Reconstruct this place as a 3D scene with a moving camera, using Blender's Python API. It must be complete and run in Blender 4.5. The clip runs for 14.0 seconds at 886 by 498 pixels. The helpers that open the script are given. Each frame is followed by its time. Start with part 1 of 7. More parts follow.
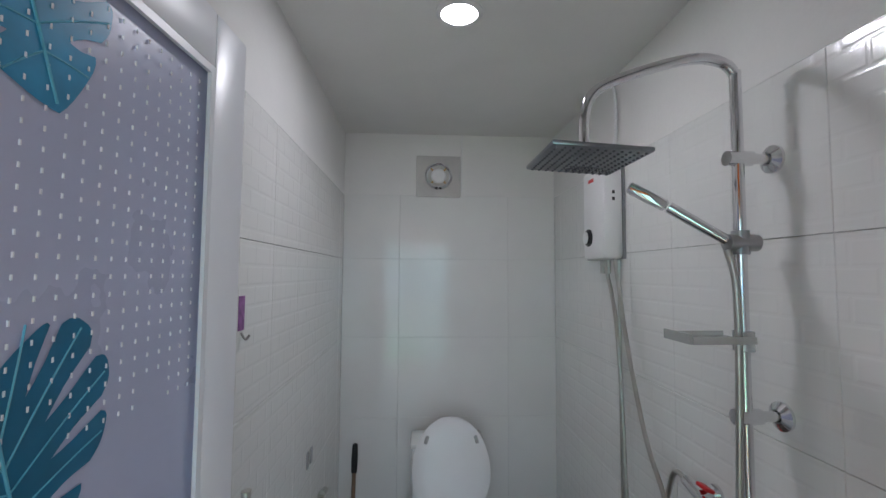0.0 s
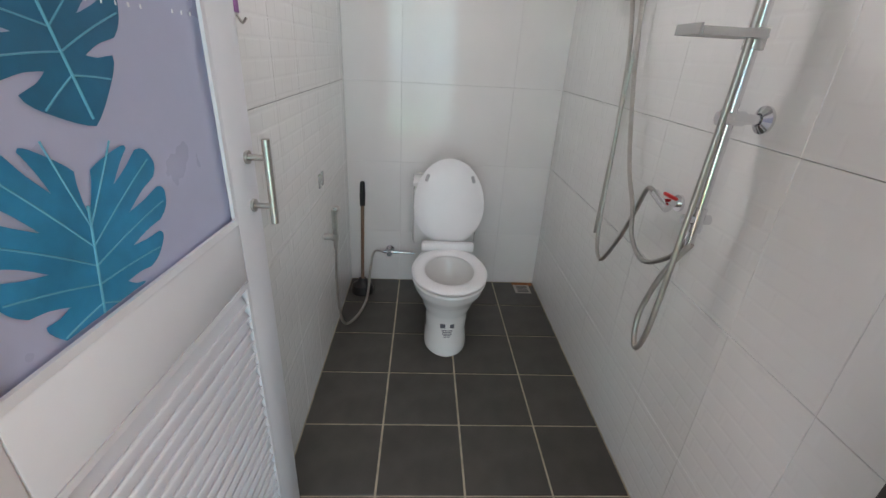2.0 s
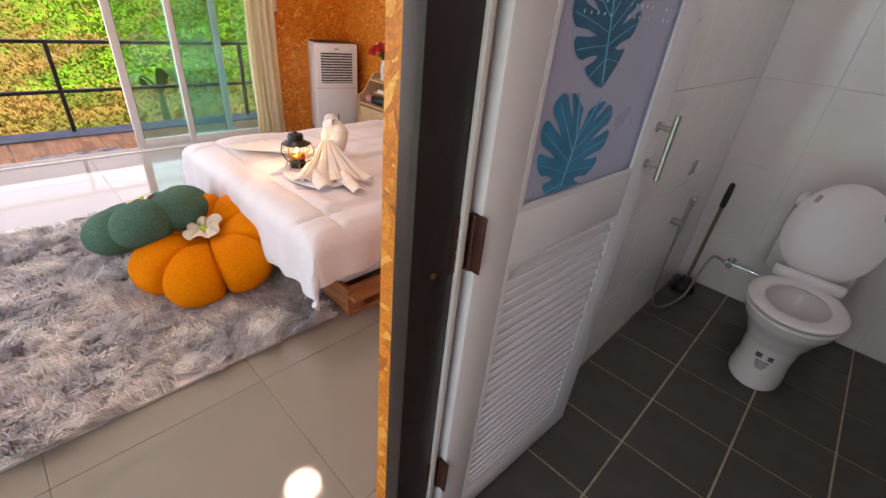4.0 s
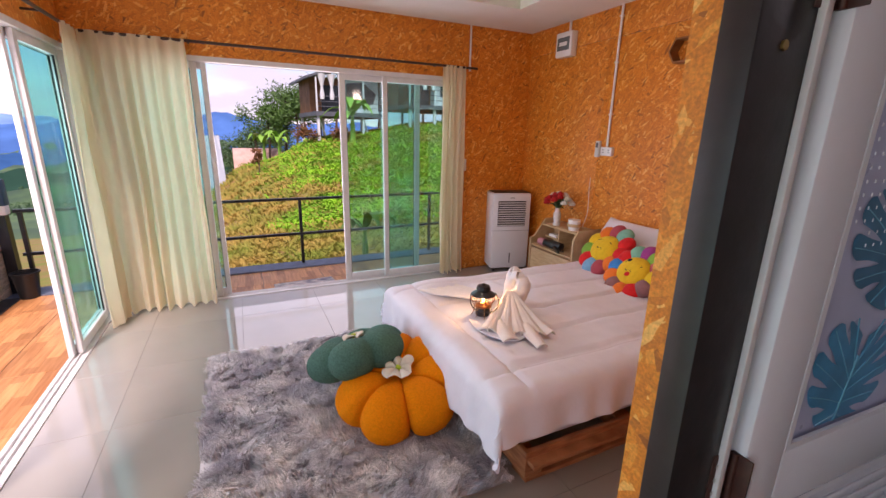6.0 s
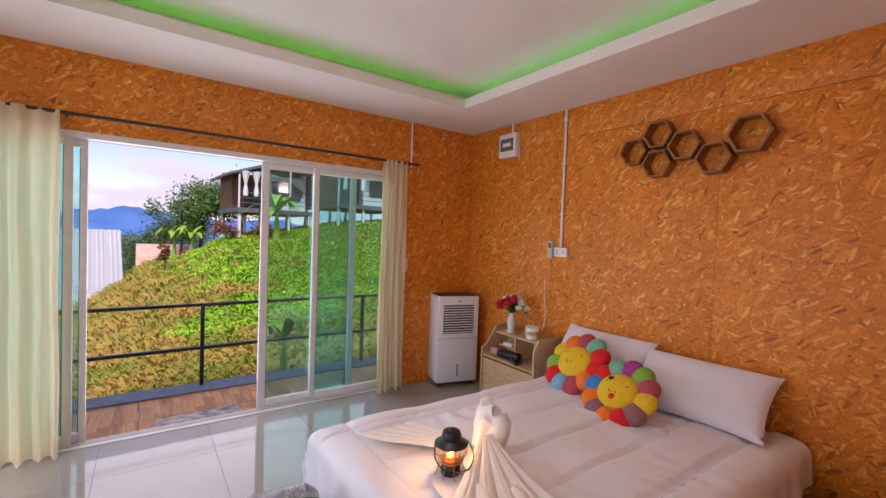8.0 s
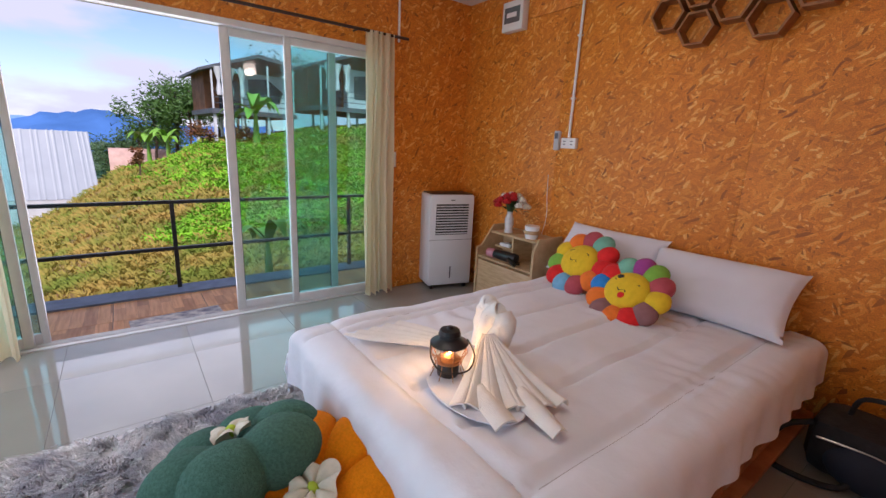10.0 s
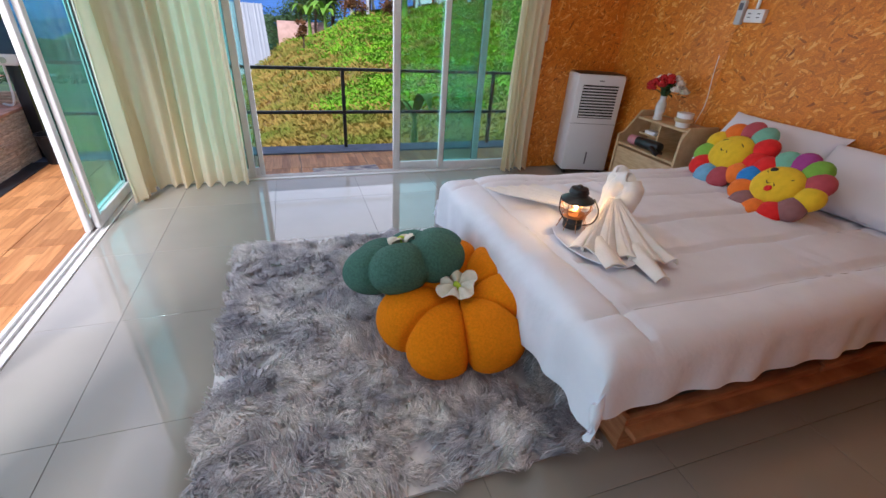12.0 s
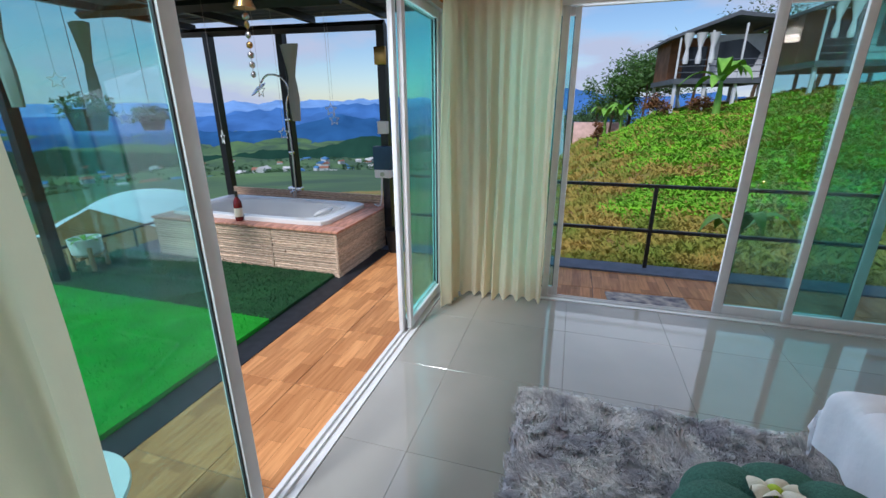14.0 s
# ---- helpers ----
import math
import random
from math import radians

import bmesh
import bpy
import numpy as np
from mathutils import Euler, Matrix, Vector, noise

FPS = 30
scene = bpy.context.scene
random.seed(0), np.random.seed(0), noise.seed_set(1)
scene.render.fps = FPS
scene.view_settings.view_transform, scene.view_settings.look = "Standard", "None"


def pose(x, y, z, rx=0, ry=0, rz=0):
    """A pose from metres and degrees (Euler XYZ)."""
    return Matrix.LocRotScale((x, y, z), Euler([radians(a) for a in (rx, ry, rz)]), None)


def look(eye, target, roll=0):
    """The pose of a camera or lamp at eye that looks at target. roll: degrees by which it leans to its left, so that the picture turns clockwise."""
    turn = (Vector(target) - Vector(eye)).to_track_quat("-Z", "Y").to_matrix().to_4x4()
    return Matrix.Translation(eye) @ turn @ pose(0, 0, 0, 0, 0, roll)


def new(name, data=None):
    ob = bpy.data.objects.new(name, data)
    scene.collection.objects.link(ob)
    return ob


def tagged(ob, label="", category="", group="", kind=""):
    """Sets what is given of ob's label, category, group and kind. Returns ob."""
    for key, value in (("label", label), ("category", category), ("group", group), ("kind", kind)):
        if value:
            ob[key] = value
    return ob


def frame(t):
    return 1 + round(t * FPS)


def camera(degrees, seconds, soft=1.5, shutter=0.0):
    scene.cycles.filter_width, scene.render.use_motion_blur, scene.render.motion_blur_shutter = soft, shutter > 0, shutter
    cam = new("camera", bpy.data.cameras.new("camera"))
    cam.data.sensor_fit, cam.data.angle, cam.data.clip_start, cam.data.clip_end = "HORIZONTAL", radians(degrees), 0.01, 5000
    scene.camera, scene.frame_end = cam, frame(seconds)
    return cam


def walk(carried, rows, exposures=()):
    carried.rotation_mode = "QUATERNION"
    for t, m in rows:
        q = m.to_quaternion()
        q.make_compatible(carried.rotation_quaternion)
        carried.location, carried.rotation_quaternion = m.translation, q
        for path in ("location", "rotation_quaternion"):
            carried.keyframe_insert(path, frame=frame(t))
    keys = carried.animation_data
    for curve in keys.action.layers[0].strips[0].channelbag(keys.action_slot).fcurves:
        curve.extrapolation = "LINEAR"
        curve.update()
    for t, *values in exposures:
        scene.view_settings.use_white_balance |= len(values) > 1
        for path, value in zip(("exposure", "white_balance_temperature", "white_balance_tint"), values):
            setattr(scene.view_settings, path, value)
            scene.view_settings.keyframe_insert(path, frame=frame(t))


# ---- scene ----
cam = camera(92.5, 14.0)
PATH = [
    (0, (0.479, 0.709, 1.426), (0.59, 2.703, 1.541), 0.4),
    (0.5, (0.472, 0.742, 1.359), (0.59, 2.727, 1.146), 0.5),
    (1, (0.466, 0.76, 1.296), (0.597, 2.69, 0.789), 1.2),
    (1.5, (0.472, 0.742, 1.247), (0.613, 2.601, 0.524), 2.2),
    (2, (0.491, 0.633, 1.232), (0.602, 2.445, 0.393), 3.3),
    (2.5, (0.512, 0.503, 1.228), (0.394, 2.289, 0.337), 3.3),
    (3, (0.499, 0.406, 1.241), (0.088, 2.133, 0.32), 3.7),
    (3.5, (0.506, 0.338, 1.245), (-0.302, 1.895, 0.285), 5.3),
    (4, (0.524, 0.278, 1.254), (-0.634, 1.567, 0.256), 5.9),
    (4.2, (0.529, 0.252, 1.261), (-0.739, 1.421, 0.249), 5.4),
    (6.3, (0.369, 0.143, 1.445), (-1.39, 1.004, 1.037), 2.7),
    (6.5, (0.329, 0.139, 1.464), (-1.412, 1.078, 1.168), 2.6),
    (7, (0.18, 0.177, 1.482), (-1.489, 1.272, 1.369), 2.8),
    (7.2, (0.124, 0.195, 1.465), (-1.527, 1.322, 1.398), 2.7),
    (9.3, (-0.375, 0.404, 1.332), (-1.96, 1.615, 1.192), 2.3),
    (9.5, (-0.378, 0.41, 1.316), (-1.952, 1.622, 1.079), 2.3),
    (10, (-0.371, 0.438, 1.244), (-1.92, 1.612, 0.774), 2.7),
    (10.5, (-0.327, 0.426, 1.193), (-1.888, 1.471, 0.507), 2.2),
    (11, (-0.272, 0.38, 1.159), (-1.827, 1.304, 0.304), 2.9),
    (11.5, (-0.192, 0.316, 1.161), (-1.773, 1.103, 0.223), 3.5),
    (12, (-0.113, 0.244, 1.199), (-1.756, 0.85, 0.234), 3.9),
    (12.5, (-0.111, 0.176, 1.256), (-1.812, 0.553, 0.274), 3.5),
    (13, (-0.181, 0.131, 1.317), (-1.963, 0.216, 0.414), 1.9),
    (13.5, (-0.342, 0.089, 1.334), (-2.174, -0.146, 0.568), 0.6),
    (14, (-0.564, 0.018, 1.349), (-2.378, -0.529, 0.71), -0.2),
]
walk(cam, [(t, look(eye, target, roll)) for t, eye, target, roll in PATH],
     exposures=[(0, 0.95, 6500, 18), (1.5, 1.5, 7000, 20), (2.3, 1.6, 7100, 23), (3.0, 1.3, 7300, 26), (4.0, 0.72, 7600, 32), (5.2, 0.55, 7100, 34), (6.3, 0.22, 7000, 38), (7.2, 0.22, 7000, 38), (9.4, 0.08, 6400, 27), (11.5, 0.1, 6100, 22), (13.0, -0.25, 5900, 14), (14, -0.42, 5750, 11)])

# ---- world, sun, large lights ----
SUN_EL, SUN_AZ = 48.0, 110.0
world = bpy.data.worlds.new("world")
scene.world = world
world.use_nodes = True
wn, wl = world.node_tree.nodes, world.node_tree.links
wbg = wn["Background"]
sky = wn.new("ShaderNodeTexSky")
sky.sky_type, sky.sun_disc = "NISHITA", False
sky.sun_elevation, sky.sun_rotation = radians(SUN_EL), radians(SUN_AZ)
sky.dust_density, sky.ozone_density = 0.3, 3.0
wco = wn.new("ShaderNodeTexCoord")
wmap = wn.new("ShaderNodeMapping")
wmap.inputs["Scale"].default_value = (1.0, 1.0, 3.0)
wnoise = wn.new("ShaderNodeTexNoise")
wnoise.inputs["Scale"].default_value, wnoise.inputs["Detail"].default_value = 3.6, 8
wramp = wn.new("ShaderNodeValToRGB")
wramp.color_ramp.elements[0].position, wramp.color_ramp.elements[1].position = 0.42, 0.58
wmix = wn.new("ShaderNodeMix")
wmix.data_type = "RGBA"
wmix.inputs["B"].default_value = (4.7, 5.0, 6.0, 1)
wl.new(wco.outputs["Generated"], wmap.inputs["Vector"])
wl.new(wmap.outputs["Vector"], wnoise.inputs["Vector"])
wl.new(wnoise.outputs["Fac"], wramp.inputs["Fac"])
wl.new(wramp.outputs["Color"], wmix.inputs["Factor"])
wl.new(sky.outputs["Color"], wmix.inputs["A"])
wl.new(wmix.outputs["Result"], wbg.inputs["Color"])
wbg.inputs["Strength"].default_value = 0.15
sun = new("sun", bpy.data.lights.new("sun", "SUN"))
sun.data.energy, sun.data.angle, sun.data.color = 4.2, radians(12), (1, 0.95, 0.88)
sun.matrix_world = pose(0, 0, 0, 90 - SUN_EL, 0, 180 - SUN_AZ)


def lamp(name, kind, at, energy, colour, size=0.2, target=None, size_y=None):
    ob = new(name, bpy.data.lights.new(name, kind))
    ob.data.energy, ob.data.color = energy, colour
    if kind == "AREA":
        ob.data.size, ob.data.shape = size, "DISK"
        if size_y:
            ob.data.shape, ob.data.size_y = "RECTANGLE", size_y
    else:
        ob.data.shadow_soft_size = size
    ob.matrix_world = look(at, target) if target else pose(*at)
    return ob


lamp("window_light", "AREA", (-3.60, 0.75, 1.05), 24, (0.86, 0.92, 1.0), 2.4, (0, 0.75, 0.9), 1.8)
lamp("terrace_door_light", "AREA", (-2.2, -0.95, 1.05), 21, (0.90, 0.93, 1.0), 2.4, (-2.2, 3, 0.8), 1.8)
# added fill lamp with no known source, brightens the open bathroom door
lamp("doorway_fill_light", "AREA", (0.6, -0.95, 1.05), 15, (0.90, 0.93, 1.0), 2.0, (0.6, 3, 0.8), 1.8)
lamp("ceiling_lamp_light", "AREA", (-1.65, 1.19, 2.49), 4.0, (1, 0.84, 0.66), 0.3, (-1.65, 1.19, 0))
lamp("downlight_light", "AREA", (0.59, 1.92, 2.185), 1.6, (0.90, 0.94, 1.0), 0.11, (0.59, 1.92, 0))
lamp("lantern_light", "POINT", (-1.43, 1.28, 0.585), 1.6, (1, 0.55, 0.18), 0.02)


# ---- materials ----
def mat(name, colour, rough=0.5, metal=0.0, vary=0.12, scale=6.0, bump=0.0, bump_scale=60.0, spec=0.5, colour2=None, stretch=(1, 1, 1), sheen=0.0, per_piece=0.0, coat=0.0):
    """A surface with variation at two scales, fine relief and, for pieces, a shade of each one's own."""
    m = bpy.data.materials.new(name)
    m.use_nodes = True
    n, l = m.node_tree.nodes, m.node_tree.links
    b = n["Principled BSDF"]
    b.inputs["Roughness"].default_value, b.inputs["Metallic"].default_value = rough, metal
    b.inputs["Specular IOR Level"].default_value = spec
    b.inputs["Sheen Weight"].default_value = sheen
    b.inputs["Coat Weight"].default_value = coat
    co = n.new("ShaderNodeTexCoord")
    mp = n.new("ShaderNodeMapping")
    mp.inputs["Scale"].default_value = stretch
    l.new(co.outputs["Object"], mp.inputs["Vector"])
    n1, n2 = n.new("ShaderNodeTexNoise"), n.new("ShaderNodeTexNoise")
    n1.inputs["Scale"].default_value, n1.inputs["Detail"].default_value = scale, 4
    n2.inputs["Scale"].default_value, n2.inputs["Detail"].default_value = bump_scale, 3
    for q in (n1, n2):
        l.new(mp.outputs["Vector"], q.inputs["Vector"])
    mx = n.new("ShaderNodeMix")
    mx.data_type = "RGBA"
    c2 = colour2 or [c * (1 - vary) for c in colour]
    mx.inputs["A"].default_value, mx.inputs["B"].default_value = (*colour, 1), (*c2, 1)
    rp = n.new("ShaderNodeMapRange")
    rp.inputs["From Min"].default_value, rp.inputs["From Max"].default_value = 0.35, 0.65
    l.new(n1.outputs["Fac"], rp.inputs["Value"])
    l.new(rp.outputs["Result"], mx.inputs["Factor"])
    out = mx.outputs["Result"]
    hsv = n.new("ShaderNodeHueSaturation")
    l.new(out, hsv.inputs["Color"])
    if per_piece:
        oi = n.new("ShaderNodeObjectInfo")
        pr = n.new("ShaderNodeMapRange")
        pr.inputs["To Min"].default_value, pr.inputs["To Max"].default_value = 1 - per_piece, 1 + per_piece
        l.new(oi.outputs["Random"], pr.inputs["Value"])
        l.new(pr.outputs["Result"], hsv.inputs["Value"])
    else:
        pr = n.new("ShaderNodeMapRange")
        pr.inputs["To Min"].default_value, pr.inputs["To Max"].default_value = 1 - vary * 0.4, 1 + vary * 0.4
        l.new(n2.outputs["Fac"], pr.inputs["Value"])
        l.new(pr.outputs["Result"], hsv.inputs["Value"])
    l.new(hsv.outputs["Color"], b.inputs["Base Color"])
    rr = n.new("ShaderNodeMapRange")
    rr.inputs["To Min"].default_value, rr.inputs["To Max"].default_value = max(0.02, rough * 0.85), min(1, rough * 1.15)
    l.new(n1.outputs["Fac"], rr.inputs["Value"])
    l.new(rr.outputs["Result"], b.inputs["Roughness"])
    if bump:
        bp = n.new("ShaderNodeBump")
        bp.inputs["Strength"].default_value, bp.inputs["Distance"].default_value = bump, 0.01
        l.new(n2.outputs["Fac"], bp.inputs["Height"])
        l.new(bp.outputs["Normal"], b.inputs["Normal"])
    return m


def chips_mat(name, shades, rough=0.55, size=1.0):
    """Pressed strand board: three layers of long chips, each layer turned its own way."""
    m = bpy.data.materials.new(name)
    m.use_nodes = True
    n, l = m.node_tree.nodes, m.node_tree.links
    b = n["Principled BSDF"]
    b.inputs["Roughness"].default_value = rough
    co = n.new("ShaderNodeTexCoord")
    sp, cb, ad = n.new("ShaderNodeSeparateXYZ"), n.new("ShaderNodeCombineXYZ"), n.new("ShaderNodeMath")
    l.new(co.outputs["Object"], sp.inputs["Vector"])
    l.new(sp.outputs["X"], ad.inputs[0])
    l.new(sp.outputs["Y"], ad.inputs[1])
    l.new(ad.outputs[0], cb.inputs["X"])
    l.new(sp.outputs["Z"], cb.inputs["Y"])
    warp = n.new("ShaderNodeTexNoise")
    warp.inputs["Scale"].default_value = 9
    l.new(cb.outputs["Vector"], warp.inputs["Vector"])
    wm = n.new("ShaderNodeVectorMath")
    wm.operation = "MULTIPLY_ADD"
    wm.inputs[1].default_value = (0.025, 0.025, 0)
    l.new(warp.outputs["Color"], wm.inputs[0])
    l.new(cb.outputs["Vector"], wm.inputs[2])
    value, height = None, None
    for k, (turn, sx, sy, cut) in enumerate(((70, 12, 40, 0), (-38, 10, 36, 0.50), (18, 11, 40, 0.66), (112, 9, 34, 0.75), (150, 10, 36, 0.80))):
        mp = n.new("ShaderNodeMapping")
        mp.inputs["Rotation"].default_value = (0, 0, radians(turn))
        mp2 = n.new("ShaderNodeMapping")
        mp2.inputs["Scale"].default_value = (sx * size, sy * size, 1)
        mp2.inputs["Location"].default_value = (k * 3.7, k * 1.9, 0)
        v = n.new("ShaderNodeTexVoronoi")
        v.voronoi_dimensions, v.inputs["Scale"].default_value = "2D", 1.0
        l.new(wm.outputs["Vector"], mp.inputs["Vector"])
        l.new(mp.outputs["Vector"], mp2.inputs["Vector"])
        l.new(mp2.outputs["Vector"], v.inputs["Vector"])
        s = n.new("ShaderNodeSeparateColor")
        l.new(v.outputs["Color"], s.inputs["Color"])
        if value is None:
            value = s.outputs["Red"]
        else:
            g = n.new("ShaderNodeMath")
            g.operation = "GREATER_THAN"
            g.inputs[1].default_value = cut
            l.new(s.outputs["Green"], g.inputs[0])
            mx = n.new("ShaderNodeMix")
            l.new(g.outputs[0], mx.inputs["Factor"])
            l.new(value, mx.inputs["A"])
            l.new(s.outputs["Red"], mx.inputs["B"])
            value = mx.outputs["Result"]
    r = n.new("ShaderNodeValToRGB")
    while len(r.color_ramp.elements) < len(shades):
        r.color_ramp.elements.new(0.5)
    for e, (p, c) in zip(r.color_ramp.elements, shades):
        e.position, e.color = p, (*c, 1)
    l.new(value, r.inputs["Fac"])
    big = n.new("ShaderNodeTexNoise")
    big.inputs["Scale"].default_value = 2.5
    l.new(cb.outputs["Vector"], big.inputs["Vector"])
    hs, br = n.new("ShaderNodeHueSaturation"), n.new("ShaderNodeMapRange")
    br.inputs["To Min"].default_value, br.inputs["To Max"].default_value = 0.85, 1.15
    l.new(big.outputs["Fac"], br.inputs["Value"])
    fine = n.new("ShaderNodeTexNoise")
    fine.inputs["Scale"].default_value, fine.inputs["Detail"].default_value = 190, 4
    l.new(cb.outputs["Vector"], fine.inputs["Vector"])
    fr, mul = n.new("ShaderNodeMapRange"), n.new("ShaderNodeMath")
    fr.inputs["From Min"].default_value, fr.inputs["From Max"].default_value = 0.3, 0.7
    fr.inputs["To Min"].default_value, fr.inputs["To Max"].default_value = 0.76, 1.2
    mul.operation = "MULTIPLY"
    l.new(fine.outputs["Fac"], fr.inputs["Value"])
    l.new(fr.outputs["Result"], mul.inputs[0])
    l.new(br.outputs["Result"], mul.inputs[1])
    l.new(mul.outputs[0], hs.inputs["Value"])
    l.new(r.outputs["Color"], hs.inputs["Color"])
    l.new(hs.outputs["Color"], b.inputs["Base Color"])
    bp = n.new("ShaderNodeBump")
    bp.inputs["Strength"].default_value, bp.inputs["Distance"].default_value = 0.15, 0.003
    l.new(value, bp.inputs["Height"])
    l.new(bp.outputs["Normal"], b.inputs["Normal"])
    return m


def glow(name, colour, strength):
    m = bpy.data.materials.new(name)
    m.use_nodes = True
    b = m.node_tree.nodes["Principled BSDF"]
    b.inputs["Base Color"].default_value = (*colour, 1)
    b.inputs["Emission Color"].default_value, b.inputs["Emission Strength"].default_value = (*colour, 1), strength
    return m


def glass(name, colour, rough=0.0, mirror=0.09):
    """Thin pane: tinted see-through with a plain sheen on it."""
    m = bpy.data.materials.new(name)
    m.use_nodes = True
    n, l = m.node_tree.nodes, m.node_tree.links
    n.remove(n["Principled BSDF"])
    t, g, x = n.new("ShaderNodeBsdfTransparent"), n.new("ShaderNodeBsdfGlossy"), n.new("ShaderNodeMixShader")
    t.inputs["Color"].default_value = (*colour, 1)
    g.inputs["Roughness"].default_value = rough
    x.inputs["Fac"].default_value = mirror
    l.new(t.outputs[0], x.inputs[1])
    l.new(g.outputs[0], x.inputs[2])
    l.new(x.outputs[0], n["Material Output"].inputs["Surface"])
    return m


def fabric_through(name, colour, amount=0.45):
    m = mat(name, colour, 0.9, vary=0.06, scale=14, bump=0.15, bump_scale=220)
    n, l = m.node_tree.nodes, m.node_tree.links
    b = n["Principled BSDF"]
    t, x = n.new("ShaderNodeBsdfTranslucent"), n.new("ShaderNodeMixShader")
    t.inputs["Color"].default_value = (*colour, 1)
    x.inputs["Fac"].default_value = amount
    l.new(b.outputs[0], x.inputs[1])
    l.new(t.outputs[0], x.inputs[2])
    l.new(x.outputs[0], n["Material Output"].inputs["Surface"])
    return m


OSB = chips_mat("strand_board", [(0.0, (0.30, 0.085, 0.010)), (0.05, (0.58, 0.170, 0.013)), (0.5, (0.70, 0.215, 0.014)), (0.80, (0.75, 0.25, 0.020)), (0.91, (0.82, 0.33, 0.045)), (1.0, (0.88, 0.47, 0.12))], size=2.1)
PLASTER = mat("white_plaster", (0.80, 0.79, 0.77), 0.8, vary=0.05, scale=3, bump=0.05, bump_scale=90)
FLOOR_TILE = mat("polished_grey_tile", (0.30, 0.285, 0.25), 0.045, vary=0.06, scale=3, spec=0.6, per_piece=0.03)
GROUT = mat("grey_grout", (0.20, 0.19, 0.165), 0.9, vary=0.2)
BATH_FLOOR = mat("charcoal_tile", (0.072, 0.067, 0.058), 0.38, vary=0.25, scale=9, bump=0.06, bump_scale=140, per_piece=0.08)
BATH_GROUT = mat("sandy_grout", (0.55, 0.48, 0.36), 0.9, vary=0.3, scale=20)
WALL_TILE = mat("white_gloss_tile", (0.80, 0.80, 0.78), 0.10, vary=0.04, scale=3, per_piece=0.01)
WHITE_GROUT = mat("pale_grout", (0.74, 0.73, 0.70), 0.9)
ALU = mat("white_aluminium", (0.70, 0.70, 0.69), 0.35, vary=0.08, scale=12, bump=0.02)
RUBBER = mat("black_gasket", (0.02, 0.02, 0.02), 0.6)
PANE = glass("tinted_pane", (0.68, 0.93, 0.91))
BLACK_STEEL = mat("black_painted_steel", (0.012, 0.013, 0.018), 0.35, vary=0.3, scale=20)
DARK_FRAME = mat("dark_brown_frame", (0.022, 0.016, 0.015), 0.42, vary=0.3, scale=18, bump=0.05)
DECK = mat("wood_look_tile", (0.80, 0.40, 0.17), 0.42, scale=3.0, stretch=(1.2, 14, 1), colour2=(0.62, 0.27, 0.10), vary=0.2, per_piece=0.05, spec=0.35)


def strips(m, width, height):
    """Printed strips of wood within each tile, every strip in a shade of its own."""
    n, l = m.node_tree.nodes, m.node_tree.links
    co, oi, ad = n.new("ShaderNodeTexCoord"), n.new("ShaderNodeObjectInfo"), n.new("ShaderNodeVectorMath")
    sc = n.new("ShaderNodeVectorMath")
    sc.operation, sc.inputs[1].default_value = "MULTIPLY", (7.3, 8 * height, 0)
    l.new(oi.outputs["Random"], sc.inputs[0])
    l.new(co.outputs["Object"], ad.inputs[0])
    l.new(sc.outputs[0], ad.inputs[1])
    br = n.new("ShaderNodeTexBrick")
    br.inputs["Scale"].default_value, br.inputs["Mortar Size"].default_value = 1.0, 0.0008
    br.inputs["Brick Width"].default_value, br.inputs["Row Height"].default_value = width, height
    br.offset = 0.37
    br.inputs["Color1"].default_value, br.inputs["Color2"].default_value, br.inputs["Mortar"].default_value = (1.12, 1.10, 1.05, 1), (0.70, 0.62, 0.55, 1), (0.6, 0.5, 0.4, 1)
    l.new(ad.outputs[0], br.inputs["Vector"])
    mx = n.new("ShaderNodeMix")
    mx.data_type, mx.blend_type = "RGBA", "MULTIPLY"
    mx.inputs["Factor"].default_value = 1.0
    b = n["Principled BSDF"]
    l.new(b.inputs["Base Color"].links[0].from_socket, mx.inputs["A"])
    l.new(br.outputs["Color"], mx.inputs["B"])
    l.new(mx.outputs["Result"], b.inputs["Base Color"])


def shade_by_island(m, low, high):
    """Each separate strand of a joined mesh takes its own brightness."""
    n, l = m.node_tree.nodes, m.node_tree.links
    ge, mr, hs = n.new("ShaderNodeNewGeometry"), n.new("ShaderNodeMapRange"), n.new("ShaderNodeHueSaturation")
    mr.inputs["To Min"].default_value, mr.inputs["To Max"].default_value = low, high
    b = n["Principled BSDF"]
    l.new(ge.outputs["Random Per Island"], mr.inputs["Value"])
    l.new(mr.outputs["Result"], hs.inputs["Value"])
    l.new(b.inputs["Base Color"].links[0].from_socket, hs.inputs["Color"])
    l.new(hs.outputs["Color"], b.inputs["Base Color"])


strips(DECK, 0.30, 0.075)
SLATE_EDGE = mat("slate_blue_edging", (0.16, 0.20, 0.28), 0.6, vary=0.2, scale=10)
DARK_EDGE = mat("dark_slate_strip", (0.025, 0.028, 0.035), 0.55, vary=0.3, scale=15)


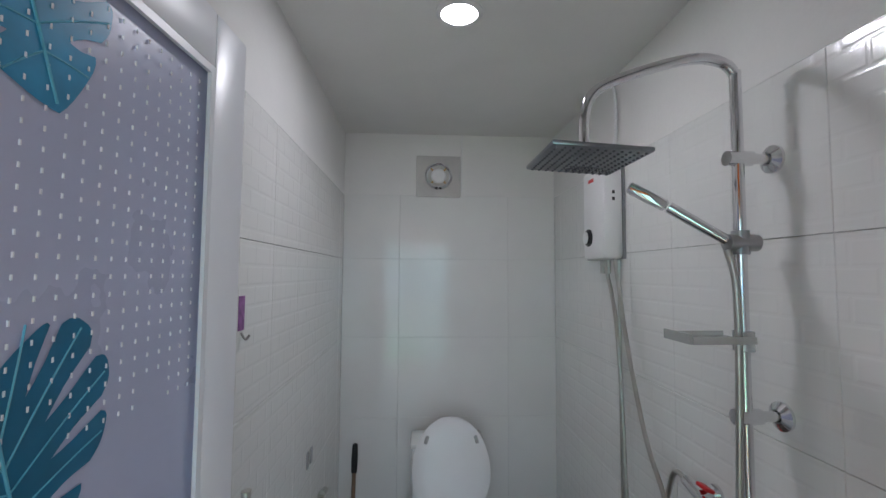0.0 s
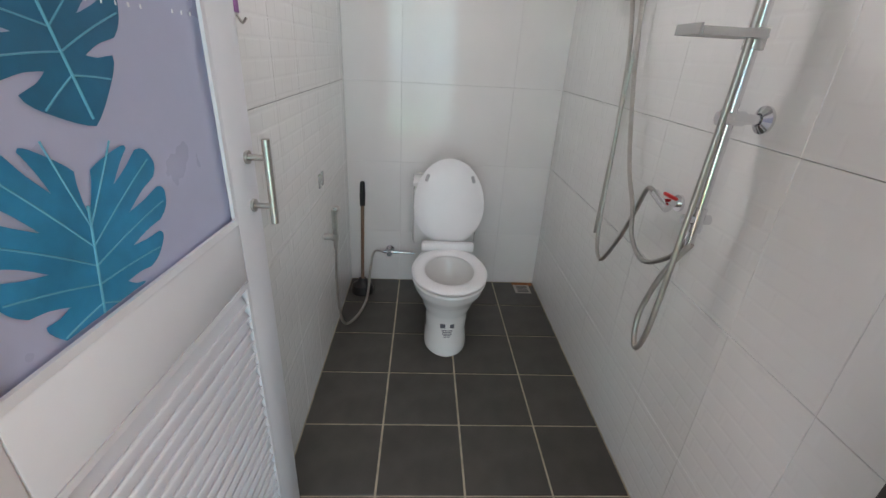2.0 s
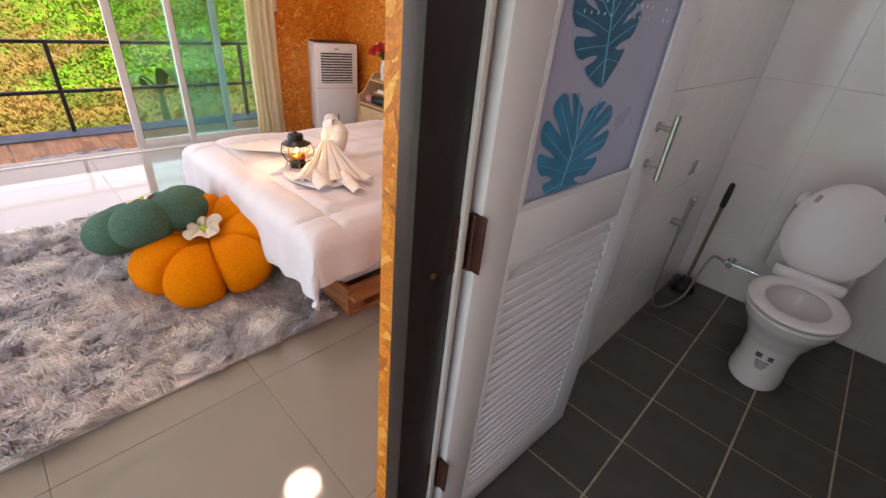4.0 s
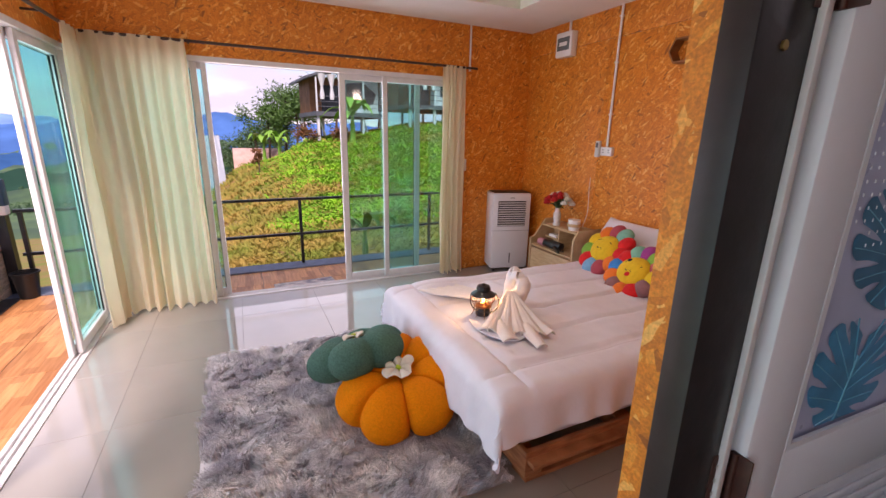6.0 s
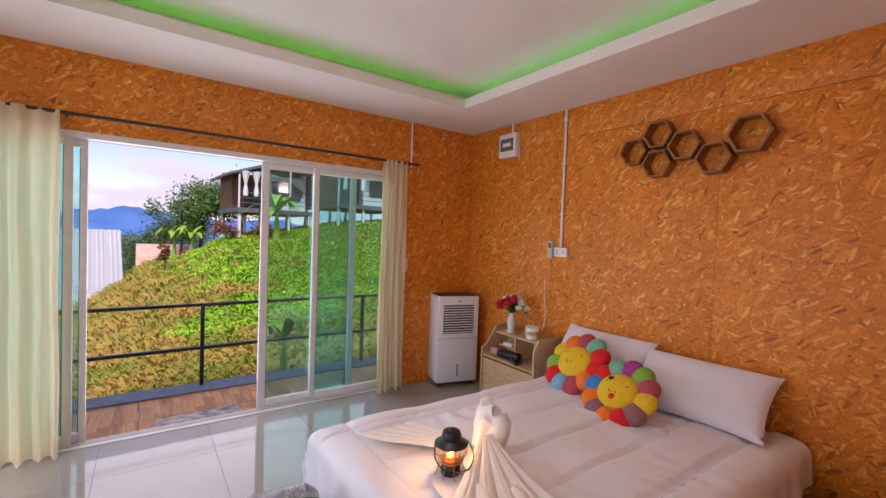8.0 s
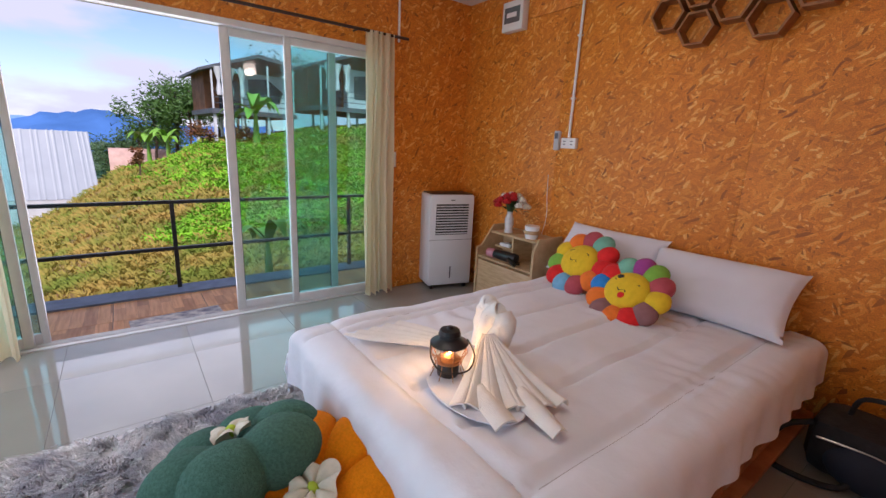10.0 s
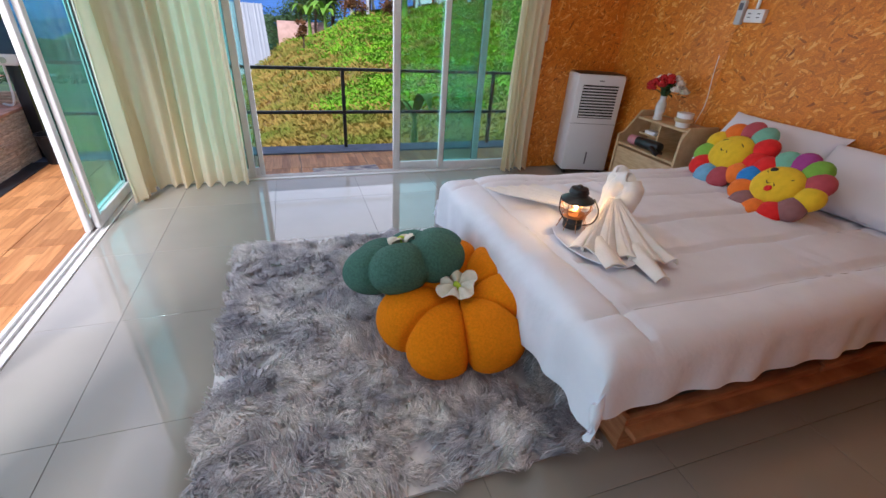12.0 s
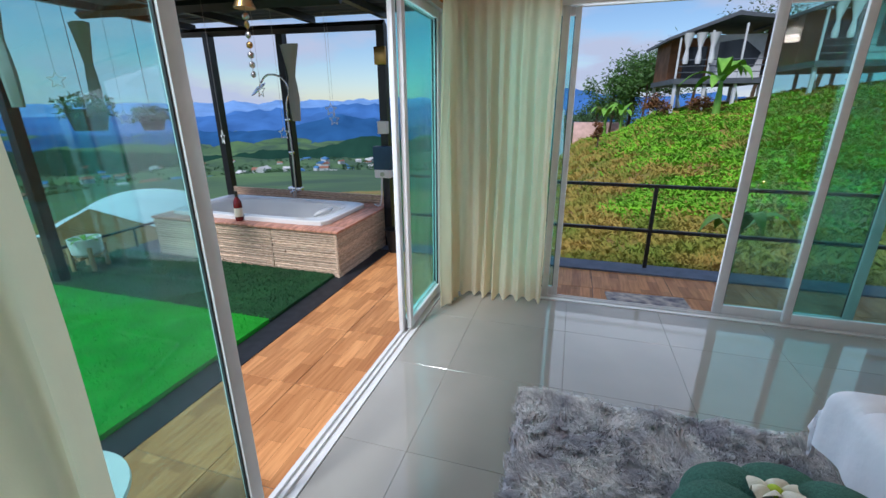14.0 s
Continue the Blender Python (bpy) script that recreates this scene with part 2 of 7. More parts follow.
# ---- building helpers ----
def box(bm, x0, x1, y0, y1, z0, z1, bevel=0.0):
    """A block between two corners, its edges rounded."""
    r = bmesh.ops.create_cube(bm, size=1, matrix=Matrix.Translation(((x0 + x1) / 2, (y0 + y1) / 2, (z0 + z1) / 2)) @ Matrix.Diagonal((abs(x1 - x0), abs(y1 - y0), abs(z1 - z0), 1)))
    if bevel:
        es = {e for v in r["verts"] for e in v.link_edges}
        bmesh.ops.bevel(bm, geom=list(es), offset=bevel, segments=2, profile=0.5, affect="EDGES")
    return bm


def blk(*a, **k):
    return box(bmesh.new(), *a, **k)


def cyl(bm, a, b, r0, r1=None, seg=16, caps=True):
    """A round bar from a to b."""
    a, b = Vector(a), Vector(b)
    d = b - a
    m = Matrix.Translation((a + b) / 2) @ d.to_track_quat("Z", "Y").to_matrix().to_4x4()
    bmesh.ops.create_cone(bm, cap_ends=caps, segments=seg, radius1=r0, radius2=r0 if r1 is None else r1, depth=d.length, matrix=m)
    return bm


def rod(*a, **k):
    return cyl(bmesh.new(), *a, **k)


def lathe(profile, seg=32, bm=None, at=(0, 0, 0)):
    """A turned shape from (radius, height) pairs."""
    bm = bm or bmesh.new()
    rings = []
    for r, z in profile:
        rings.append([bm.verts.new((at[0] + max(r, 1e-4) * math.cos(2 * math.pi * i / seg), at[1] + max(r, 1e-4) * math.sin(2 * math.pi * i / seg), at[2] + z)) for i in range(seg)])
    for p, q in zip(rings, rings[1:]):
        for i in range(seg):
            bm.faces.new((p[i], p[(i + 1) % seg], q[(i + 1) % seg], q[i]))
    return bm


def tube(points, r, seg=10, closed=False, bm=None):
    """A bent pipe through the points, smoothed."""
    pts = [Vector(p) for p in points]
    fine = []
    k = len(pts)
    rng = range(k if closed else k - 1)
    for i in rng:
        p0, p1, p2, p3 = (pts[(i - 1) % k] if closed or i else pts[0]), pts[i], pts[(i + 1) % k], (pts[(i + 2) % k] if closed or i + 2 < k else pts[-1])
        for j in range(6):
            t = j / 6
            fine.append(0.5 * (2 * p1 + (p2 - p0) * t + (2 * p0 - 5 * p1 + 4 * p2 - p3) * t * t + (3 * p1 - p0 - 3 * p2 + p3) * t ** 3))
    if not closed:
        fine.append(pts[-1])
    bm = bm or bmesh.new()
    rings, up = [], None
    for i, p in enumerate(fine):
        a, b = fine[i - 1] if i or closed else p, fine[(i + 1) % len(fine)] if i + 1 < len(fine) or closed else p
        d = (b - a).normalized()
        if up is None:
            up = d.orthogonal().normalized()
        up = (up - d * up.dot(d)).normalized()
        s = d.cross(up)
        rings.append([bm.verts.new(p + (up * math.cos(2 * math.pi * q / seg) + s * math.sin(2 * math.pi * q / seg)) * r) for q in range(seg)])
    for i in range(len(rings) if closed else len(rings) - 1):
        p, q = rings[i], rings[(i + 1) % len(rings)]
        for j in range(seg):
            bm.faces.new((p[j], p[(j + 1) % seg], q[(j + 1) % seg], q[j]))
    if not closed:
        bm.faces.new(list(reversed(rings[0])))
        bm.faces.new(rings[-1])
    return bm


def sheet(fn, nu, nv, bm=None, close_u=False, thick=0.0):
    """A surface from fn(u, v), u and v from 0 to 1."""
    bm = bm or bmesh.new()
    g = [[bm.verts.new(fn(i / nu, j / nv)) for j in range(nv + 1)] for i in range(nu if close_u else nu + 1)]
    for i in range(nu):
        for j in range(nv):
            a, b = g[i], g[(i + 1) % len(g)]
            bm.faces.new((a[j], b[j], b[j + 1], a[j + 1]))
    if thick:
        bm.normal_update()
        under = [[bm.verts.new(v.co - v.normal * thick) for v in row] for row in g]
        for i in range(nu):
            for j in range(nv):
                a, b = under[i], under[(i + 1) % len(g)]
                bm.faces.new((a[j + 1], b[j + 1], b[j], a[j]))
        for i in range(nu):
            k = (i + 1) % len(g)
            for j in (0, nv):
                bm.faces.new((g[i][j], g[k][j], under[k][j], under[i][j]))
        if not close_u:
            for i in (0, nu):
                for j in range(nv):
                    bm.faces.new((g[i][j], g[i][j + 1], under[i][j + 1], under[i][j]))
    return bm


def prism(outline, z0, z1, bm=None):
    """A flat outline in x, y raised from z0 to z1."""
    bm = bm or bmesh.new()
    lo = [bm.verts.new((x, y, z0)) for x, y in outline]
    hi = [bm.verts.new((x, y, z1)) for x, y in outline]
    k = len(outline)
    for i in range(k):
        bm.faces.new((lo[i], lo[(i + 1) % k], hi[(i + 1) % k], hi[i]))
    bm.faces.new(list(reversed(lo)))
    bm.faces.new(hi)
    return bm


def moved(bm, m):
    bmesh.ops.transform(bm, matrix=m, verts=bm.verts[:])
    return bm


def to_mesh(name, bm, material, smooth=True):
    bmesh.ops.recalc_face_normals(bm, faces=bm.faces[:])
    me = bpy.data.meshes.new(name)
    bm.to_mesh(me)
    bm.free()
    me.materials.append(material)
    if smooth:
        me.shade_smooth()
        me.set_sharp_from_angle(angle=radians(38))
    return me


def part(name, bm, material, parent, label="", smooth=True):
    """One mesh object under a thing or a part."""
    ob = new(name, to_mesh(name, bm, material, smooth))
    ob.parent = parent
    return tagged(ob, label)


def thing(name, at, label, category, group="", turn=0, tilt=(0, 0)):
    ob = new(name)
    ob.matrix_world = pose(*at, tilt[0], tilt[1], turn)
    ob.empty_display_size = 0.1
    return tagged(ob, label, category, group)


def solid(name, bm, material, label, category, group="", smooth=True, at=None):
    ob = new(name, to_mesh(name, bm, material, smooth))
    if at is not None:
        ob.matrix_world = at
    return tagged(ob, label, category, group)


def setting(name, bm, material, label="", parent=None):
    ob = new(name, to_mesh(name, bm, material))
    ob.parent = parent
    return tagged(ob, label, kind="structure") if parent is None else tagged(ob, label)


# ---- bedroom shell ----
XW, YS, YN, XB, YD, XE, HC = -3.51, -0.845, 3.0, 0.03, 0.68, 1.9, 2.43
BF = -0.107
floor = setting("floor", box(blk(XW - 0.06, XB, YS - 0.06, YN + 0.05, -0.12, -0.004), XB, XE, YS - 0.06, YD - 0.003, -0.12, -0.004), GROUT, "polished pale grey porcelain tile floor")
# north wall behind the bed, one board panel beside the next
wall_n = setting("wall_north", blk(XW - 0.1, XB, YN + 0.012, YN + 0.1, 0, 2.75), PLASTER, "strand board clad wall behind the bed")
wall_w = setting("wall_west", box(blk(XW - 0.1, XW + 0.0, YS - 0.1, YN + 0.1, 1.95, 2.75), XW - 0.1, XW, 2.16, YN + 0.1, 0, 1.95), OSB, "strand board wall round the balcony doors")
wall_s = setting("wall_south", blk(XW, XE, YS - 0.1, YS, 1.95, 2.75), OSB, "strand board wall round the terrace doors")
corner = setting("wall_corner_post", blk(XW - 0.1, XW + 0.0, YS - 0.1, YS + 0.06, -0.1, 1.95), ALU)
wall_e = setting("wall_east", blk(XE, XE + 0.1, YS - 0.1, YD + 0.1, 0, 2.75), OSB, "plain strand board wall")
for x0, x1 in ((-3.51, -2.439), (-2.438, -1.218), (-1.217, 0.03)):
    for z0, z1 in ((0.0, 2.20), (2.203, 2.44)):
        setting("panel", blk(x0, x1, YN, YN + 0.012, z0, z1, bevel=0.0015), OSB, "", wall_n)

# ceiling: a border with an open tray
TX0, TX1, TY0, TY1 = -2.85, -0.45, -0.15, 2.38
bm = bmesh.new()
box(bm, XW, TX0, YS, YN, HC, HC + 0.02)
box(bm, TX1, XE, YS, YN, HC, HC + 0.02)
box(bm, TX0, TX1, YS, TY0, HC, HC + 0.02)
box(bm, TX0, TX1, TY1, YN, HC, HC + 0.02)
for a in ((TX0 - 0.012, TX0, TY0, TY1), (TX1, TX1 + 0.012, TY0, TY1), (TX0, TX1, TY0 - 0.012, TY0), (TX0, TX1, TY1, TY1 + 0.012)):
    box(bm, *a, HC + 0.02, HC + 0.075)
box(bm, XW, XE, YS, YN, HC + 0.16, HC + 0.24)
for a in ((TX0 - 0.2, TX0 - 0.17, TY0 - 0.2, TY1 + 0.2), (TX1 + 0.17, TX1 + 0.2, TY0 - 0.2, TY1 + 0.2), (TX0 - 0.2, TX1 + 0.2, TY0 - 0.2, TY0 - 0.17), (TX0 - 0.2, TX1 + 0.2, TY1 + 0.17, TY1 + 0.2)):
    box(bm, *a, HC + 0.02, HC + 0.16)
setting("ceiling", bm, PLASTER, "white tray ceiling with a lowered border")
GREEN_LED = glow("green_led", (0.10, 1.0, 0.02), 1.7)
led = thing("cove_light", (0, 0, 0), "green light strip hidden in the ceiling tray", "light strip")
for a in ((TX0 - 0.15, TX0 - 0.13, TY0, TY1), (TX1 + 0.13, TX1 + 0.15, TY0, TY1), (TX0, TX1, TY0 - 0.15, TY0 - 0.13), (TX0, TX1, TY1 + 0.13, TY1 + 0.15)):
    part("led_strip", blk(*a, HC + 0.022, HC + 0.03), GREEN_LED, led)

# ---- bathroom shell ----
bx0, bx1, by0, by1 = 0.065, 1.235, 0.80, 3.04
bfloor = setting("floor_bathroom", blk(XB + 0.02, 1.3, YD + 0.02, by1 + 0.1, BF - 0.1, BF - 0.004), BATH_GROUT, "charcoal tiled bathroom floor")
bw = setting("wall_bathroom_west", blk(XB + 0.013, bx0 - 0.008, YD + 0.12, by1, BF - 0.1, 2.75), WHITE_GROUT, "white tiled bathroom wall")
bn = setting("wall_bathroom_north", blk(XB, bx1 + 0.1, by1 + 0.008, by1 + 0.1, BF - 0.1, 2.75), WHITE_GROUT, "white tiled bathroom end wall")
be = setting("wall_bathroom_east", blk(bx1 + 0.008, bx1 + 0.1, YD + 0.1, by1, BF - 0.1, 2.75), WHITE_GROUT, "white tiled shower wall")
setting("ceiling_bathroom", blk(XB, bx1 + 0.1, YD, by1 + 0.1, 2.20, 2.26), PLASTER, "white bathroom ceiling")
bm = blk(bx0 - 0.008, bx0 - 0.001, by0, by1, 1.856, 2.2)
box(bm, bx1 + 0.001, bx1 + 0.008, by0, by1, 1.856, 2.2)
box(bm, bx0, bx1, by1 + 0.001, by1 + 0.008, 1.856, 2.2)
setting("trim_plaster_band", bm, PLASTER, "white painted band above the tiles")
# partition with the doorway, strand board outside
DX0, DX1, DH = 0.105, 0.79, 1.93
wall_d = setting("wall_doorway", box(box(blk(XB, DX0 - 0.045, YD + 0.012, YD + 0.10, -0.1, 2.44), DX1 + 0.045, XE, YD + 0.012, YD + 0.10, -0.1, 2.44), DX0 - 0.045, DX1 + 0.045, YD + 0.012, YD + 0.10, DH + 0.045, 2.44), PLASTER, "partition wall round the bathroom doorway")
setting("panel", blk(XB, DX0 - 0.045, YD, YD + 0.012, 0, 2.43), OSB, "", wall_d)
setting("panel", blk(DX1 + 0.045, XE, YD, YD + 0.012, 0, 2.43), OSB, "", wall_d)
setting("panel", blk(DX0 - 0.045, DX1 + 0.045, YD, YD + 0.012, DH + 0.045, 2.43), OSB, "", wall_d)
setting("panel", blk(XB - 0.012, XB, YD, YN - 0.001, 0, 2.43), OSB, "", wall_d)
setting("wall_partition_core", blk(XB + 0.001, XB + 0.012, YD + 0.1, YN, 0, 2.43), PLASTER)
door_frame = thing("door_frame", (0, 0, 0), "dark brown painted door frame of the bathroom", "door frame")
for a in ((DX0 - 0.045, DX0), (DX1, DX1 + 0.045)):
    part("jamb", blk(*a, YD - 0.008, YD + 0.125, BF, DH + 0.045, bevel=0.004), DARK_FRAME, door_frame)
part("head", blk(DX0, DX1, YD - 0.008, YD + 0.125, DH, DH + 0.045, bevel=0.004), DARK_FRAME, door_frame)
part("threshold", blk(DX0, DX1, YD - 0.005, YD + 0.122, BF, 0.004, bevel=0.004), DARK_FRAME, door_frame)


# ---- glazed sliding doors ----
def sliding_panel(parent, a, b, z0, z1, off, along, stile=0.045, deep=0.028):
    """One framed pane from a to b along an axis, at off across it."""
    def bar(u0, u1, w0, w1):
        bm = blk(off - deep / 2, off + deep / 2, u0, u1, w0, w1, bevel=0.003) if along == "y" else blk(u0, u1, off - deep / 2, off + deep / 2, w0, w1, bevel=0.003)
        return bm
    fr = part("panel_frame", bar(a, a + stile, z0, z1), ALU, parent)
    part("stile", bar(b - stile, b, z0, z1), ALU, fr)
    part("rail", bar(a + stile, b - stile, z0, z0 + 0.06), ALU, fr)
    part("rail", bar(a + stile, b - stile, z1 - 0.05, z1), ALU, fr)
    d2 = deep
    deep = 0.006
    p = part("pane", bar(a + stile - 0.004, b - stile + 0.004, z0 + 0.056, z1 - 0.046), PANE, parent, "blue-green tinted glass pane")
    p.visible_shadow = False
    deep = 0.012
    for u in (a + stile, b - stile - 0.005):
        part("gasket", bar(u, u + 0.005, z0 + 0.06, z1 - 0.05), RUBBER, fr)
    deep = d2


door_w = setting("door_1", box(box(blk(XW - 0.085, XW + 0.01, YS + 0.06, 2.16, 1.915, 1.952), XW - 0.085, XW + 0.01, 2.125, 2.16, 0, 1.915), XW - 0.085, XW + 0.01, YS + 0.06, YS + 0.085, 0, 1.915), ALU, "white aluminium sliding balcony doors with tinted glass")
part("track", box(box(blk(XW - 0.085, XW + 0.01, YS + 0.06, 2.16, -0.03, 0.006), XW - 0.03, XW - 0.025, YS + 0.09, 2.12, 0.006, 0.02), XW - 0.06, XW - 0.055, YS + 0.09, 2.12, 0.006, 0.02), ALU, door_w)
sliding_panel(door_w, -0.74, -0.07, 0.02, 1.915, XW - 0.028, "y")
sliding_panel(door_w, -0.70, -0.005, 0.02, 1.915, XW - 0.062, "y", 0.035)
sliding_panel(door_w, 1.012, 1.78, 0.02, 1.915, XW - 0.062, "y", 0.055)
sliding_panel(door_w, 1.40, 2.13, 0.02, 1.915, XW - 0.028, "y")
door_s = setting("door_2", blk(XW + 0.0, XE, YS - 0.085, YS + 0.01, 1.915, 1.952), ALU, "white aluminium sliding terrace doors with tinted glass")
part("track", box(box(blk(XW, XE, YS - 0.085, YS + 0.01, -0.03, 0.006), XW, XE, YS - 0.03, YS - 0.025, 0.006, 0.02), XW, XE, YS - 0.06, YS - 0.055, 0.006, 0.02), ALU, door_s)
sliding_panel(door_s, -3.46, -2.73, 0.02, 1.915, YS - 0.062, "x")
sliding_panel(door_s, -3.42, -2.775, 0.02, 1.915, YS - 0.028, "x")
sliding_panel(door_s, -1.45, -0.55, 0.02, 1.915, YS - 0.062, "x", 0.05)
sliding_panel(door_s, -0.6, 0.39, 0.02, 1.915, YS - 0.028, "x", 0.05)
# two added unseen panels, glazed so that light reaches the bathroom door
sliding_panel(door_s, 0.36, 1.15, 0.02, 1.915, YS - 0.062, "x", 0.05)
sliding_panel(door_s, 1.10, 1.88, 0.02, 1.915, YS - 0.028, "x", 0.05)

# ---- terrace ----
DZ = -0.08
deck = setting("floor_terrace", box(blk(-4.42, XW - 0.085, -0.93, 3.1, -0.3, DZ - 0.004), -4.42, XE, -1.72, -0.93, -0.3, DZ - 0.004), GROUT, "terrace floor of wood-look tiles")
setting("trim_terrace_edge", box(blk(-4.66, -4.42, -1.72, 3.1, -0.3, DZ + 0.015), -4.66, XE, -1.92, -1.72, -0.3, DZ - 0.01), SLATE_EDGE, "slate blue terrace edging")
setting("trim_terrace_strip", blk(-4.42, XE, -1.92, -1.72, DZ - 0.01, DZ + 0.004), DARK_EDGE)
RELIEF_TILE = mat("white_relief_tile", (0.80, 0.80, 0.78), 0.16, vary=0.04, scale=3, per_piece=0.01)
_n, _l = RELIEF_TILE.node_tree.nodes, RELIEF_TILE.node_tree.links
_b = _n.new("ShaderNodeTexBrick")
_b.inputs["Scale"].default_value = 1.0
_b.inputs["Brick Width"].default_value, _b.inputs["Row Height"].default_value, _b.inputs["Mortar Size"].default_value = 0.10, 0.05, 0.007
_b.inputs["Mortar Smooth"].default_value = 0.8
_c, _p = _n.new("ShaderNodeTexCoord"), _n.new("ShaderNodeBump")
_l.new(_c.outputs["Object"], _b.inputs["Vector"])
_p.inputs["Strength"].default_value, _p.inputs["Distance"].default_value, _p.invert = 0.16, 0.004, True
_l.new(_b.outputs["Fac"], _p.inputs["Height"])
_l.new(_p.outputs["Normal"], _n["Principled BSDF"].inputs["Normal"])


# ---- bathroom things ----
CHROME = mat("chrome", (0.78, 0.78, 0.80), 0.09, 1.0, vary=0.04)
STEEL = mat("brushed_steel", (0.52, 0.50, 0.47), 0.30, 1.0, vary=0.12, scale=20, bump=0.03)
CERAMIC = mat("white_ceramic", (0.82, 0.82, 0.80), 0.08, vary=0.02, coat=0.3)
WHITE_PLASTIC = mat("white_plastic", (0.80, 0.80, 0.80), 0.30, vary=0.03)
BLACK_PLASTIC = mat("black_plastic", (0.012, 0.012, 0.013), 0.35, vary=0.2)
RED_PLASTIC = mat("red_plastic", (0.65, 0.02, 0.02), 0.35)
PINK_PLASTIC = mat("pink_plastic", (0.75, 0.18, 0.30), 0.4)
PVC_WHITE = mat("white_pvc", (0.76, 0.77, 0.80), 0.35, vary=0.03)
LILAC = mat("lilac_print_panel", (0.46, 0.49, 0.66), 0.28, vary=0.05, scale=5, bump=0.02)
LEAF_DARK = mat("deep_blue_leaf_print", (0.008, 0.16, 0.30), 0.3, vary=0.25, scale=14)
LEAF_MID = mat("turquoise_leaf_print", (0.012, 0.27, 0.50), 0.3, vary=0.3, scale=14)
LEAF_VEIN = mat("pale_leaf_vein", (0.10, 0.42, 0.58), 0.3)
RUST = mat("brown_hinge", (0.09, 0.035, 0.025), 0.45, 0.4, vary=0.3, scale=40)
BRASS = mat("brass", (0.55, 0.34, 0.12), 0.3, 1.0)
SILVER_DOT = mat("clear_bead", (0.85, 0.87, 0.92), 0.1)
WOODEN_POLE = mat("brown_pole", (0.22, 0.14, 0.09), 0.4, vary=0.2, scale=30)
FROST = glass("frosted_plastic", (0.86, 0.87, 0.86), 0.3, 0.35)

# the open door, hung at the west jamb; local x runs along the leaf, y is its thickness
DOOR_A = 87.0
DW = 0.665
door = thing("door", (0.128, 0.812, BF + 0.012), "white louvred bathroom door standing open, with a leaf print panel", "door", turn=DOOR_A)
HT = 1.93
part("stile", blk(0, 0.10, 0, 0.035, 0, HT, bevel=0.004), PVC_WHITE, door)
part("stile", blk(DW - 0.10, DW, 0, 0.035, 0, HT, bevel=0.004), PVC_WHITE, door)
part("bottom_rail", blk(0.10, DW - 0.10, 0, 0.035, 0, 0.11, bevel=0.004), PVC_WHITE, door)
part("mid_rail", blk(0.10, DW - 0.10, 0, 0.035, 0.90, 1.02, bevel=0.004), PVC_WHITE, door)
part("top_rail", blk(0.10, DW - 0.10, 0, 0.035, HT - 0.09, HT, bevel=0.004), PVC_WHITE, door)
for side in (-0.0, 0.029):
    for z0, z1 in ((0.11, 0.90), (1.02, HT - 0.09)):
        bm = blk(0.10, 0.112, side, side + 0.006, z0, z1)
        box(bm, DW - 0.112, DW - 0.10, side, side + 0.006, z0, z1)
        box(bm, 0.112, DW - 0.112, side, side + 0.006, z0, z0 + 0.012)
        box(bm, 0.112, DW - 0.112, side, side + 0.006, z1 - 0.012, z1)
        part("bead", bm, PVC_WHITE, door)
for i in range(25):
    z = 0.128 + i * 0.0302
    bm = blk(0.108, DW - 0.108, -0.019, 0.019, -0.003, 0.003)
    box(bm, 0.112, DW - 0.112, -0.020, -0.014, 0.002, 0.009, bevel=0.002)
    part("slat", moved(bm, pose(0, 0.0175, z + 0.012, 58, 0, 0)), PVC_WHITE, door)
panel = part("print_panel", blk(0.10, DW - 0.10, 0.012, 0.023, 1.02, HT - 0.09), LILAC, door, "lilac panel printed with blue monstera leaves")


def monstera(size, turn, long=1.0, wide=1.0, lobes=5, split=0.45):
    """A flat heart-shaped leaf, slit from its rim between curved side veins; returns blade and veins."""
    bm, vein = bmesh.new(), bmesh.new()
    c, s = math.cos(radians(turn)), math.sin(radians(turn))
    rim = ((0, 0.66), (14, 0.56), (35, 0.50), (70, 0.46), (110, 0.47), (140, 0.46), (160, 0.38), (172, 0.22))
    def put(u, v):
        u, v = u * wide, v * long
        return Vector(((u * c - v * s) * size, 0.0, (u * s + v * c) * size))
    def reach(deg):
        for (a, p), (b, q) in zip(rim, rim[1:]):
            if deg <= b:
                return p + (q - p) * (deg - a) / (b - a)
        return rim[-1][1]
    for side in (-1, 1):
        def ray(k, t):
            """Point at share t of the k-th line from the midrib to the rim."""
            f = k / lobes
            deg = 172 * (1 - f) ** 0.9
            e = Vector((math.sin(radians(deg)), -math.cos(radians(deg)))) * reach(deg)
            m = Vector((0.0, -0.46 * f))
            h = m.lerp(e, 0.5) + Vector((0.03, 0.06)) * (1 - f)
            p = m * (1 - t) ** 2 + h * 2 * t * (1 - t) + e * t * t
            return p.x * side, p.y
        for k in range(lobes):
            def lobe(u, v):
                t = u * (1 - 0.13 * abs(2 * v - 1) ** 3)
                g = 0.25 * min(1.0, max(0.0, (t - split) / 0.22)) ** 0.6
                w = 0.5 + (v - 0.5) * (1 - g)
                if (k == lobes - 1 and v > 0.5) or (k == 0 and v < 0.5):
                    w = v
                p, q = ray(k, t), ray(k + 1, t)
                return put(p[0] + (q[0] - p[0]) * w, p[1] + (q[1] - p[1]) * w)
            sheet(lobe, 16, 8, bm)
            tube([put(*ray(k + 0.5, t)) for t in (0.0, 0.3, 0.6, 0.9)], 0.0011, 5, bm=vein)
    tube([put(0, y) for y in (0.05, -0.2, -0.45, -0.6)], 0.0018, 6, bm=vein)
    return bm, vein


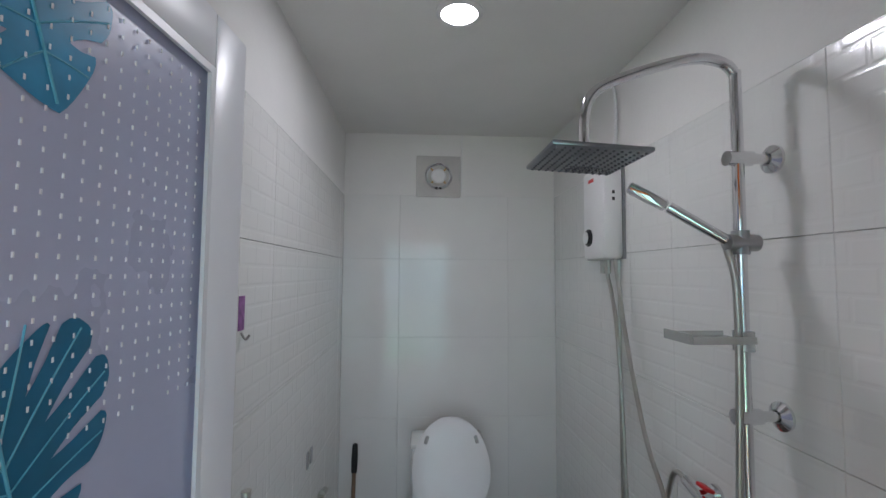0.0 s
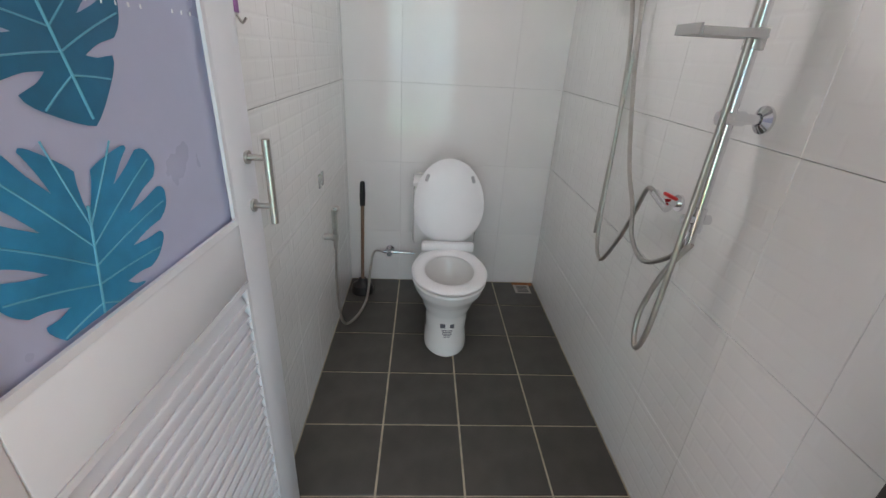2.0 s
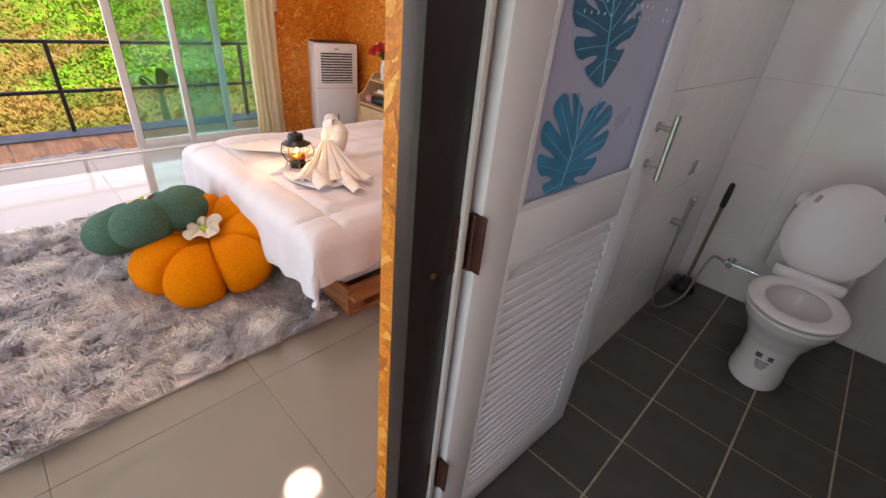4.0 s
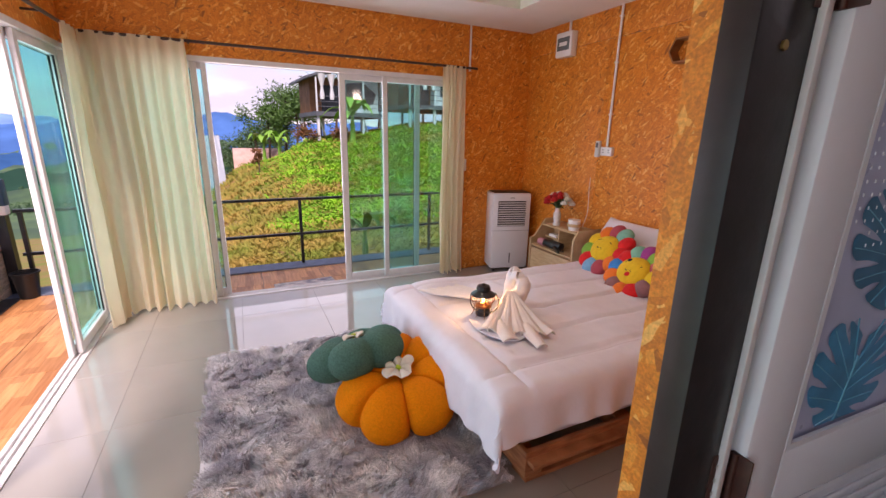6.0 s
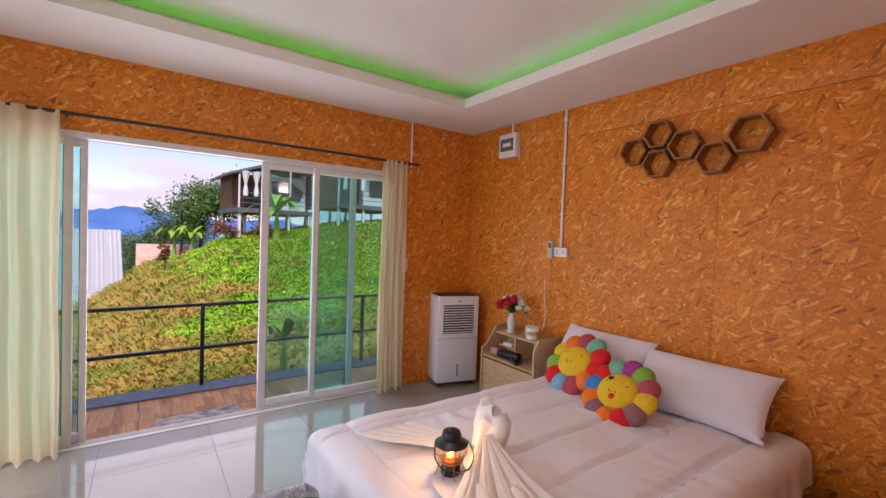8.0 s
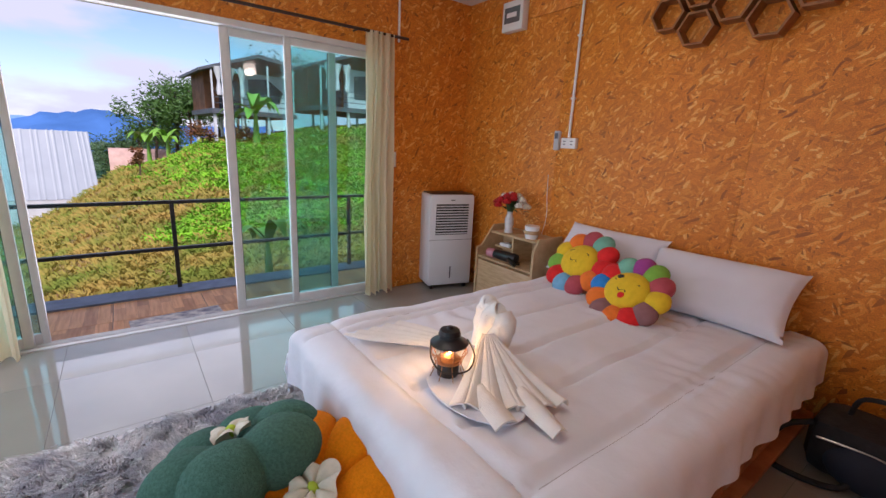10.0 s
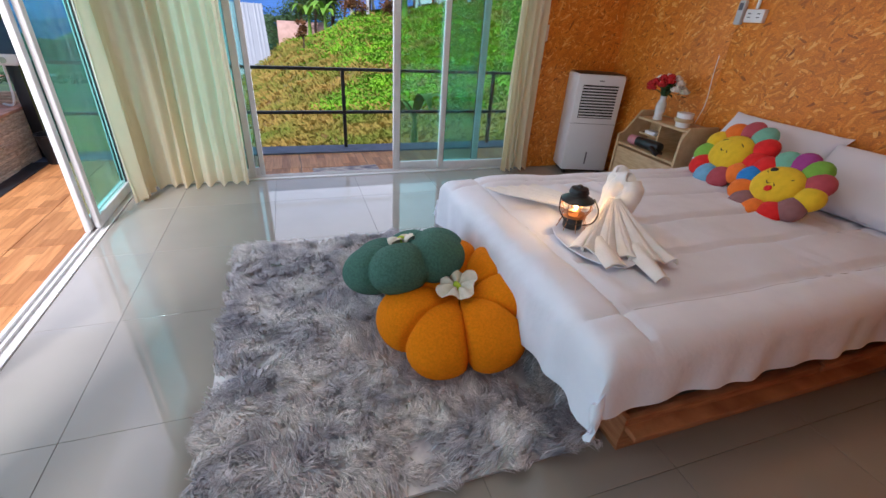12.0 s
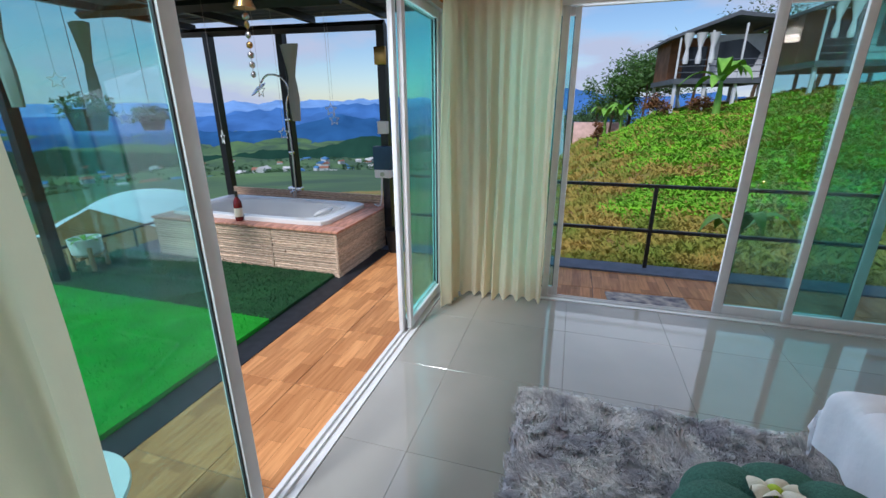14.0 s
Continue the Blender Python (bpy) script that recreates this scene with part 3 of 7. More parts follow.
for cx, cz, s, t, lg, wd, sp, m in ((0.268, 1.145, 0.255, -10, 0.95, 1.15, 0.46, LEAF_MID), (0.275, 1.385, 0.285, 14, 0.86, 0.95, 0.34, LEAF_DARK), (0.26, 1.82, 0.25, 20, 1.0, 1.0, 0.4, LEAF_MID)):
    for y0 in (0.0105, 0.0245):
        bm, vein = monstera(s, t, lg, wd, split=sp)
        for b2 in (bm, vein):
            moved(b2, Matrix.Translation((cx, y0, cz)))
            for axis, lim, sgn in (("x", 0.113, -1), ("x", DW - 0.113, 1), ("z", 1.034, -1), ("z", HT - 0.104, 1)):
                no = Vector((sgn, 0, 0)) if axis == "x" else Vector((0, 0, sgn))
                co = Vector((lim, 0, 0)) if axis == "x" else Vector((0, 0, lim))
                bmesh.ops.bisect_plane(b2, geom=b2.verts[:] + b2.edges[:] + b2.faces[:], plane_co=co, plane_no=no, clear_outer=True)
        leaf = part("leaf_print", bm, m, panel, "blue monstera leaf print", False)
        if len(vein.verts):
            part("vein", vein, LEAF_VEIN, panel)
dots = bmesh.new()
for i in range(24):
    for j in range(20):
        z = HT - 0.125 - (23 - i) * 0.0195
        if z > 1.33 + 0.06 * math.sin(j * 0.9):
            box(dots, 0.125 + j * 0.0218, 0.1266 + j * 0.0218, 0.0095, 0.0110, z, z + 0.005)
part("bead_grid", dots, SILVER_DOT, panel)
for i, z in enumerate((0.235, 0.925, 1.66)):
    h = part("hinge", box(blk(-0.045, -0.004, 0.0185, 0.0225, z, z + 0.115, bevel=0.001), -0.0035, 0.0005, -0.012, 0.020, z, z + 0.115, bevel=0.001), RUST, door, "brown butt hinge")
    part("pin", rod((-0.003, 0.014, z), (-0.003, 0.014, z + 0.115), 0.006, seg=10), RUST, h)
    for sx in (-0.034, -0.018):
        for sz in (0.02, 0.045, 0.07, 0.095):
            part("screw", rod((sx, 0.0165, z + sz), (sx, 0.019, z + sz), 0.004, seg=8), STEEL, h)
hd = part("pull_handle", rod((DW - 0.035, -0.04, 1.0), (DW - 0.035, -0.04, 1.165), 0.008, seg=14), STEEL, door, "brushed steel pull handle")
for z in (1.035, 1.13):
    part("mount", cyl(rod((DW - 0.035, -0.04, z), (DW - 0.035, 0.0, z), 0.006, seg=12), (DW - 0.035, -0.005, z), (DW - 0.035, 0.001, z), 0.013, seg=16), STEEL, hd)
part("strike_plate", blk(DX1 - 0.003, DX1 + 0.001, YD + 0.04, YD + 0.075, 0.86, 0.98, bevel=0.001), BLACK_PLASTIC, door_frame, "dark strike plate")
for x, z in ((DX0 + 0.0, 0.845), (DX0 + 0.0, 1.52)):
    part("screw", rod((x - 0.002, YD + 0.045, z), (x + 0.003, YD + 0.045, z), 0.006, seg=8), BRASS, door_frame)
part("seal", blk(DX0 - 0.0, DX0 + 0.010, YD + 0.098, YD + 0.112, BF + 0.02, DH, bevel=0.002), ALU, door_frame, "grey door seal")


# toilet, facing the doorway; local y runs towards the wall
def egg(t, w, l0, l1):
    a = 2 * math.pi * t
    return w * math.cos(a), (l1 if math.sin(a) > 0 else l0) * math.sin(a)


toilet = thing("toilet", (0.635, 2.40, BF), "white ceramic toilet with its seat lid raised", "toilet")
levels = [(0.0, 0.106, 0.150, 0.42, 0.03), (0.015, 0.107, 0.151, 0.42, 0.03), (0.10, 0.099, 0.128, 0.42, 0.03), (0.20, 0.105, 0.125, 0.42, 0.02), (0.28, 0.135, 0.16, 0.40, 0.01), (0.345, 0.165, 0.205, 0.36, 0.0), (0.385, 0.176, 0.225, 0.34, 0), (0.395, 0.172, 0.222, 0.34, 0)]


def bowl_at(u, v):
    f = v * (len(levels) - 1)
    i = min(int(f), len(levels) - 2)
    z, w, a, b, o = [p + (q - p) * (f - i) for p, q in zip(levels[i], levels[i + 1])]
    x, y = egg(u, w, a, b)
    return x, y + o, z


bm = sheet(bowl_at, 40, 28, close_u=True)
inner = [(0.176, 0.225, 0.34, 0.396), (0.135, 0.175, 0.17, 0.40), (0.128, 0.168, 0.16, 0.38), (0.10, 0.13, 0.12, 0.28), (0.06, 0.07, 0.06, 0.22), (0.002, 0.002, 0.002, 0.215)]


def bowl_in(u, v):
    f = v * (len(inner) - 1)
    i = min(int(f), len(inner) - 2)
    w, a, b, z = [p + (q - p) * (f - i) for p, q in zip(inner[i], inner[i + 1])]
    x, y = egg(u, w, a, b)
    return x, y, z


sheet(bowl_in, 40, 20, bm, close_u=True)
part("bowl", bm, CERAMIC, toilet)


def seat_at(u, v):
    a = 2 * math.pi * v
    x0, y0 = egg(u, 0.147, 0.19, 0.195)
    g = 0.036
    k = 1 + g / 0.17 * math.cos(a)
    return x0 * k, y0 * k, 0.412 + 0.012 * math.sin(a)


part("seat", sheet(seat_at, 44, 12, close_u=True), WHITE_PLASTIC, toilet)
water = mat("toilet_water", (0.35, 0.38, 0.36), 0.02, vary=0.02)
part("water", lathe([(0.0, 0.262), (0.088, 0.262)], 24), water, toilet, "still water in the bowl")


def lid_at(u, v):
    x, z = egg(u, 0.180, 0.20, 0.235)
    k = min(1.0, v * 1.08)
    return x * k, 0.262 - 0.018 * (1 - k ** 6) + 0.075 * (z * k + 0.2) / 0.5 * 1.0, 0.625 + z * k


bm = sheet(lid_at, 44, 14, close_u=True)
sheet(lambda u, v: (lid_at(u, v)[0], lid_at(u, v)[1] + 0.006 + 0.016, lid_at(u, v)[2]), 44, 14, bm, close_u=True)
bmesh.ops.remove_doubles(bm, verts=bm.verts[:], dist=0.0004)
lid = part("lid", bm, WHITE_PLASTIC, toilet, "white plastic lid, raised")
for sx in (-0.115, 0.115):
    part("bumper", moved(blk(-0.008, 0.008, -0.004, 0.006, -0.018, 0.018, bevel=0.004), pose(sx, 0.255 + 0.045, 0.77, -8, 18 if sx < 0 else -18, 0)), mat("grey_rubber", (0.45, 0.45, 0.45), 0.6) if sx < 0 else bpy.data.materials["grey_rubber"], lid)
part("hinge_bar", blk(-0.135, 0.135, 0.205, 0.25, 0.405, 0.455, bevel=0.012), WHITE_PLASTIC, toilet)
part("tank", blk(-0.185, 0.16, 0.37, 0.54, 0.36, 0.70, bevel=0.03), CERAMIC, toilet)
part("tank_lid", blk(-0.19, 0.165, 0.36, 0.545, 0.70, 0.73, bevel=0.012), CERAMIC, toilet)
INK = mat("grey_print", (0.12, 0.12, 0.14), 0.6)
stk = bmesh.new()
for sx, sz, w, h in ((-0.022, 0.165, 0.024, 0.022), (0.022, 0.165, 0.020, 0.020), (0, 0.138, 0.05, 0.004), (0, 0.128, 0.042, 0.004), (0, 0.118, 0.046, 0.004), (0, 0.108, 0.036, 0.004), (0, 0.098, 0.028, 0.004)):
    box(stk, sx - w / 2, sx + w / 2, -0.0985 - (sz - 0.1) * 0.07, -0.07, sz - h / 2, sz + h / 2)
part("sticker_print", stk, INK, toilet, "small grey printed markings")

plunger = thing("toilet_plunger", (0.155, 2.88, BF), "black rubber plunger with a brown pole, leaning in the corner", "plunger", tilt=(-3, 1))
part("cup", lathe([(0.0, 0.09), (0.022, 0.088), (0.03, 0.07), (0.06, 0.05), (0.068, 0.02), (0.066, 0.0), (0.055, 0.0), (0.05, 0.03), (0.0, 0.05)], 24), BLACK_PLASTIC, plunger)
part("pole", rod((0, 0, 0.08), (0, 0, 0.56), 0.010, seg=12), WOODEN_POLE, plunger)
part("grip", lathe([(0.0, 0.54), (0.015, 0.54), (0.016, 0.60), (0.014, 0.66), (0.012, 0.675), (0.0, 0.68)], 14), BLACK_PLASTIC, plunger)

bidet = thing("bidet_sprayer", (bx0, 2.39, 0.46), "steel bidet sprayer with hose, hung on the tiled wall", "bidet sprayer")
part("holder", cyl(rod((0, 0, 0), (0.05, 0, 0), 0.016, seg=14), (0.05, 0, -0.014), (0.05, 0, 0.014), 0.016, seg=14), STEEL, bidet)
part("spray_head", cyl(cyl(rod((0.05, 0, -0.05), (0.055, -0.005, 0.13), 0.011, 0.012, 12), (0.055, -0.01, 0.13), (0.058, 0.04, 0.12), 0.013, 0.015, 12), (0.045, -0.012, 0.135), (0.05, -0.03, 0.05), 0.004, seg=8), STEEL, bidet)
part("hose", tube([(0.05, 0, -0.05), (0.045, 0, -0.3), (0.05, 0.07, -0.5), (0.09, 0.16, -0.545), (0.14, 0.29, -0.5), (0.15, 0.41, -0.37), (0.16, 0.53, -0.32), (0.205, 0.60, -0.35)], 0.007), STEEL, bidet)
valve = thing("angle_valve", (0.31, by1, 0.11), "chrome angle valve on the end wall", "valve")
part("body", cyl(rod((0, 0, 0), (0, -0.06, 0), 0.011, seg=12), (-0.04, -0.05, 0), (0.05, -0.05, 0), 0.010, seg=12), CHROME, valve)
part("flange", rod((0, 0, 0), (0, -0.008, 0), 0.025, seg=18), CHROME, valve)
part("knob", cyl(rod((0, -0.06, 0), (0, -0.085, 0), 0.016, seg=8), (-0.0, -0.05, 0.0), (0, -0.05, 0.03), 0.008, seg=10), CHROME, valve)
part("supply_pipe", rod((0.05, -0.05, 0), (0.15, -0.05, -0.005), 0.006, seg=10), CHROME, valve)
drain = thing("floor_drain", (1.15, 2.95, BF), "square steel floor drain with rusty grout", "drain")
part("frame", blk(-0.05, 0.05, -0.05, 0.05, 0.0, 0.004, bevel=0.001), STEEL, drain)
for i in range(5):
    part("slot", blk(-0.035, 0.035, -0.036 + i * 0.016, -0.028 + i * 0.016, 0.0042, 0.005), BLACK_PLASTIC, drain)
part("stain", blk(-0.055, 0.075, 0.05, 0.085, 0.0002, 0.002), mat("rust_stain", (0.42, 0.17, 0.06), 0.8, vary=0.4, scale=40), drain, "rusty orange grout")

shower = thing("shower_column", (1.155, 1.565, 0.90), "chrome shower column with square rain head and hand shower", "shower")
part("riser", tube([(0, 0, 0), (0, 0, 0.35), (0, 0, 0.9), (-0.005, 0, 0.965), (-0.05, 0, 0.99), (-0.12, 0, 0.985), (-0.24, 0.01, 0.95), (-0.30, 0.015, 0.92), (-0.325, 0.018, 0.87), (-0.327, 0.018, 0.78)], 0.0115, 14), CHROME, shower)
hdp = part("rain_head", moved(blk(-0.10, 0.10, -0.10, 0.10, -0.006, 0.004, bevel=0.003), pose(-0.327, 0.018, 0.772, 0, 3, 0)), mat("grey_steel_face", (0.30, 0.31, 0.33), 0.28, 0.9), shower, "square steel rain head")
noz = bmesh.new()
for i in range(12):
    for j in range(12):
        box(noz, -0.088 + i * 0.016 - 0.002, -0.088 + i * 0.016 + 0.002, -0.088 + j * 0.016 - 0.002, -0.088 + j * 0.016 + 0.002, -0.009, -0.006)
tagged(part("nozzles", moved(noz, pose(-0.327, 0.018, 0.772, 0, 3, 0)), INK, hdp), kind="stuff")
for z, far in ((0.775, 0.08), (0.235, 0.08)):
    bk = part("bracket", cyl(rod((-0.025, 0, z), (0.03, 0, z), 0.016, seg=18), (0.03, 0, z), (far - 0.004, 0, z), 0.011, seg=14), CHROME, shower)
    part("wall_flange", lathe([(0.0, 0.0), (0.03, 0.0), (0.03, 0.006), (0.014, 0.016)], 24), CHROME, bk).matrix_local = pose(far, 0, z, 0, -90, 0)
sl = part("slider", cyl(rod((-0.03, 0, 0.595), (0.035, 0, 0.595), 0.018, seg=18), (0, 0, 0.57), (0, 0, 0.62), 0.017, seg=18), mat("satin_grey", (0.42, 0.42, 0.43), 0.3, 0.8), shower)
part("hand_shower", cyl(box(bmesh.new(), -0.001, 0.001, -0.001, 0.001, 0.6, 0.601), (-0.03, 0.0, 0.60), (-0.13, 0.04, 0.675), 0.011, 0.013, 14), CHROME, shower)
part("hand_head", moved(blk(-0.045, 0.045, -0.017, 0.017, -0.011, 0.011, bevel=0.005), Matrix.Translation((-0.17, 0.055, 0.70)) @ pose(0, 0, 0, 0, 32, -22)), CHROME, shower)
dish = part("soap_dish", blk(-0.14, -0.005, -0.045, 0.045, 0.39, 0.396, bevel=0.002), FROST, shower, "clear plastic soap dish")
part("rim", box(box(blk(-0.145, -0.14, -0.045, 0.045, 0.39, 0.41), -0.14, -0.01, -0.048, -0.045, 0.39, 0.405), -0.14, -0.01, 0.045, 0.048, 0.39, 0.405), FROST, dish)
part("clamp", rod((0, 0, 0.37), (0, 0, 0.41), 0.02, seg=16), FROST, dish)
part("diverter", cyl(cyl(rod((0, 0, -0.03), (0, 0, 0.03), 0.016, seg=16), (-0.035, 0, 0.0), (0.03, 0, 0), 0.012, seg=14), (0, 0, -0.07), (0, 0, -0.03), 0.010, seg=12), CHROME, shower)
part("hose", tube([(0, -0.01, -0.06), (-0.03, 0.02, -0.16), (-0.05, 0.04, -0.3), (-0.06, 0.0, -0.38), (-0.05, -0.02, -0.3), (-0.03, -0.01, 0.0), (-0.02, -0.01, 0.3), (-0.02, -0.01, 0.5), (-0.03, 0, 0.58)], 0.0075), STEEL, shower)
part("feed_hose", tube([(0, 0.01, -0.06), (0.0, 0.06, -0.13), (-0.01, 0.16, -0.19), (0.0, 0.27, -0.16), (0.01, 0.33, -0.08), (0.0, 0.40, 0.05), (0.0, 0.50, 0.3), (0.02, 0.62, 0.58)], 0.007), STEEL, shower)
tap = thing("stop_tap", (bx1, 1.77, 0.875), "chrome stop tap with a red lever on the wall", "tap")
part("body", cyl(cyl(rod((0, 0, 0), (-0.05, 0, 0), 0.012, seg=14), (-0.045, -0.02, -0.012), (-0.045, 0.06, 0.01), 0.013, seg=14), (0, 0, 0), (-0.008, 0, 0), 0.024, seg=18), CHROME, tap)
part("lever", moved(blk(-0.012, 0.012, -0.03, 0.012, 0.014, 0.024, bevel=0.003), pose(-0.045, 0, 0.004, 0, 20, 0)), RED_PLASTIC, tap, "red lever")
part("hose", tube([(-0.045, 0.06, 0.01), (-0.05, 0.10, 0.01), (-0.05, 0.14, -0.08), (-0.05, 0.2, -0.2), (-0.05, 0.3, -0.33), (-0.045, 0.38, -0.25), (-0.04, 0.42, 0.1), (-0.04, 0.46, 0.4), (-0.05, 0.52, 0.60)], 0.0075), STEEL, tap)
heater = thing("water_heater", (bx1, 2.32, 1.48), "white electric water heater with a round dial", "water heater")
part("case", blk(-0.085, -0.004, -0.10, 0.10, 0, 0.36, bevel=0.022), WHITE_PLASTIC, heater)
part("back_plate", blk(-0.006, 0, -0.104, 0.104, 0.004, 0.356, bevel=0.004), mat("grey_plastic", (0.30, 0.30, 0.31), 0.5), heater)
part("dial", cyl(rod((-0.09, 0.03, 0.09), (-0.083, 0.03, 0.09), 0.034, seg=28), (-0.098, 0.03, 0.09), (-0.09, 0.03, 0.09), 0.026, seg=28), BLACK_PLASTIC, heater, "black rimmed dial")
part("dial_cap", rod((-0.101, 0.03, 0.09), (-0.098, 0.03, 0.09), 0.024, seg=28), WHITE_PLASTIC, heater)
part("logo_bar", blk(-0.0862, -0.084, -0.02, 0.03, 0.305, 0.318), RED_PLASTIC, heater)
for z in (0.22, 0.245):
    part("switch", blk(-0.05, -0.04, -0.1015, -0.0985, z, z + 0.012), BLACK_PLASTIC, heater)
part("pipe", rod((-0.045, -0.05, -0.05), (-0.045, -0.05, 0.0), 0.009, seg=12), STEEL, heater)
part("pipe", rod((-0.045, 0.0, -0.05), (-0.045, 0.0, 0.0), 0.009, seg=12), STEEL, heater)
part("cable", tube([(-0.03, -0.06, 0.36), (-0.02, -0.07, 0.45), (-0.012, -0.06, 0.6), (-0.01, -0.03, 0.72)], 0.006), WHITE_PLASTIC, heater)
part("conduit", rod((-0.012, -0.065, -0.9), (-0.012, -0.065, 0.0), 0.006, seg=8), STEEL, heater)
toy = solid("bath_toy", lathe([(0, 0), (0.03, 0), (0.034, 0.015), (0.03, 0.035), (0.014, 0.045), (0, 0.05)], 18), PINK_PLASTIC, "small pink tub resting on the water heater", "tub", at=pose(bx1 - 0.045, 2.34, 1.84))
fan = thing("exhaust_fan", (0.58, by1, 1.962), "square exhaust fan with a round chrome vent", "fan")
part("plate", blk(-0.122, 0.122, -0.012, 0.0, -0.115, 0.115, bevel=0.004), mat("beige_plastic", (0.58, 0.56, 0.54), 0.4), fan)
ring = lathe([(0.058, 0.0), (0.074, 0.0), (0.076, 0.02), (0.066, 0.03), (0.058, 0.02), (0.058, 0.0)], 32)
part("ring", moved(ring, pose(0, -0.012, 0, 90, 0, 0)), CHROME, fan)
part("cone", moved(lathe([(0.0, 0.012), (0.036, 0.012), (0.042, 0.004)], 28), pose(0, -0.016, 0, 90, 0, 0)), WHITE_PLASTIC, fan)
for k in range(4):
    part("clip", moved(blk(0.034, 0.064, -0.004, 0.004, 0.004, 0.008), pose(0, -0.012, 0, 90, 0, 0) @ pose(0, 0, 0, 0, 0, 45 + 90 * k)), BRASS, fan)
part("cord", blk(0.128, 0.133, -0.01, 0.0, -0.08, 0.24), WHITE_PLASTIC, fan)
dl = thing("downlight", (0.59, 1.92, 2.2), "round recessed ceiling downlight, lit", "light")
part("trim_ring", moved(lathe([(0.055, 0.0), (0.07, 0.0), (0.07, 0.006), (0.055, 0.010)], 32), pose(0, 0, 0, 180, 0, 0)), WHITE_PLASTIC, dl)
part("lens", lathe([(0.0, -0.006), (0.055, -0.006)], 32), glow("cool_white_lens", (0.9, 0.95, 1.0), 9.0), dl)
hook = thing("wall_hook", (bx0, 1.73, 1.33), "small purple sticker hook on the tiles", "hook")
part("sticker", blk(0, 0.002, -0.016, 0.016, -0.04, 0.04), mat("purple_print", (0.38, 0.12, 0.42), 0.4, vary=0.5, scale=60), hook)
part("hook", tube([(0.002, 0, -0.045), (0.012, 0, -0.06), (0.022, 0, -0.05)], 0.003, 8), STEEL, hook)
for dy in (0, 0.05):
    solid("wall_clip", blk(0, 0.006, -0.012, 0.012, -0.03, 0.03, bevel=0.002), FROST, "clear adhesive clip on the tiles", "clip", "wall clips", at=pose(bx0, 2.37 + dy, 0.72))


# ---- bedroom things ----
LINEN = mat("white_cotton", (0.78, 0.80, 0.87), 0.85, vary=0.05, scale=5, bump=0.42, bump_scale=17, sheen=0.15)
PILLOW_COT = mat("pillow_cotton", (0.76, 0.77, 0.84), 0.85, vary=0.04, scale=6, bump=0.10, bump_scale=24, sheen=0.1)
TOWEL = mat("white_towel", (0.82, 0.80, 0.77), 0.95, vary=0.06, scale=20, bump=0.35, bump_scale=260, sheen=0.2)
PALLET = mat("reddish_pallet_wood", (0.42, 0.17, 0.065), 0.6, scale=4, stretch=(2, 2, 14), colour2=(0.25, 0.085, 0.03), vary=0.2, bump=0.2, bump_scale=50)
SHELF_WOOD = mat("pale_oak_board", (0.58, 0.40, 0.22), 0.5, scale=4, stretch=(3, 3, 20), colour2=(0.46, 0.30, 0.15), vary=0.1)
HEX_WOOD = mat("brown_hexagon_wood", (0.34, 0.135, 0.04), 0.55, vary=0.35, scale=18, bump=0.1)
ORANGE = mat("orange_boucle", (1.0, 0.28, 0.0), 0.95, vary=0.14, scale=110, bump=0.9, bump_scale=260, spec=0.15)
TEAL = mat("sage_green_boucle", (0.085, 0.215, 0.165), 0.95, vary=0.28, scale=110, bump=0.9, bump_scale=260, spec=0.2)
CREAM = mat("cream_felt", (0.76, 0.72, 0.60), 0.95, vary=0.1, scale=40, bump=0.3, bump_scale=200)
LIME = mat("lime_felt", (0.42, 0.55, 0.04), 0.9, vary=0.1)
CURTAIN = fabric_through("cream_voile", (0.84, 0.74, 0.54), 0.5)
BROWN_ROD = mat("brown_curtain_rod", (0.045, 0.022, 0.016), 0.4)
COPPER = mat("copper_wire", (0.42, 0.20, 0.10), 0.35, 0.9, vary=0.2)
LANTERN_BLACK = mat("black_lantern_enamel", (0.012, 0.012, 0.014), 0.42, vary=0.3, scale=40)
CLEAR = glass("clear_globe", (0.96, 0.94, 0.90), 0.0, 0.06)

# bed on pallets
BX0, BX1, BY0, BY1, BT = -2.06, -0.80, 1.02, 2.985, 0.455
pallet = thing("bed_base", (0, 0, 0), "reddish wooden pallet base under the bed", "bed base")
for y in (1.16, 1.75, 2.34, 2.86):
    part("beam", blk(BX0 + 0.03, BX1 + 0.045, y - 0.045, y + 0.045, 0.022, 0.10, bevel=0.004), PALLET, pallet)
for i in range(8):
    x = BX0 + 0.10 + i * 0.172
    part("top_board", blk(x - 0.05, x + 0.05, 1.12, 2.90, 0.10, 0.122, bevel=0.003), PALLET, pallet)
for x in (BX0 + 0.08, -1.43, BX1 - 0.005):
    part("bottom_board", blk(x - 0.05, x + 0.05, 1.12, 2.90, 0.0, 0.022, bevel=0.003), PALLET, pallet)
part("side_board", blk(BX1 + 0.03, BX1 + 0.05, 1.13, 1.99, 0.10, 0.155, bevel=0.003), PALLET, pallet)
part("side_board", blk(BX1 + 0.03, BX1 + 0.05, 2.01, 2.90, 0.10, 0.155, bevel=0.003), PALLET, pallet)
part("end_board", blk(BX0 + 0.03, BX1 + 0.05, 1.11, 1.13, 0.07, 0.155, bevel=0.003), PALLET, pallet)
mattress = solid("mattress", blk(BX0 + 0.05, BX1 - 0.01, BY0 + 0.08, BY1, 0.123, 0.40, bevel=0.05), LINEN, "thick white mattress on the pallet base", "mattress")


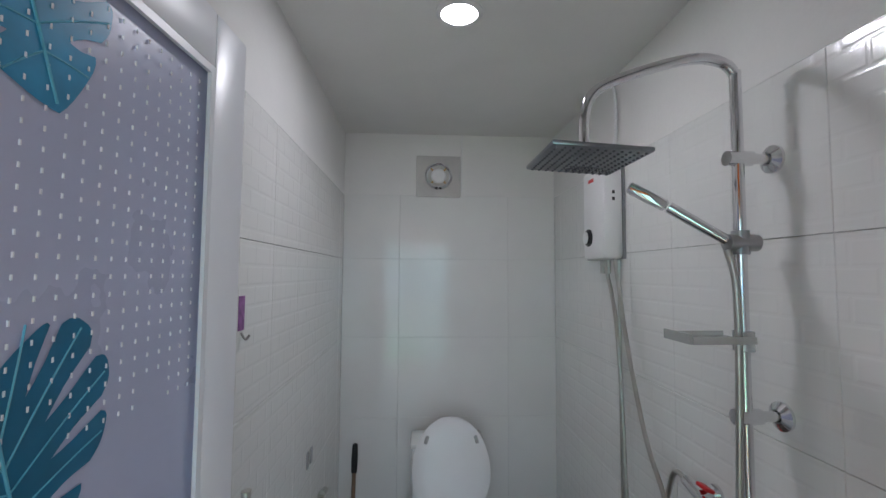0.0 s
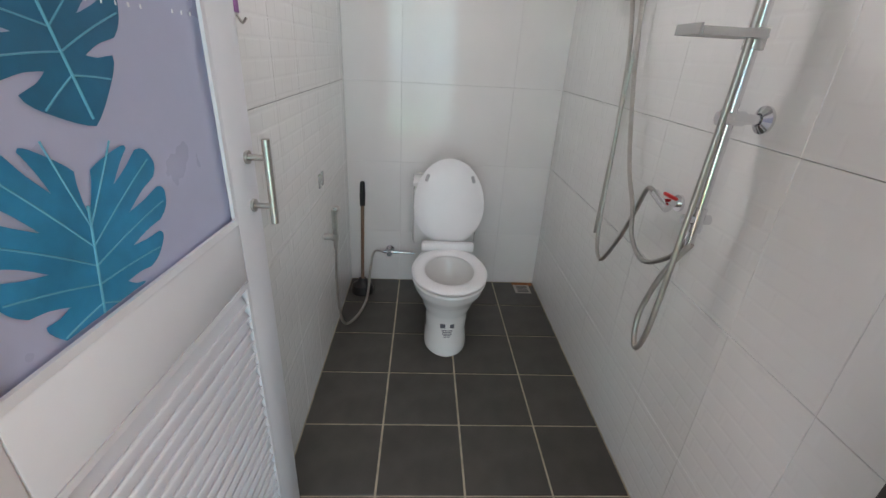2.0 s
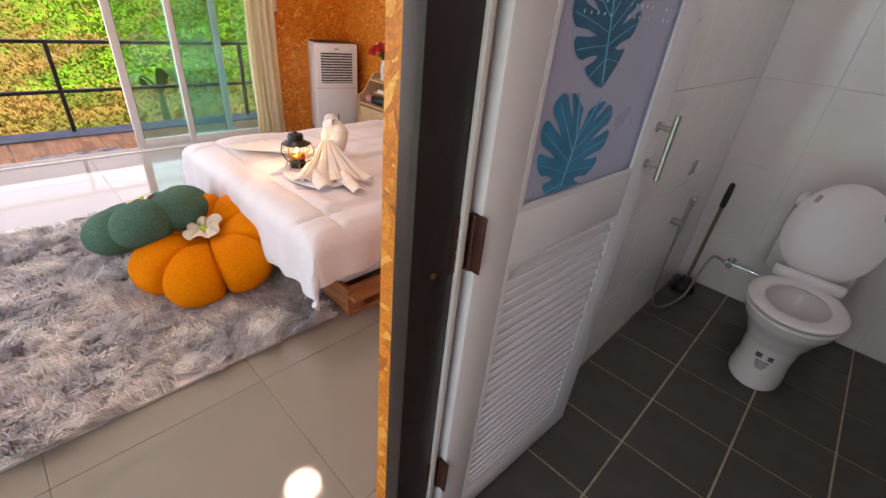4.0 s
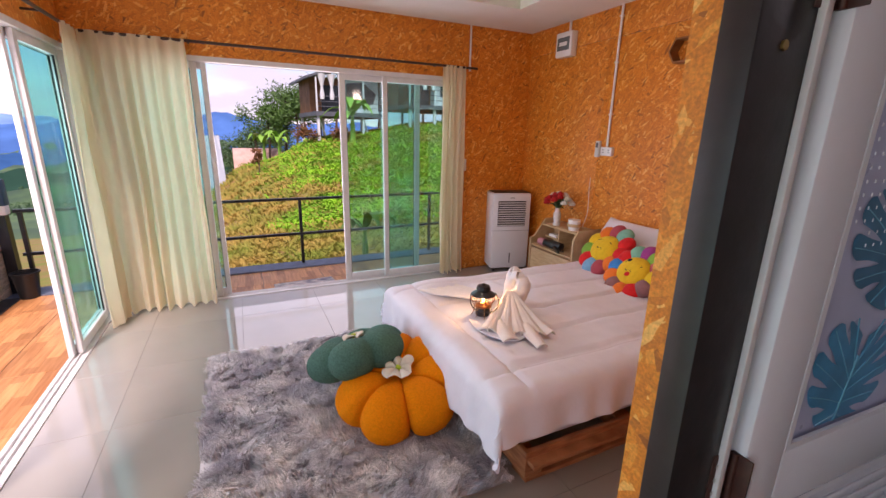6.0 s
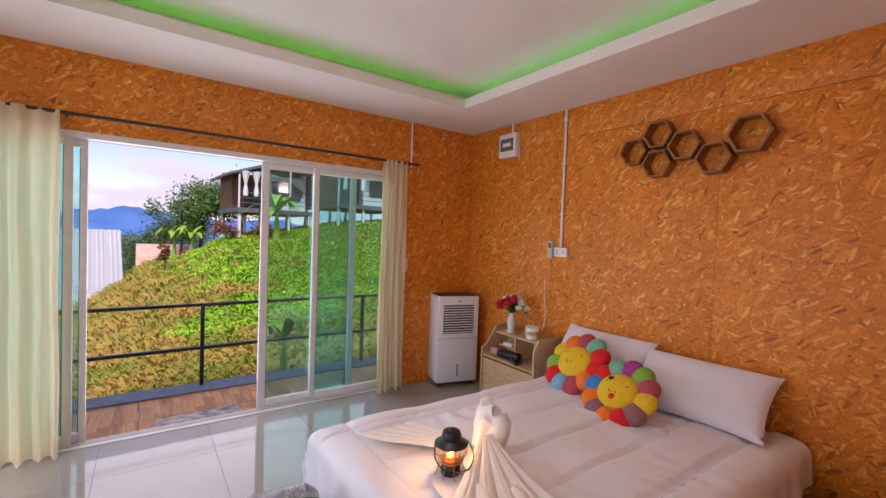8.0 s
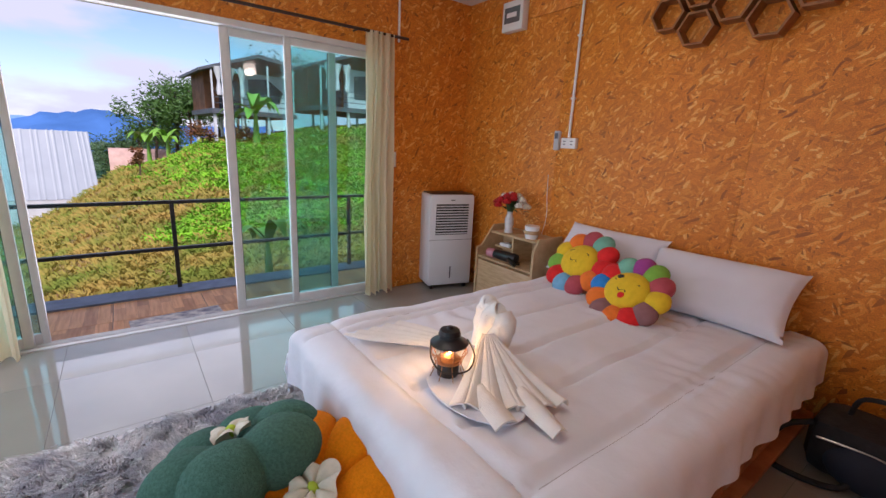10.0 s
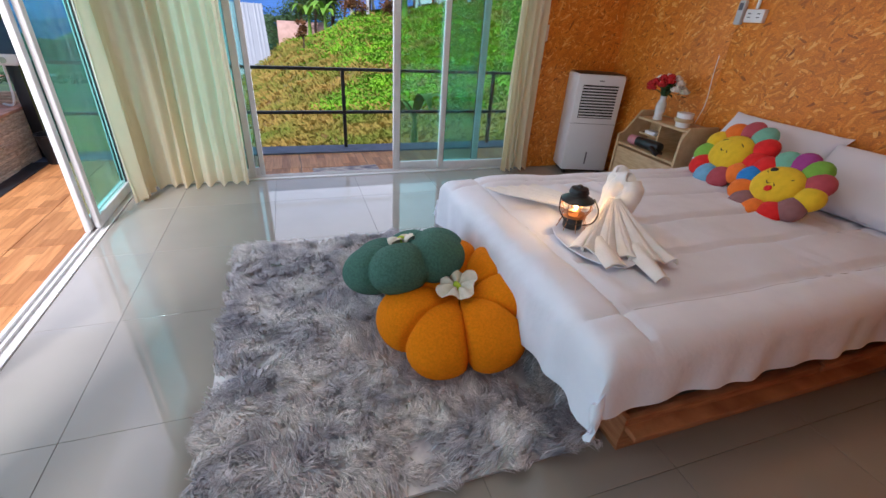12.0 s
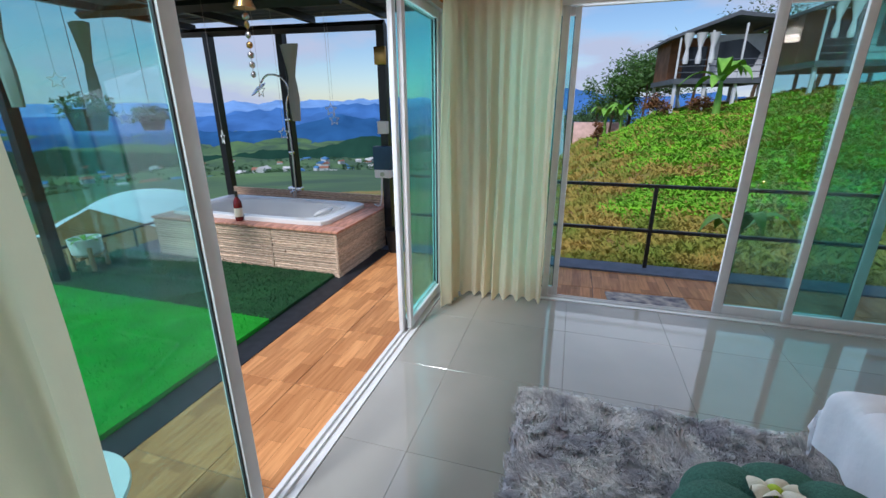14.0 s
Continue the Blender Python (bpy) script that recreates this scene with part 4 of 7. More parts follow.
def duvet_at(u, v):
    """Cloth laid over the mattress: past an edge it rolls over and hangs in soft folds."""
    X, Y = BX0 - 0.26 + u * (BX1 - BX0 + 0.50), BY0 - 0.30 + v * (BY1 - BY0 + 0.28)
    ox = BX0 - X if X < BX0 else max(0.0, X - BX1)
    sx = -1 if X < BX0 else 1
    oy = max(0.0, BY0 - Y)
    r = 0.07
    def roll(o):
        q = min(o / r, math.pi / 2)
        out, down = r * math.sin(q), r * (1 - math.cos(q))
        rest = max(0.0, o - r * math.pi / 2)
        return out, down + rest, rest
    ax, dx, rx = roll(ox)
    ay, dy, ry = roll(oy)
    d = math.hypot(dx, dy)
    hang = min(1.0, d / 0.25)
    x = (BX0 if sx < 0 else BX1) + sx * ax if ox else X
    y = BY0 - ay if oy else Y
    wave = noise.noise(Vector((X * 5.0, Y * 5.0, 0))) * 0.35 + math.sin(Y * 15 + X * 3) * 0.35
    wave2 = noise.noise(Vector((X * 6.0, Y * 3.0, 4))) * 0.5 + math.sin(X * 17 + 1.0) * 0.3
    if ox:
        x += sx * hang * (0.018 + 0.026 * wave + 0.009 * math.sin(Y * 34 + 4 * noise.noise(Vector((Y * 2, 0, 1)))))
    if oy:
        y -= hang * (0.006 + 0.024 * wave2 + 0.009 * math.sin(X * 38 + 4 * noise.noise(Vector((X * 2, 0, 6)))))
    z = BT - d
    # quilt channels, a border seam and rumples
    flat = max(0.0, 1 - d / 0.08)
    seam = min(abs(((X - BX0 - 0.12) / 0.255) % 1.0), 1 - abs(((X - BX0 - 0.12) / 0.255) % 1.0)) * 0.255
    inside = 1.0 if BX0 + 0.08 < X < BX1 - 0.1 and Y > BY0 + 0.12 else 0.0
    z -= inside * 0.017 * math.exp(-(seam / 0.011) ** 2)
    for e in (abs(Y - BY0 - 0.10), abs(X - BX1 + 0.10), abs(X - BX0 - 0.06)):
        z -= 0.011 * math.exp(-(e / 0.010) ** 2) * flat
    z += flat * 0.016 * noise.noise(Vector((X * 3.2, Y * 3.2, 1.5))) + 0.004 * noise.noise(Vector((X * 16, Y * 7, 8)))
    z += 0.011 * flat * math.sin(Y * 55 + 6 * noise.noise(Vector((X * 5, Y * 3, 2)))) * max(0, noise.noise(Vector((X * 3, Y * 2.2, 9))) + 0.1)
    return x, y, max(z, 0.14 + 0.03 * wave)


duvet = thing("duvet", (0, 0, 0), "white quilted duvet hanging over the bed's edges", "duvet")
part("cover", sheet(duvet_at, 110, 130, thick=0.012), LINEN, duvet)
STITCH = mat("quilt_stitching", (0.50, 0.49, 0.53), 0.9, vary=0.1, scale=60)


def on_duvet(X, Y, lift=0.0005):
    p = Vector(duvet_at((X - BX0 + 0.26) / (BX1 - BX0 + 0.50), (Y - BY0 + 0.30) / (BY1 - BY0 + 0.28)))
    return p + Vector((0, 0, lift))


for k in range(5):
    X = BX0 + 0.12 + 0.255 * k
    if BX0 + 0.08 < X < BX1 - 0.1:
        part("seam", tube([on_duvet(X, BY0 + 0.14 + (BY1 - BY0 - 0.2) * q / 40) for q in range(41)], 0.0016, 5), STITCH, duvet)
part("border_seam", tube([on_duvet(BX0 + 0.08 + (BX1 - BX0 - 0.18) * q / 30, BY0 + 0.10) for q in range(31)], 0.0016, 5), STITCH, duvet)
for X in (BX0 + 0.06, BX1 - 0.10):
    part("border_seam", tube([on_duvet(X, BY0 + 0.10 + (BY1 - BY0 - 0.16) * q / 40) for q in range(41)], 0.0016, 5), STITCH, duvet)


def pillow(name, at, w, h, d, rx, rz, label):
    def f(u, v):
        a, b = u * 2 - 1, v * 2 - 1
        t = max(0.0, (1 - abs(a) ** 2.6) * (1 - abs(b) ** 2.6)) ** 0.45
        k = 1 - 0.10 * (1 - abs(a) ** 2) * abs(b) ** 3
        kk = 1 - 0.07 * (1 - abs(b) ** 2) * abs(a) ** 3
        return a * w / 2 * kk, b * h / 2 * k, t * d / 2 + 0.004 * noise.noise(Vector((a * 4, b * 5, w * 9)))
    bm = sheet(f, 34, 24)
    sheet(lambda u, v: (f(u, v)[0], f(u, v)[1], -f(u, v)[2] + 0.001), 34, 24, bm)
    bmesh.ops.remove_doubles(bm, verts=bm.verts[:], dist=0.0015)
    return solid(name, bm, PILLOW_COT, label, "pillow", "pillows on the bed", at=pose(*at, rx, 0, rz))


pillow("pillow", (-1.19, 2.80, 0.60), 0.70, 0.40, 0.15, 42, 3, "white cotton pillow propped against the strand board wall")
pillow("pillow", (-1.86, 2.86, 0.61), 0.70, 0.40, 0.15, 50, -2, "white cotton pillow behind the flower cushions")

RAINBOW = {n: mat("plush_" + n, c, 0.92, vary=0.12, scale=30, bump=0.3, bump_scale=240, sheen=0.05) for n, c in dict(yellow=(0.80, 0.52, 0.01), orange=(0.88, 0.19, 0.015), red=(0.74, 0.014, 0.012), green=(0.20, 0.45, 0.05), mint=(0.18, 0.47, 0.34), rose=(0.46, 0.07, 0.09), blue=(0.015, 0.22, 0.60), sky=(0.17, 0.42, 0.62), purple=(0.36, 0.05, 0.26), taupe=(0.29, 0.13, 0.13)).items()}
FACE_INK = mat("black_stitching", (0.01, 0.01, 0.01), 0.7)


def blob(rx, ry, rz, seg=18, rings=10, bm=None, m=None):
    bm2 = bmesh.new()
    bmesh.ops.create_uvsphere(bm2, u_segments=seg, v_segments=rings, radius=1, matrix=Matrix.Diagonal((rx, ry, rz, 1)))
    return moved(bm2, m) if m else bm2


def flower_cushion(at, r, rx, rz, colours, label, eyes):
    c = thing("flower_cushion", at, label, "cushion", "flower cushions", turn=rz, tilt=(rx, 0))
    n = len(colours)
    for k, name in enumerate(colours):
        a = 2 * math.pi * k / n
        part("petal", blob(r * 0.31, r * 0.30, r * 0.20, m=pose(r * 0.72 * math.cos(a), r * 0.72 * math.sin(a), 0.0, 0, 0, math.degrees(a))), RAINBOW[name], c)
    fc = part("face", blob(r * 0.56, r * 0.50, r * 0.23, 26, 14, m=pose(0, 0, 0.018)), RAINBOW["yellow"], c, "yellow plush face")
    top = r * 0.23 + 0.018
    for sx in (-0.4, 0.4):
        pts = [(r * (sx * 0.55 + q * 0.10), r * (0.14 + (0.05 if eyes else -0.05) * (1 - q * q)), top - 0.006 - 0.012 * abs(sx)) for q in (-1, 0, 1)]
        part("eye", tube(pts, 0.003, 6), FACE_INK, fc)
    part("mouth", tube([(r * q * 0.10, r * (-0.12 + 0.03 * math.sin(q * 4)), top - 0.004) for q in (-1.2, -0.6, 0, 0.6, 1.2)], 0.003, 6), FACE_INK, fc)
    if not eyes:
        part("cheek", blob(r * 0.085, r * 0.085, 0.005, 12, 8, m=pose(0.01, -r * 0.24, top - 0.006)), RAINBOW["red"], fc)
        part("eye_dot", blob(r * 0.09, r * 0.07, 0.005, 12, 8, m=pose(-r * 0.22, r * 0.22, top - 0.010)), FACE_INK, fc)
    return c


flower_cushion((-1.84, 2.60, 0.60), 0.225, 48, -8, ["red", "red", "mint", "rose", "orange", "yellow", "green", "red", "sky", "rose", "orange"], "round plush cushion shaped like a flower with rainbow petals", True)
flower_cushion((-1.44, 2.45, 0.56), 0.215, 46, -4, ["yellow", "rose", "green", "purple", "mint", "red", "blue", "orange", "taupe", "orange", "red", "taupe"], "rainbow flower cushion with a stitched winking face", False)


def pumpkin(name, at, r, h, n, material, tilt, turn, label):
    c = thing(name, at, label, "cushion", "pumpkin cushions", turn=turn, tilt=tilt)
    def f(u, v):
        a, p = 2 * math.pi * u, math.pi * v
        groove = abs(math.cos(a * n / 2)) ** 0.45
        lobe = 0.77 + 0.23 * groove
        s = math.sin(p) ** 0.62
        rho = r * s * lobe * (1 + 0.03 * noise.noise(Vector((math.cos(a) * 2, math.sin(a) * 2, r * 9))))
        z = h * math.cos(p) * (1 - 0.62 * math.exp(-(rho / (0.34 * r)) ** 2)) * (0.82 + 0.18 * groove)
        return rho * math.cos(a), rho * math.sin(a), z
    part("body", sheet(f, 126, 34, close_u=True), material, c)
    # pale star-shaped top and stalk
    star = sheet(lambda u, v: (lambda a, q: (q * math.cos(a), q * math.sin(a), f(u, 0.03 + 0.13 * v)[2] + 0.006 - 0.003 * v))(2 * math.pi * u, max(0.001, v) * r * 0.27 * (0.86 + 0.14 * math.cos(4 * 2 * math.pi * u))), 48, 6, close_u=True)
    part("top_patch", star, CREAM, c, "cream star-shaped patch")
    part("stalk", blob(0.022, 0.014, 0.02, 12, 8, m=pose(0, 0, h * 0.5 + 0.03)), LIME, c, "lime green stalk")
    return c


pumpkin("pumpkin_cushion", (-1.40, 0.80, 0.185), 0.338, 0.14, 7, ORANGE, (14, 8), 15, "plump orange boucle pumpkin cushion on the rug")
pumpkin("pumpkin_cushion", (-1.635, 0.64, 0.272), 0.268, 0.115, 6, TEAL, (-6, -22), 40, "sage green pumpkin cushion leaning on the orange one")

# shaggy rug
RX0, RX1, RY0, RY1 = -2.37, -0.79, -0.12, 1.08
RUG = mat("grey_shag", (0.95, 0.92, 0.89), 0.95, scale=7.0, colour2=(0.44, 0.43, 0.48), vary=0.2, bump_scale=40, sheen=0.3)
rug = thing("rug", (0, 0, 0), "shaggy mottled grey rug on the polished floor", "rug")
part("backing", blk(RX0, RX1, RY0, RY1, 0.001, 0.014, bevel=0.004), RUG, rug)
shade_by_island(RUG, 0.5, 1.25)
rng = np.random.default_rng(3)
NB, NC = 90000, 1700
# strands gather into locks, each lock combed its own way
kx, ky = rng.uniform(RX0, RX1, NC), rng.uniform(RY0, RY1, NC)
kl = np.array([noise.noise(Vector((a * 4, b * 4, 0))) for a, b in zip(kx, ky)]) * 5.0 + rng.normal(0, 0.55, NC) - 0.8
lock = rng.integers(0, NC, NB)
px, py = np.clip(kx[lock] + rng.normal(0, 0.019, NB), RX0, RX1), np.clip(ky[lock] + rng.normal(0, 0.020, NB), RY0, RY1)
lean = kl[lock] + rng.normal(0, 0.22, NB)
ln = rng.uniform(0.034, 0.060, NB)
reach = ln * rng.uniform(0.6, 0.95, NB)
hx, hy = np.cos(lean), np.sin(lean)
hz = 0.014 + ln * rng.uniform(0.3, 0.75, NB)
wd = rng.uniform(0.0012, 0.0026, NB)
base = np.stack([px, py, np.full(NB, 0.012)], 1)
side = np.stack([-hy * wd, hx * wd, np.zeros(NB)], 1)
midp = base + np.stack([hx * reach * 0.45, hy * reach * 0.45, (hz - 0.012) * 0.85], 1)
tip = base + np.stack([hx * reach, hy * reach, (hz - 0.012) * 0.9], 1)
pull = np.stack([kx[lock] + np.cos(kl[lock]) * 0.045, ky[lock] + np.sin(kl[lock]) * 0.045, tip[:, 2]], 1)
tip = tip * 0.4 + pull * 0.6
tip[:, 2] += rng.uniform(-0.006, 0.016, NC)[lock]
verts = np.stack([base - side, base + side, midp + side * 0.8, midp - side * 0.8, tip], 1).reshape(-1, 3)
faces = []
for i in range(NB):
    q = i * 5
    faces += [(q, q + 1, q + 2, q + 3), (q + 3, q + 2, q + 4)]
me = bpy.data.meshes.new("pile")
me.from_pydata(verts.tolist(), [], faces)
me.materials.append(RUG)
pile = tagged(new("pile", me), kind="stuff")
pile.parent = rug

# lantern on the bed
lan = thing("lantern", (-1.415, 1.275, 0.463), "black railway lantern with copper wire guard, lit", "lantern", turn=-20)
part("base_ring", tube([(0.066 * math.cos(a), 0.066 * math.sin(a), 0.004) for a in np.linspace(0, 2 * math.pi, 13)[:-1]], 0.0028, 8, True), COPPER, lan)
part("fount", lathe([(0, 0.012), (0.036, 0.012), (0.038, 0.018), (0.038, 0.05), (0.033, 0.058), (0, 0.06)], 28), LANTERN_BLACK, lan)
part("burner", lathe([(0.036, 0.058), (0.042, 0.062), (0.042, 0.072), (0.024, 0.082), (0.012, 0.09), (0, 0.09)], 28), COPPER, lan)
g = part("globe", lathe([(0.032, 0.074), (0.042, 0.088), (0.045, 0.105), (0.041, 0.125), (0.033, 0.138)], 28), CLEAR, lan, "clear glass globe")
g.visible_shadow = False
for dx in (-0.010, 0.012):
    part("flame", blob(0.0065, 0.005, 0.015, 12, 8, m=pose(dx, 0, 0.106)), glow("warm_flame", (1.0, 0.50, 0.12), 40.0) if dx < 0 else bpy.data.materials["warm_flame"], lan)
part("hood", lathe([(0.066, 0.128), (0.066, 0.132), (0.044, 0.145), (0.036, 0.150), (0.036, 0.172), (0.033, 0.178), (0.012, 0.182), (0.008, 0.190), (0.0, 0.191)], 32), LANTERN_BLACK, lan)
part("hood_band", lathe([(0.0375, 0.158), (0.039, 0.162), (0.0375, 0.166)], 32), LANTERN_BLACK, lan)
for k in range(8):
    a = 2 * math.pi * k / 8
    part("guard_wire", tube([(q * math.cos(a), q * math.sin(a), z) for q, z in ((0.066, 0.004), (0.046, 0.05), (0.050, 0.075), (0.062, 0.10), (0.058, 0.13))], 0.0017, 6), COPPER, lan)
for z, q in ((0.064, 0.047), (0.10, 0.063)):
    part("guard_ring", tube([(q * math.cos(a), q * math.sin(a), z) for a in np.linspace(0, 2 * math.pi, 13)[:-1]], 0.0018, 6, True), COPPER, lan)
part("bail", tube([(0.0, 0.066, 0.135), (0.05, 0.075, 0.10), (0.085, 0.04, 0.065), (0.085, -0.04, 0.065), (0.05, -0.075, 0.10), (0.0, -0.066, 0.135)], 0.003, 8), LANTERN_BLACK, lan)

# towel folded into a swan
swan = thing("towel_swan", (-1.46, 1.46, 0.462), "white towel folded into a swan, its skirt spread over the duvet", "towel")


def neck(points, radii, bm=None):
    pts = [Vector(p) for p in points]
    def f(u, v):
        t = v * (len(pts) - 1)
        i = min(int(t), len(pts) - 2)
        s = t - i
        p = pts[i].lerp(pts[i + 1], s)
        if 0 < i < len(pts) - 2 or True:
            a, b = pts[max(i - 1, 0)], pts[min(i + 2, len(pts) - 1)]
            p = 0.5 * (2 * pts[i] + (pts[i + 1] - a) * s + (2 * a - 5 * pts[i] + 4 * pts[i + 1] - b) * s * s + (3 * pts[i] - a - 3 * pts[i + 1] + b) * s ** 3)
        d = (pts[i + 1] - pts[i]).normalized()
        up = Vector((1, 0.25, 0))
        up = (up - d * up.dot(d)).normalized()
        e = d.cross(up)
        r = radii[i] + (radii[i + 1] - radii[i]) * s
        r *= 1 + 0.06 * math.sin(v * 40)
        a = 2 * math.pi * u
        return p + (up * math.cos(a) + e * math.sin(a)) * r
    return sheet(f, 18, 48, bm, close_u=True)


part("neck", neck([(0.05, 0.0, 0.02), (0.06, 0.03, 0.09), (0.075, 0.05, 0.15), (0.05, 0.05, 0.195), (0.01, 0.04, 0.17), (0.005, 0.02, 0.10), (0.02, 0.0, 0.02)], [0.05, 0.046, 0.042, 0.034, 0.036, 0.036, 0.03]), TOWEL, swan)
part("head", neck([(-0.03, 0.03, 0.03), (-0.05, 0.06, 0.12), (-0.05, 0.07, 0.18), (-0.015, 0.06, 0.205), (0.02, 0.05, 0.16), (0.03, 0.03, 0.08)], [0.035, 0.04, 0.036, 0.032, 0.032, 0.026]), TOWEL, swan)


def skirt(u, v):
    a = radians(-62 + 66 * u)
    r = 0.04 + 0.33 * v * (1 - 0.10 * math.sin(math.pi * u))
    fold = math.sin(u * math.pi * 9) * 0.014 * v
    z = 0.115 * (1 - v) ** 1.6 + 0.012 + abs(fold) * 1.2 + 0.02 * v * (1 - v)
    return 0.03 + r * math.cos(a) - fold * math.sin(a), -0.005 + r * math.sin(a) * 0.9 + fold * math.cos(a), z


part("skirt", sheet(skirt, 90, 26, thick=0.006), TOWEL, swan)
part("tail", sheet(lambda u, v: (0.28 + 0.20 * v, -0.07 - 0.05 * v + (u - 0.5) * 0.09 * (1 - 0.4 * v), 0.012 + 0.03 * (1 - (2 * u - 1) ** 2) * (1 - 0.5 * v)), 12, 12, thick=0.006), TOWEL, swan)
part("tail", sheet(lambda u, v: (0.20 + 0.17 * v, -0.17 - 0.05 * v + (u - 0.5) * 0.08, 0.012 + 0.03 * (1 - (2 * u - 1) ** 2) * (1 - 0.5 * v)), 12, 12, thick=0.006), TOWEL, swan)
part("under_sheet", sheet(lambda u, v: (0.17 + 0.20 * (0.2 + 0.8 * v) * math.cos(2 * math.pi * u), -0.17 + 0.13 * (0.2 + 0.8 * v) * math.sin(2 * math.pi * u), 0.008), 30, 5, close_u=True, thick=0.004), LINEN, swan)
part("wing", sheet(lambda u, v: (-0.06 - 0.36 * v, -0.05 - 0.17 * v + (u - 0.5) * (0.10 + 0.20 * v), 0.010 + 0.012 * math.sin(u * 15 + v * 4) ** 2 + 0.02 * (1 - v)), 40, 16, thick=0.005), TOWEL, swan)

# air cooler
COOLER_W = mat("cooler_white", (0.74, 0.75, 0.77), 0.35, vary=0.03)
cool = thing("air_cooler", (-3.222, 2.685, 0.0), "white tower air cooler with dark louvres on castors", "air cooler", turn=74.8)
part("body", blk(-0.205, 0.205, 0.0, 0.26, 0.04, 0.846, bevel=0.018), COOLER_W, cool)
part("top_panel", blk(-0.19, 0.19, 0.02, 0.24, 0.846, 0.853, bevel=0.003), BLACK_PLASTIC, cool)
part("grille_recess", blk(-0.15, 0.15, -0.003, 0.002, 0.50, 0.765, bevel=0.001), BLACK_PLASTIC, cool)
for i in range(11):
    z = 0.513 + i * 0.0235
    part("louvre", moved(blk(-0.148, 0.148, -0.006, 0.002, -0.0045, 0.0045), pose(0, -0.003, z, 12, 0, 0)), COOLER_W, cool)
part("logo_bar", blk(-0.02, 0.02, -0.002, 0.001, 0.795, 0.803), INK, cool)
part("water_gauge", blk(-0.006, 0.006, -0.002, 0.002, 0.10, 0.21, bevel=0.001), INK, cool)
part("seam", blk(-0.203, 0.203, -0.001, 0.001, 0.452, 0.455), INK, cool)
for x in (-0.16, 0.16):
    for y in (0.04, 0.22):
        part("castor", rod((x - 0.012, y, 0.02), (x + 0.012, y, 0.02), 0.02, seg=16), BLACK_PLASTIC, cool)

# bedside shelf with its things
ns = thing("bedside_shelf", (-2.58, 2.83, 0.0), "pale wood stepped bedside shelf with open compartments", "shelf")
part("side_panel", prism([(-0.15, 0.0), (0.15, 0.0), (0.15, 0.64), (-0.10, 0.64), (-0.15, 0.56)], 0, 0.018), SHELF_WOOD, ns).matrix_local = Matrix(((0, 0, 1, 0.285), (1, 0, 0, 0), (0, 1, 0, 0), (0, 0, 0, 1)))
part("side_panel", prism([(-0.15, 0.0), (0.15, 0.0), (0.15, 0.64), (0.02, 0.64), (-0.10, 0.48), (-0.15, 0.46)], 0, 0.018), SHELF_WOOD, ns).matrix_local = Matrix(((0, 0, 1, -0.305), (1, 0, 0, 0), (0, 1, 0, 0), (0, 0, 0, 1)))
part("divider", blk(0.02, 0.034, -0.08, 0.14, 0.40, 0.60), SHELF_WOOD, ns)
part("back_panel", blk(-0.287, 0.285, 0.135, 0.148, 0.02, 0.62), SHELF_WOOD, ns)
for z, x0 in ((0.06, -0.287), (0.385, -0.287), (0.60, -0.19)):
    part("shelf_board", blk(x0, 0.285, -0.14 if z < 0.5 else -0.10, 0.135, z, z + 0.016, bevel=0.002), SHELF_WOOD, ns)
part("small_shelf", blk(-0.18, 0.02, -0.06, 0.135, 0.49, 0.503), SHELF_WOOD, ns)
part("drawer", blk(-0.28, 0.28, -0.145, 0.12, 0.08, 0.37, bevel=0.004), SHELF_WOOD, ns)
solid("phone_box", blk(-0.05, 0.05, -0.03, 0.03, 0, 0.025, bevel=0.003), WHITE_PLASTIC, "small white box on the bedside shelf", "box", at=pose(-2.66, 2.80, 0.503))
dry = thing("hair_dryer", (-2.60, 2.74, 0.401), "black and pink folding hair dryer lying on the shelf", "hair dryer", turn=6)
part("barrel", moved(lathe([(0.0, -0.13), (0.032, -0.13), (0.036, -0.09), (0.04, 0.0), (0.036, 0.08), (0.0, 0.09)], 20), pose(0.02, 0, 0.042, 0, 90, 0)), BLACK_PLASTIC, dry)
part("nozzle", moved(lathe([(0.036, -0.13), (0.038, -0.135), (0.034, -0.20), (0.0, -0.20)], 20), pose(0.02, 0, 0.042, 0, 90, 0)), mat("dusty_pink_plastic", (0.52, 0.22, 0.26), 0.35), dry, "dusty pink nozzle")
part("handle", rod((0.05, -0.03, 0.035), (0.15, -0.09, 0.02), 0.018, 0.015, 14), BLACK_PLASTIC, dry)
part("cord", tube([(0.15, -0.09, 0.02), (0.16, -0.10, 0.01), (0.11, -0.06, 0.012), (0.14, -0.02, 0.012), (0.09, 0.03, 0.012)], 0.005, 8), BLACK_PLASTIC, dry)
vase = thing("flower_vase", (-2.655, 2.80, 0.616), "white vase of red and white artificial roses", "vase")
part("vase", lathe([(0.0, 0), (0.032, 0), (0.034, 0.01), (0.026, 0.03), (0.036, 0.07), (0.034, 0.11), (0.02, 0.145), (0.024, 0.165), (0.02, 0.166)], 24), mat("glazed_white", (0.72, 0.70, 0.70), 0.15, vary=0.2, scale=30), vase)
ROSE = {"red": mat("rose_red", (0.55, 0.012, 0.015), 0.7, vary=0.3, scale=40), "white": mat("rose_white", (0.78, 0.74, 0.66), 0.7, vary=0.12, scale=40)}
FOL = mat("dark_green_leaf", (0.03, 0.09, 0.02), 0.5, vary=0.4, scale=30)
rr = random.Random(5)
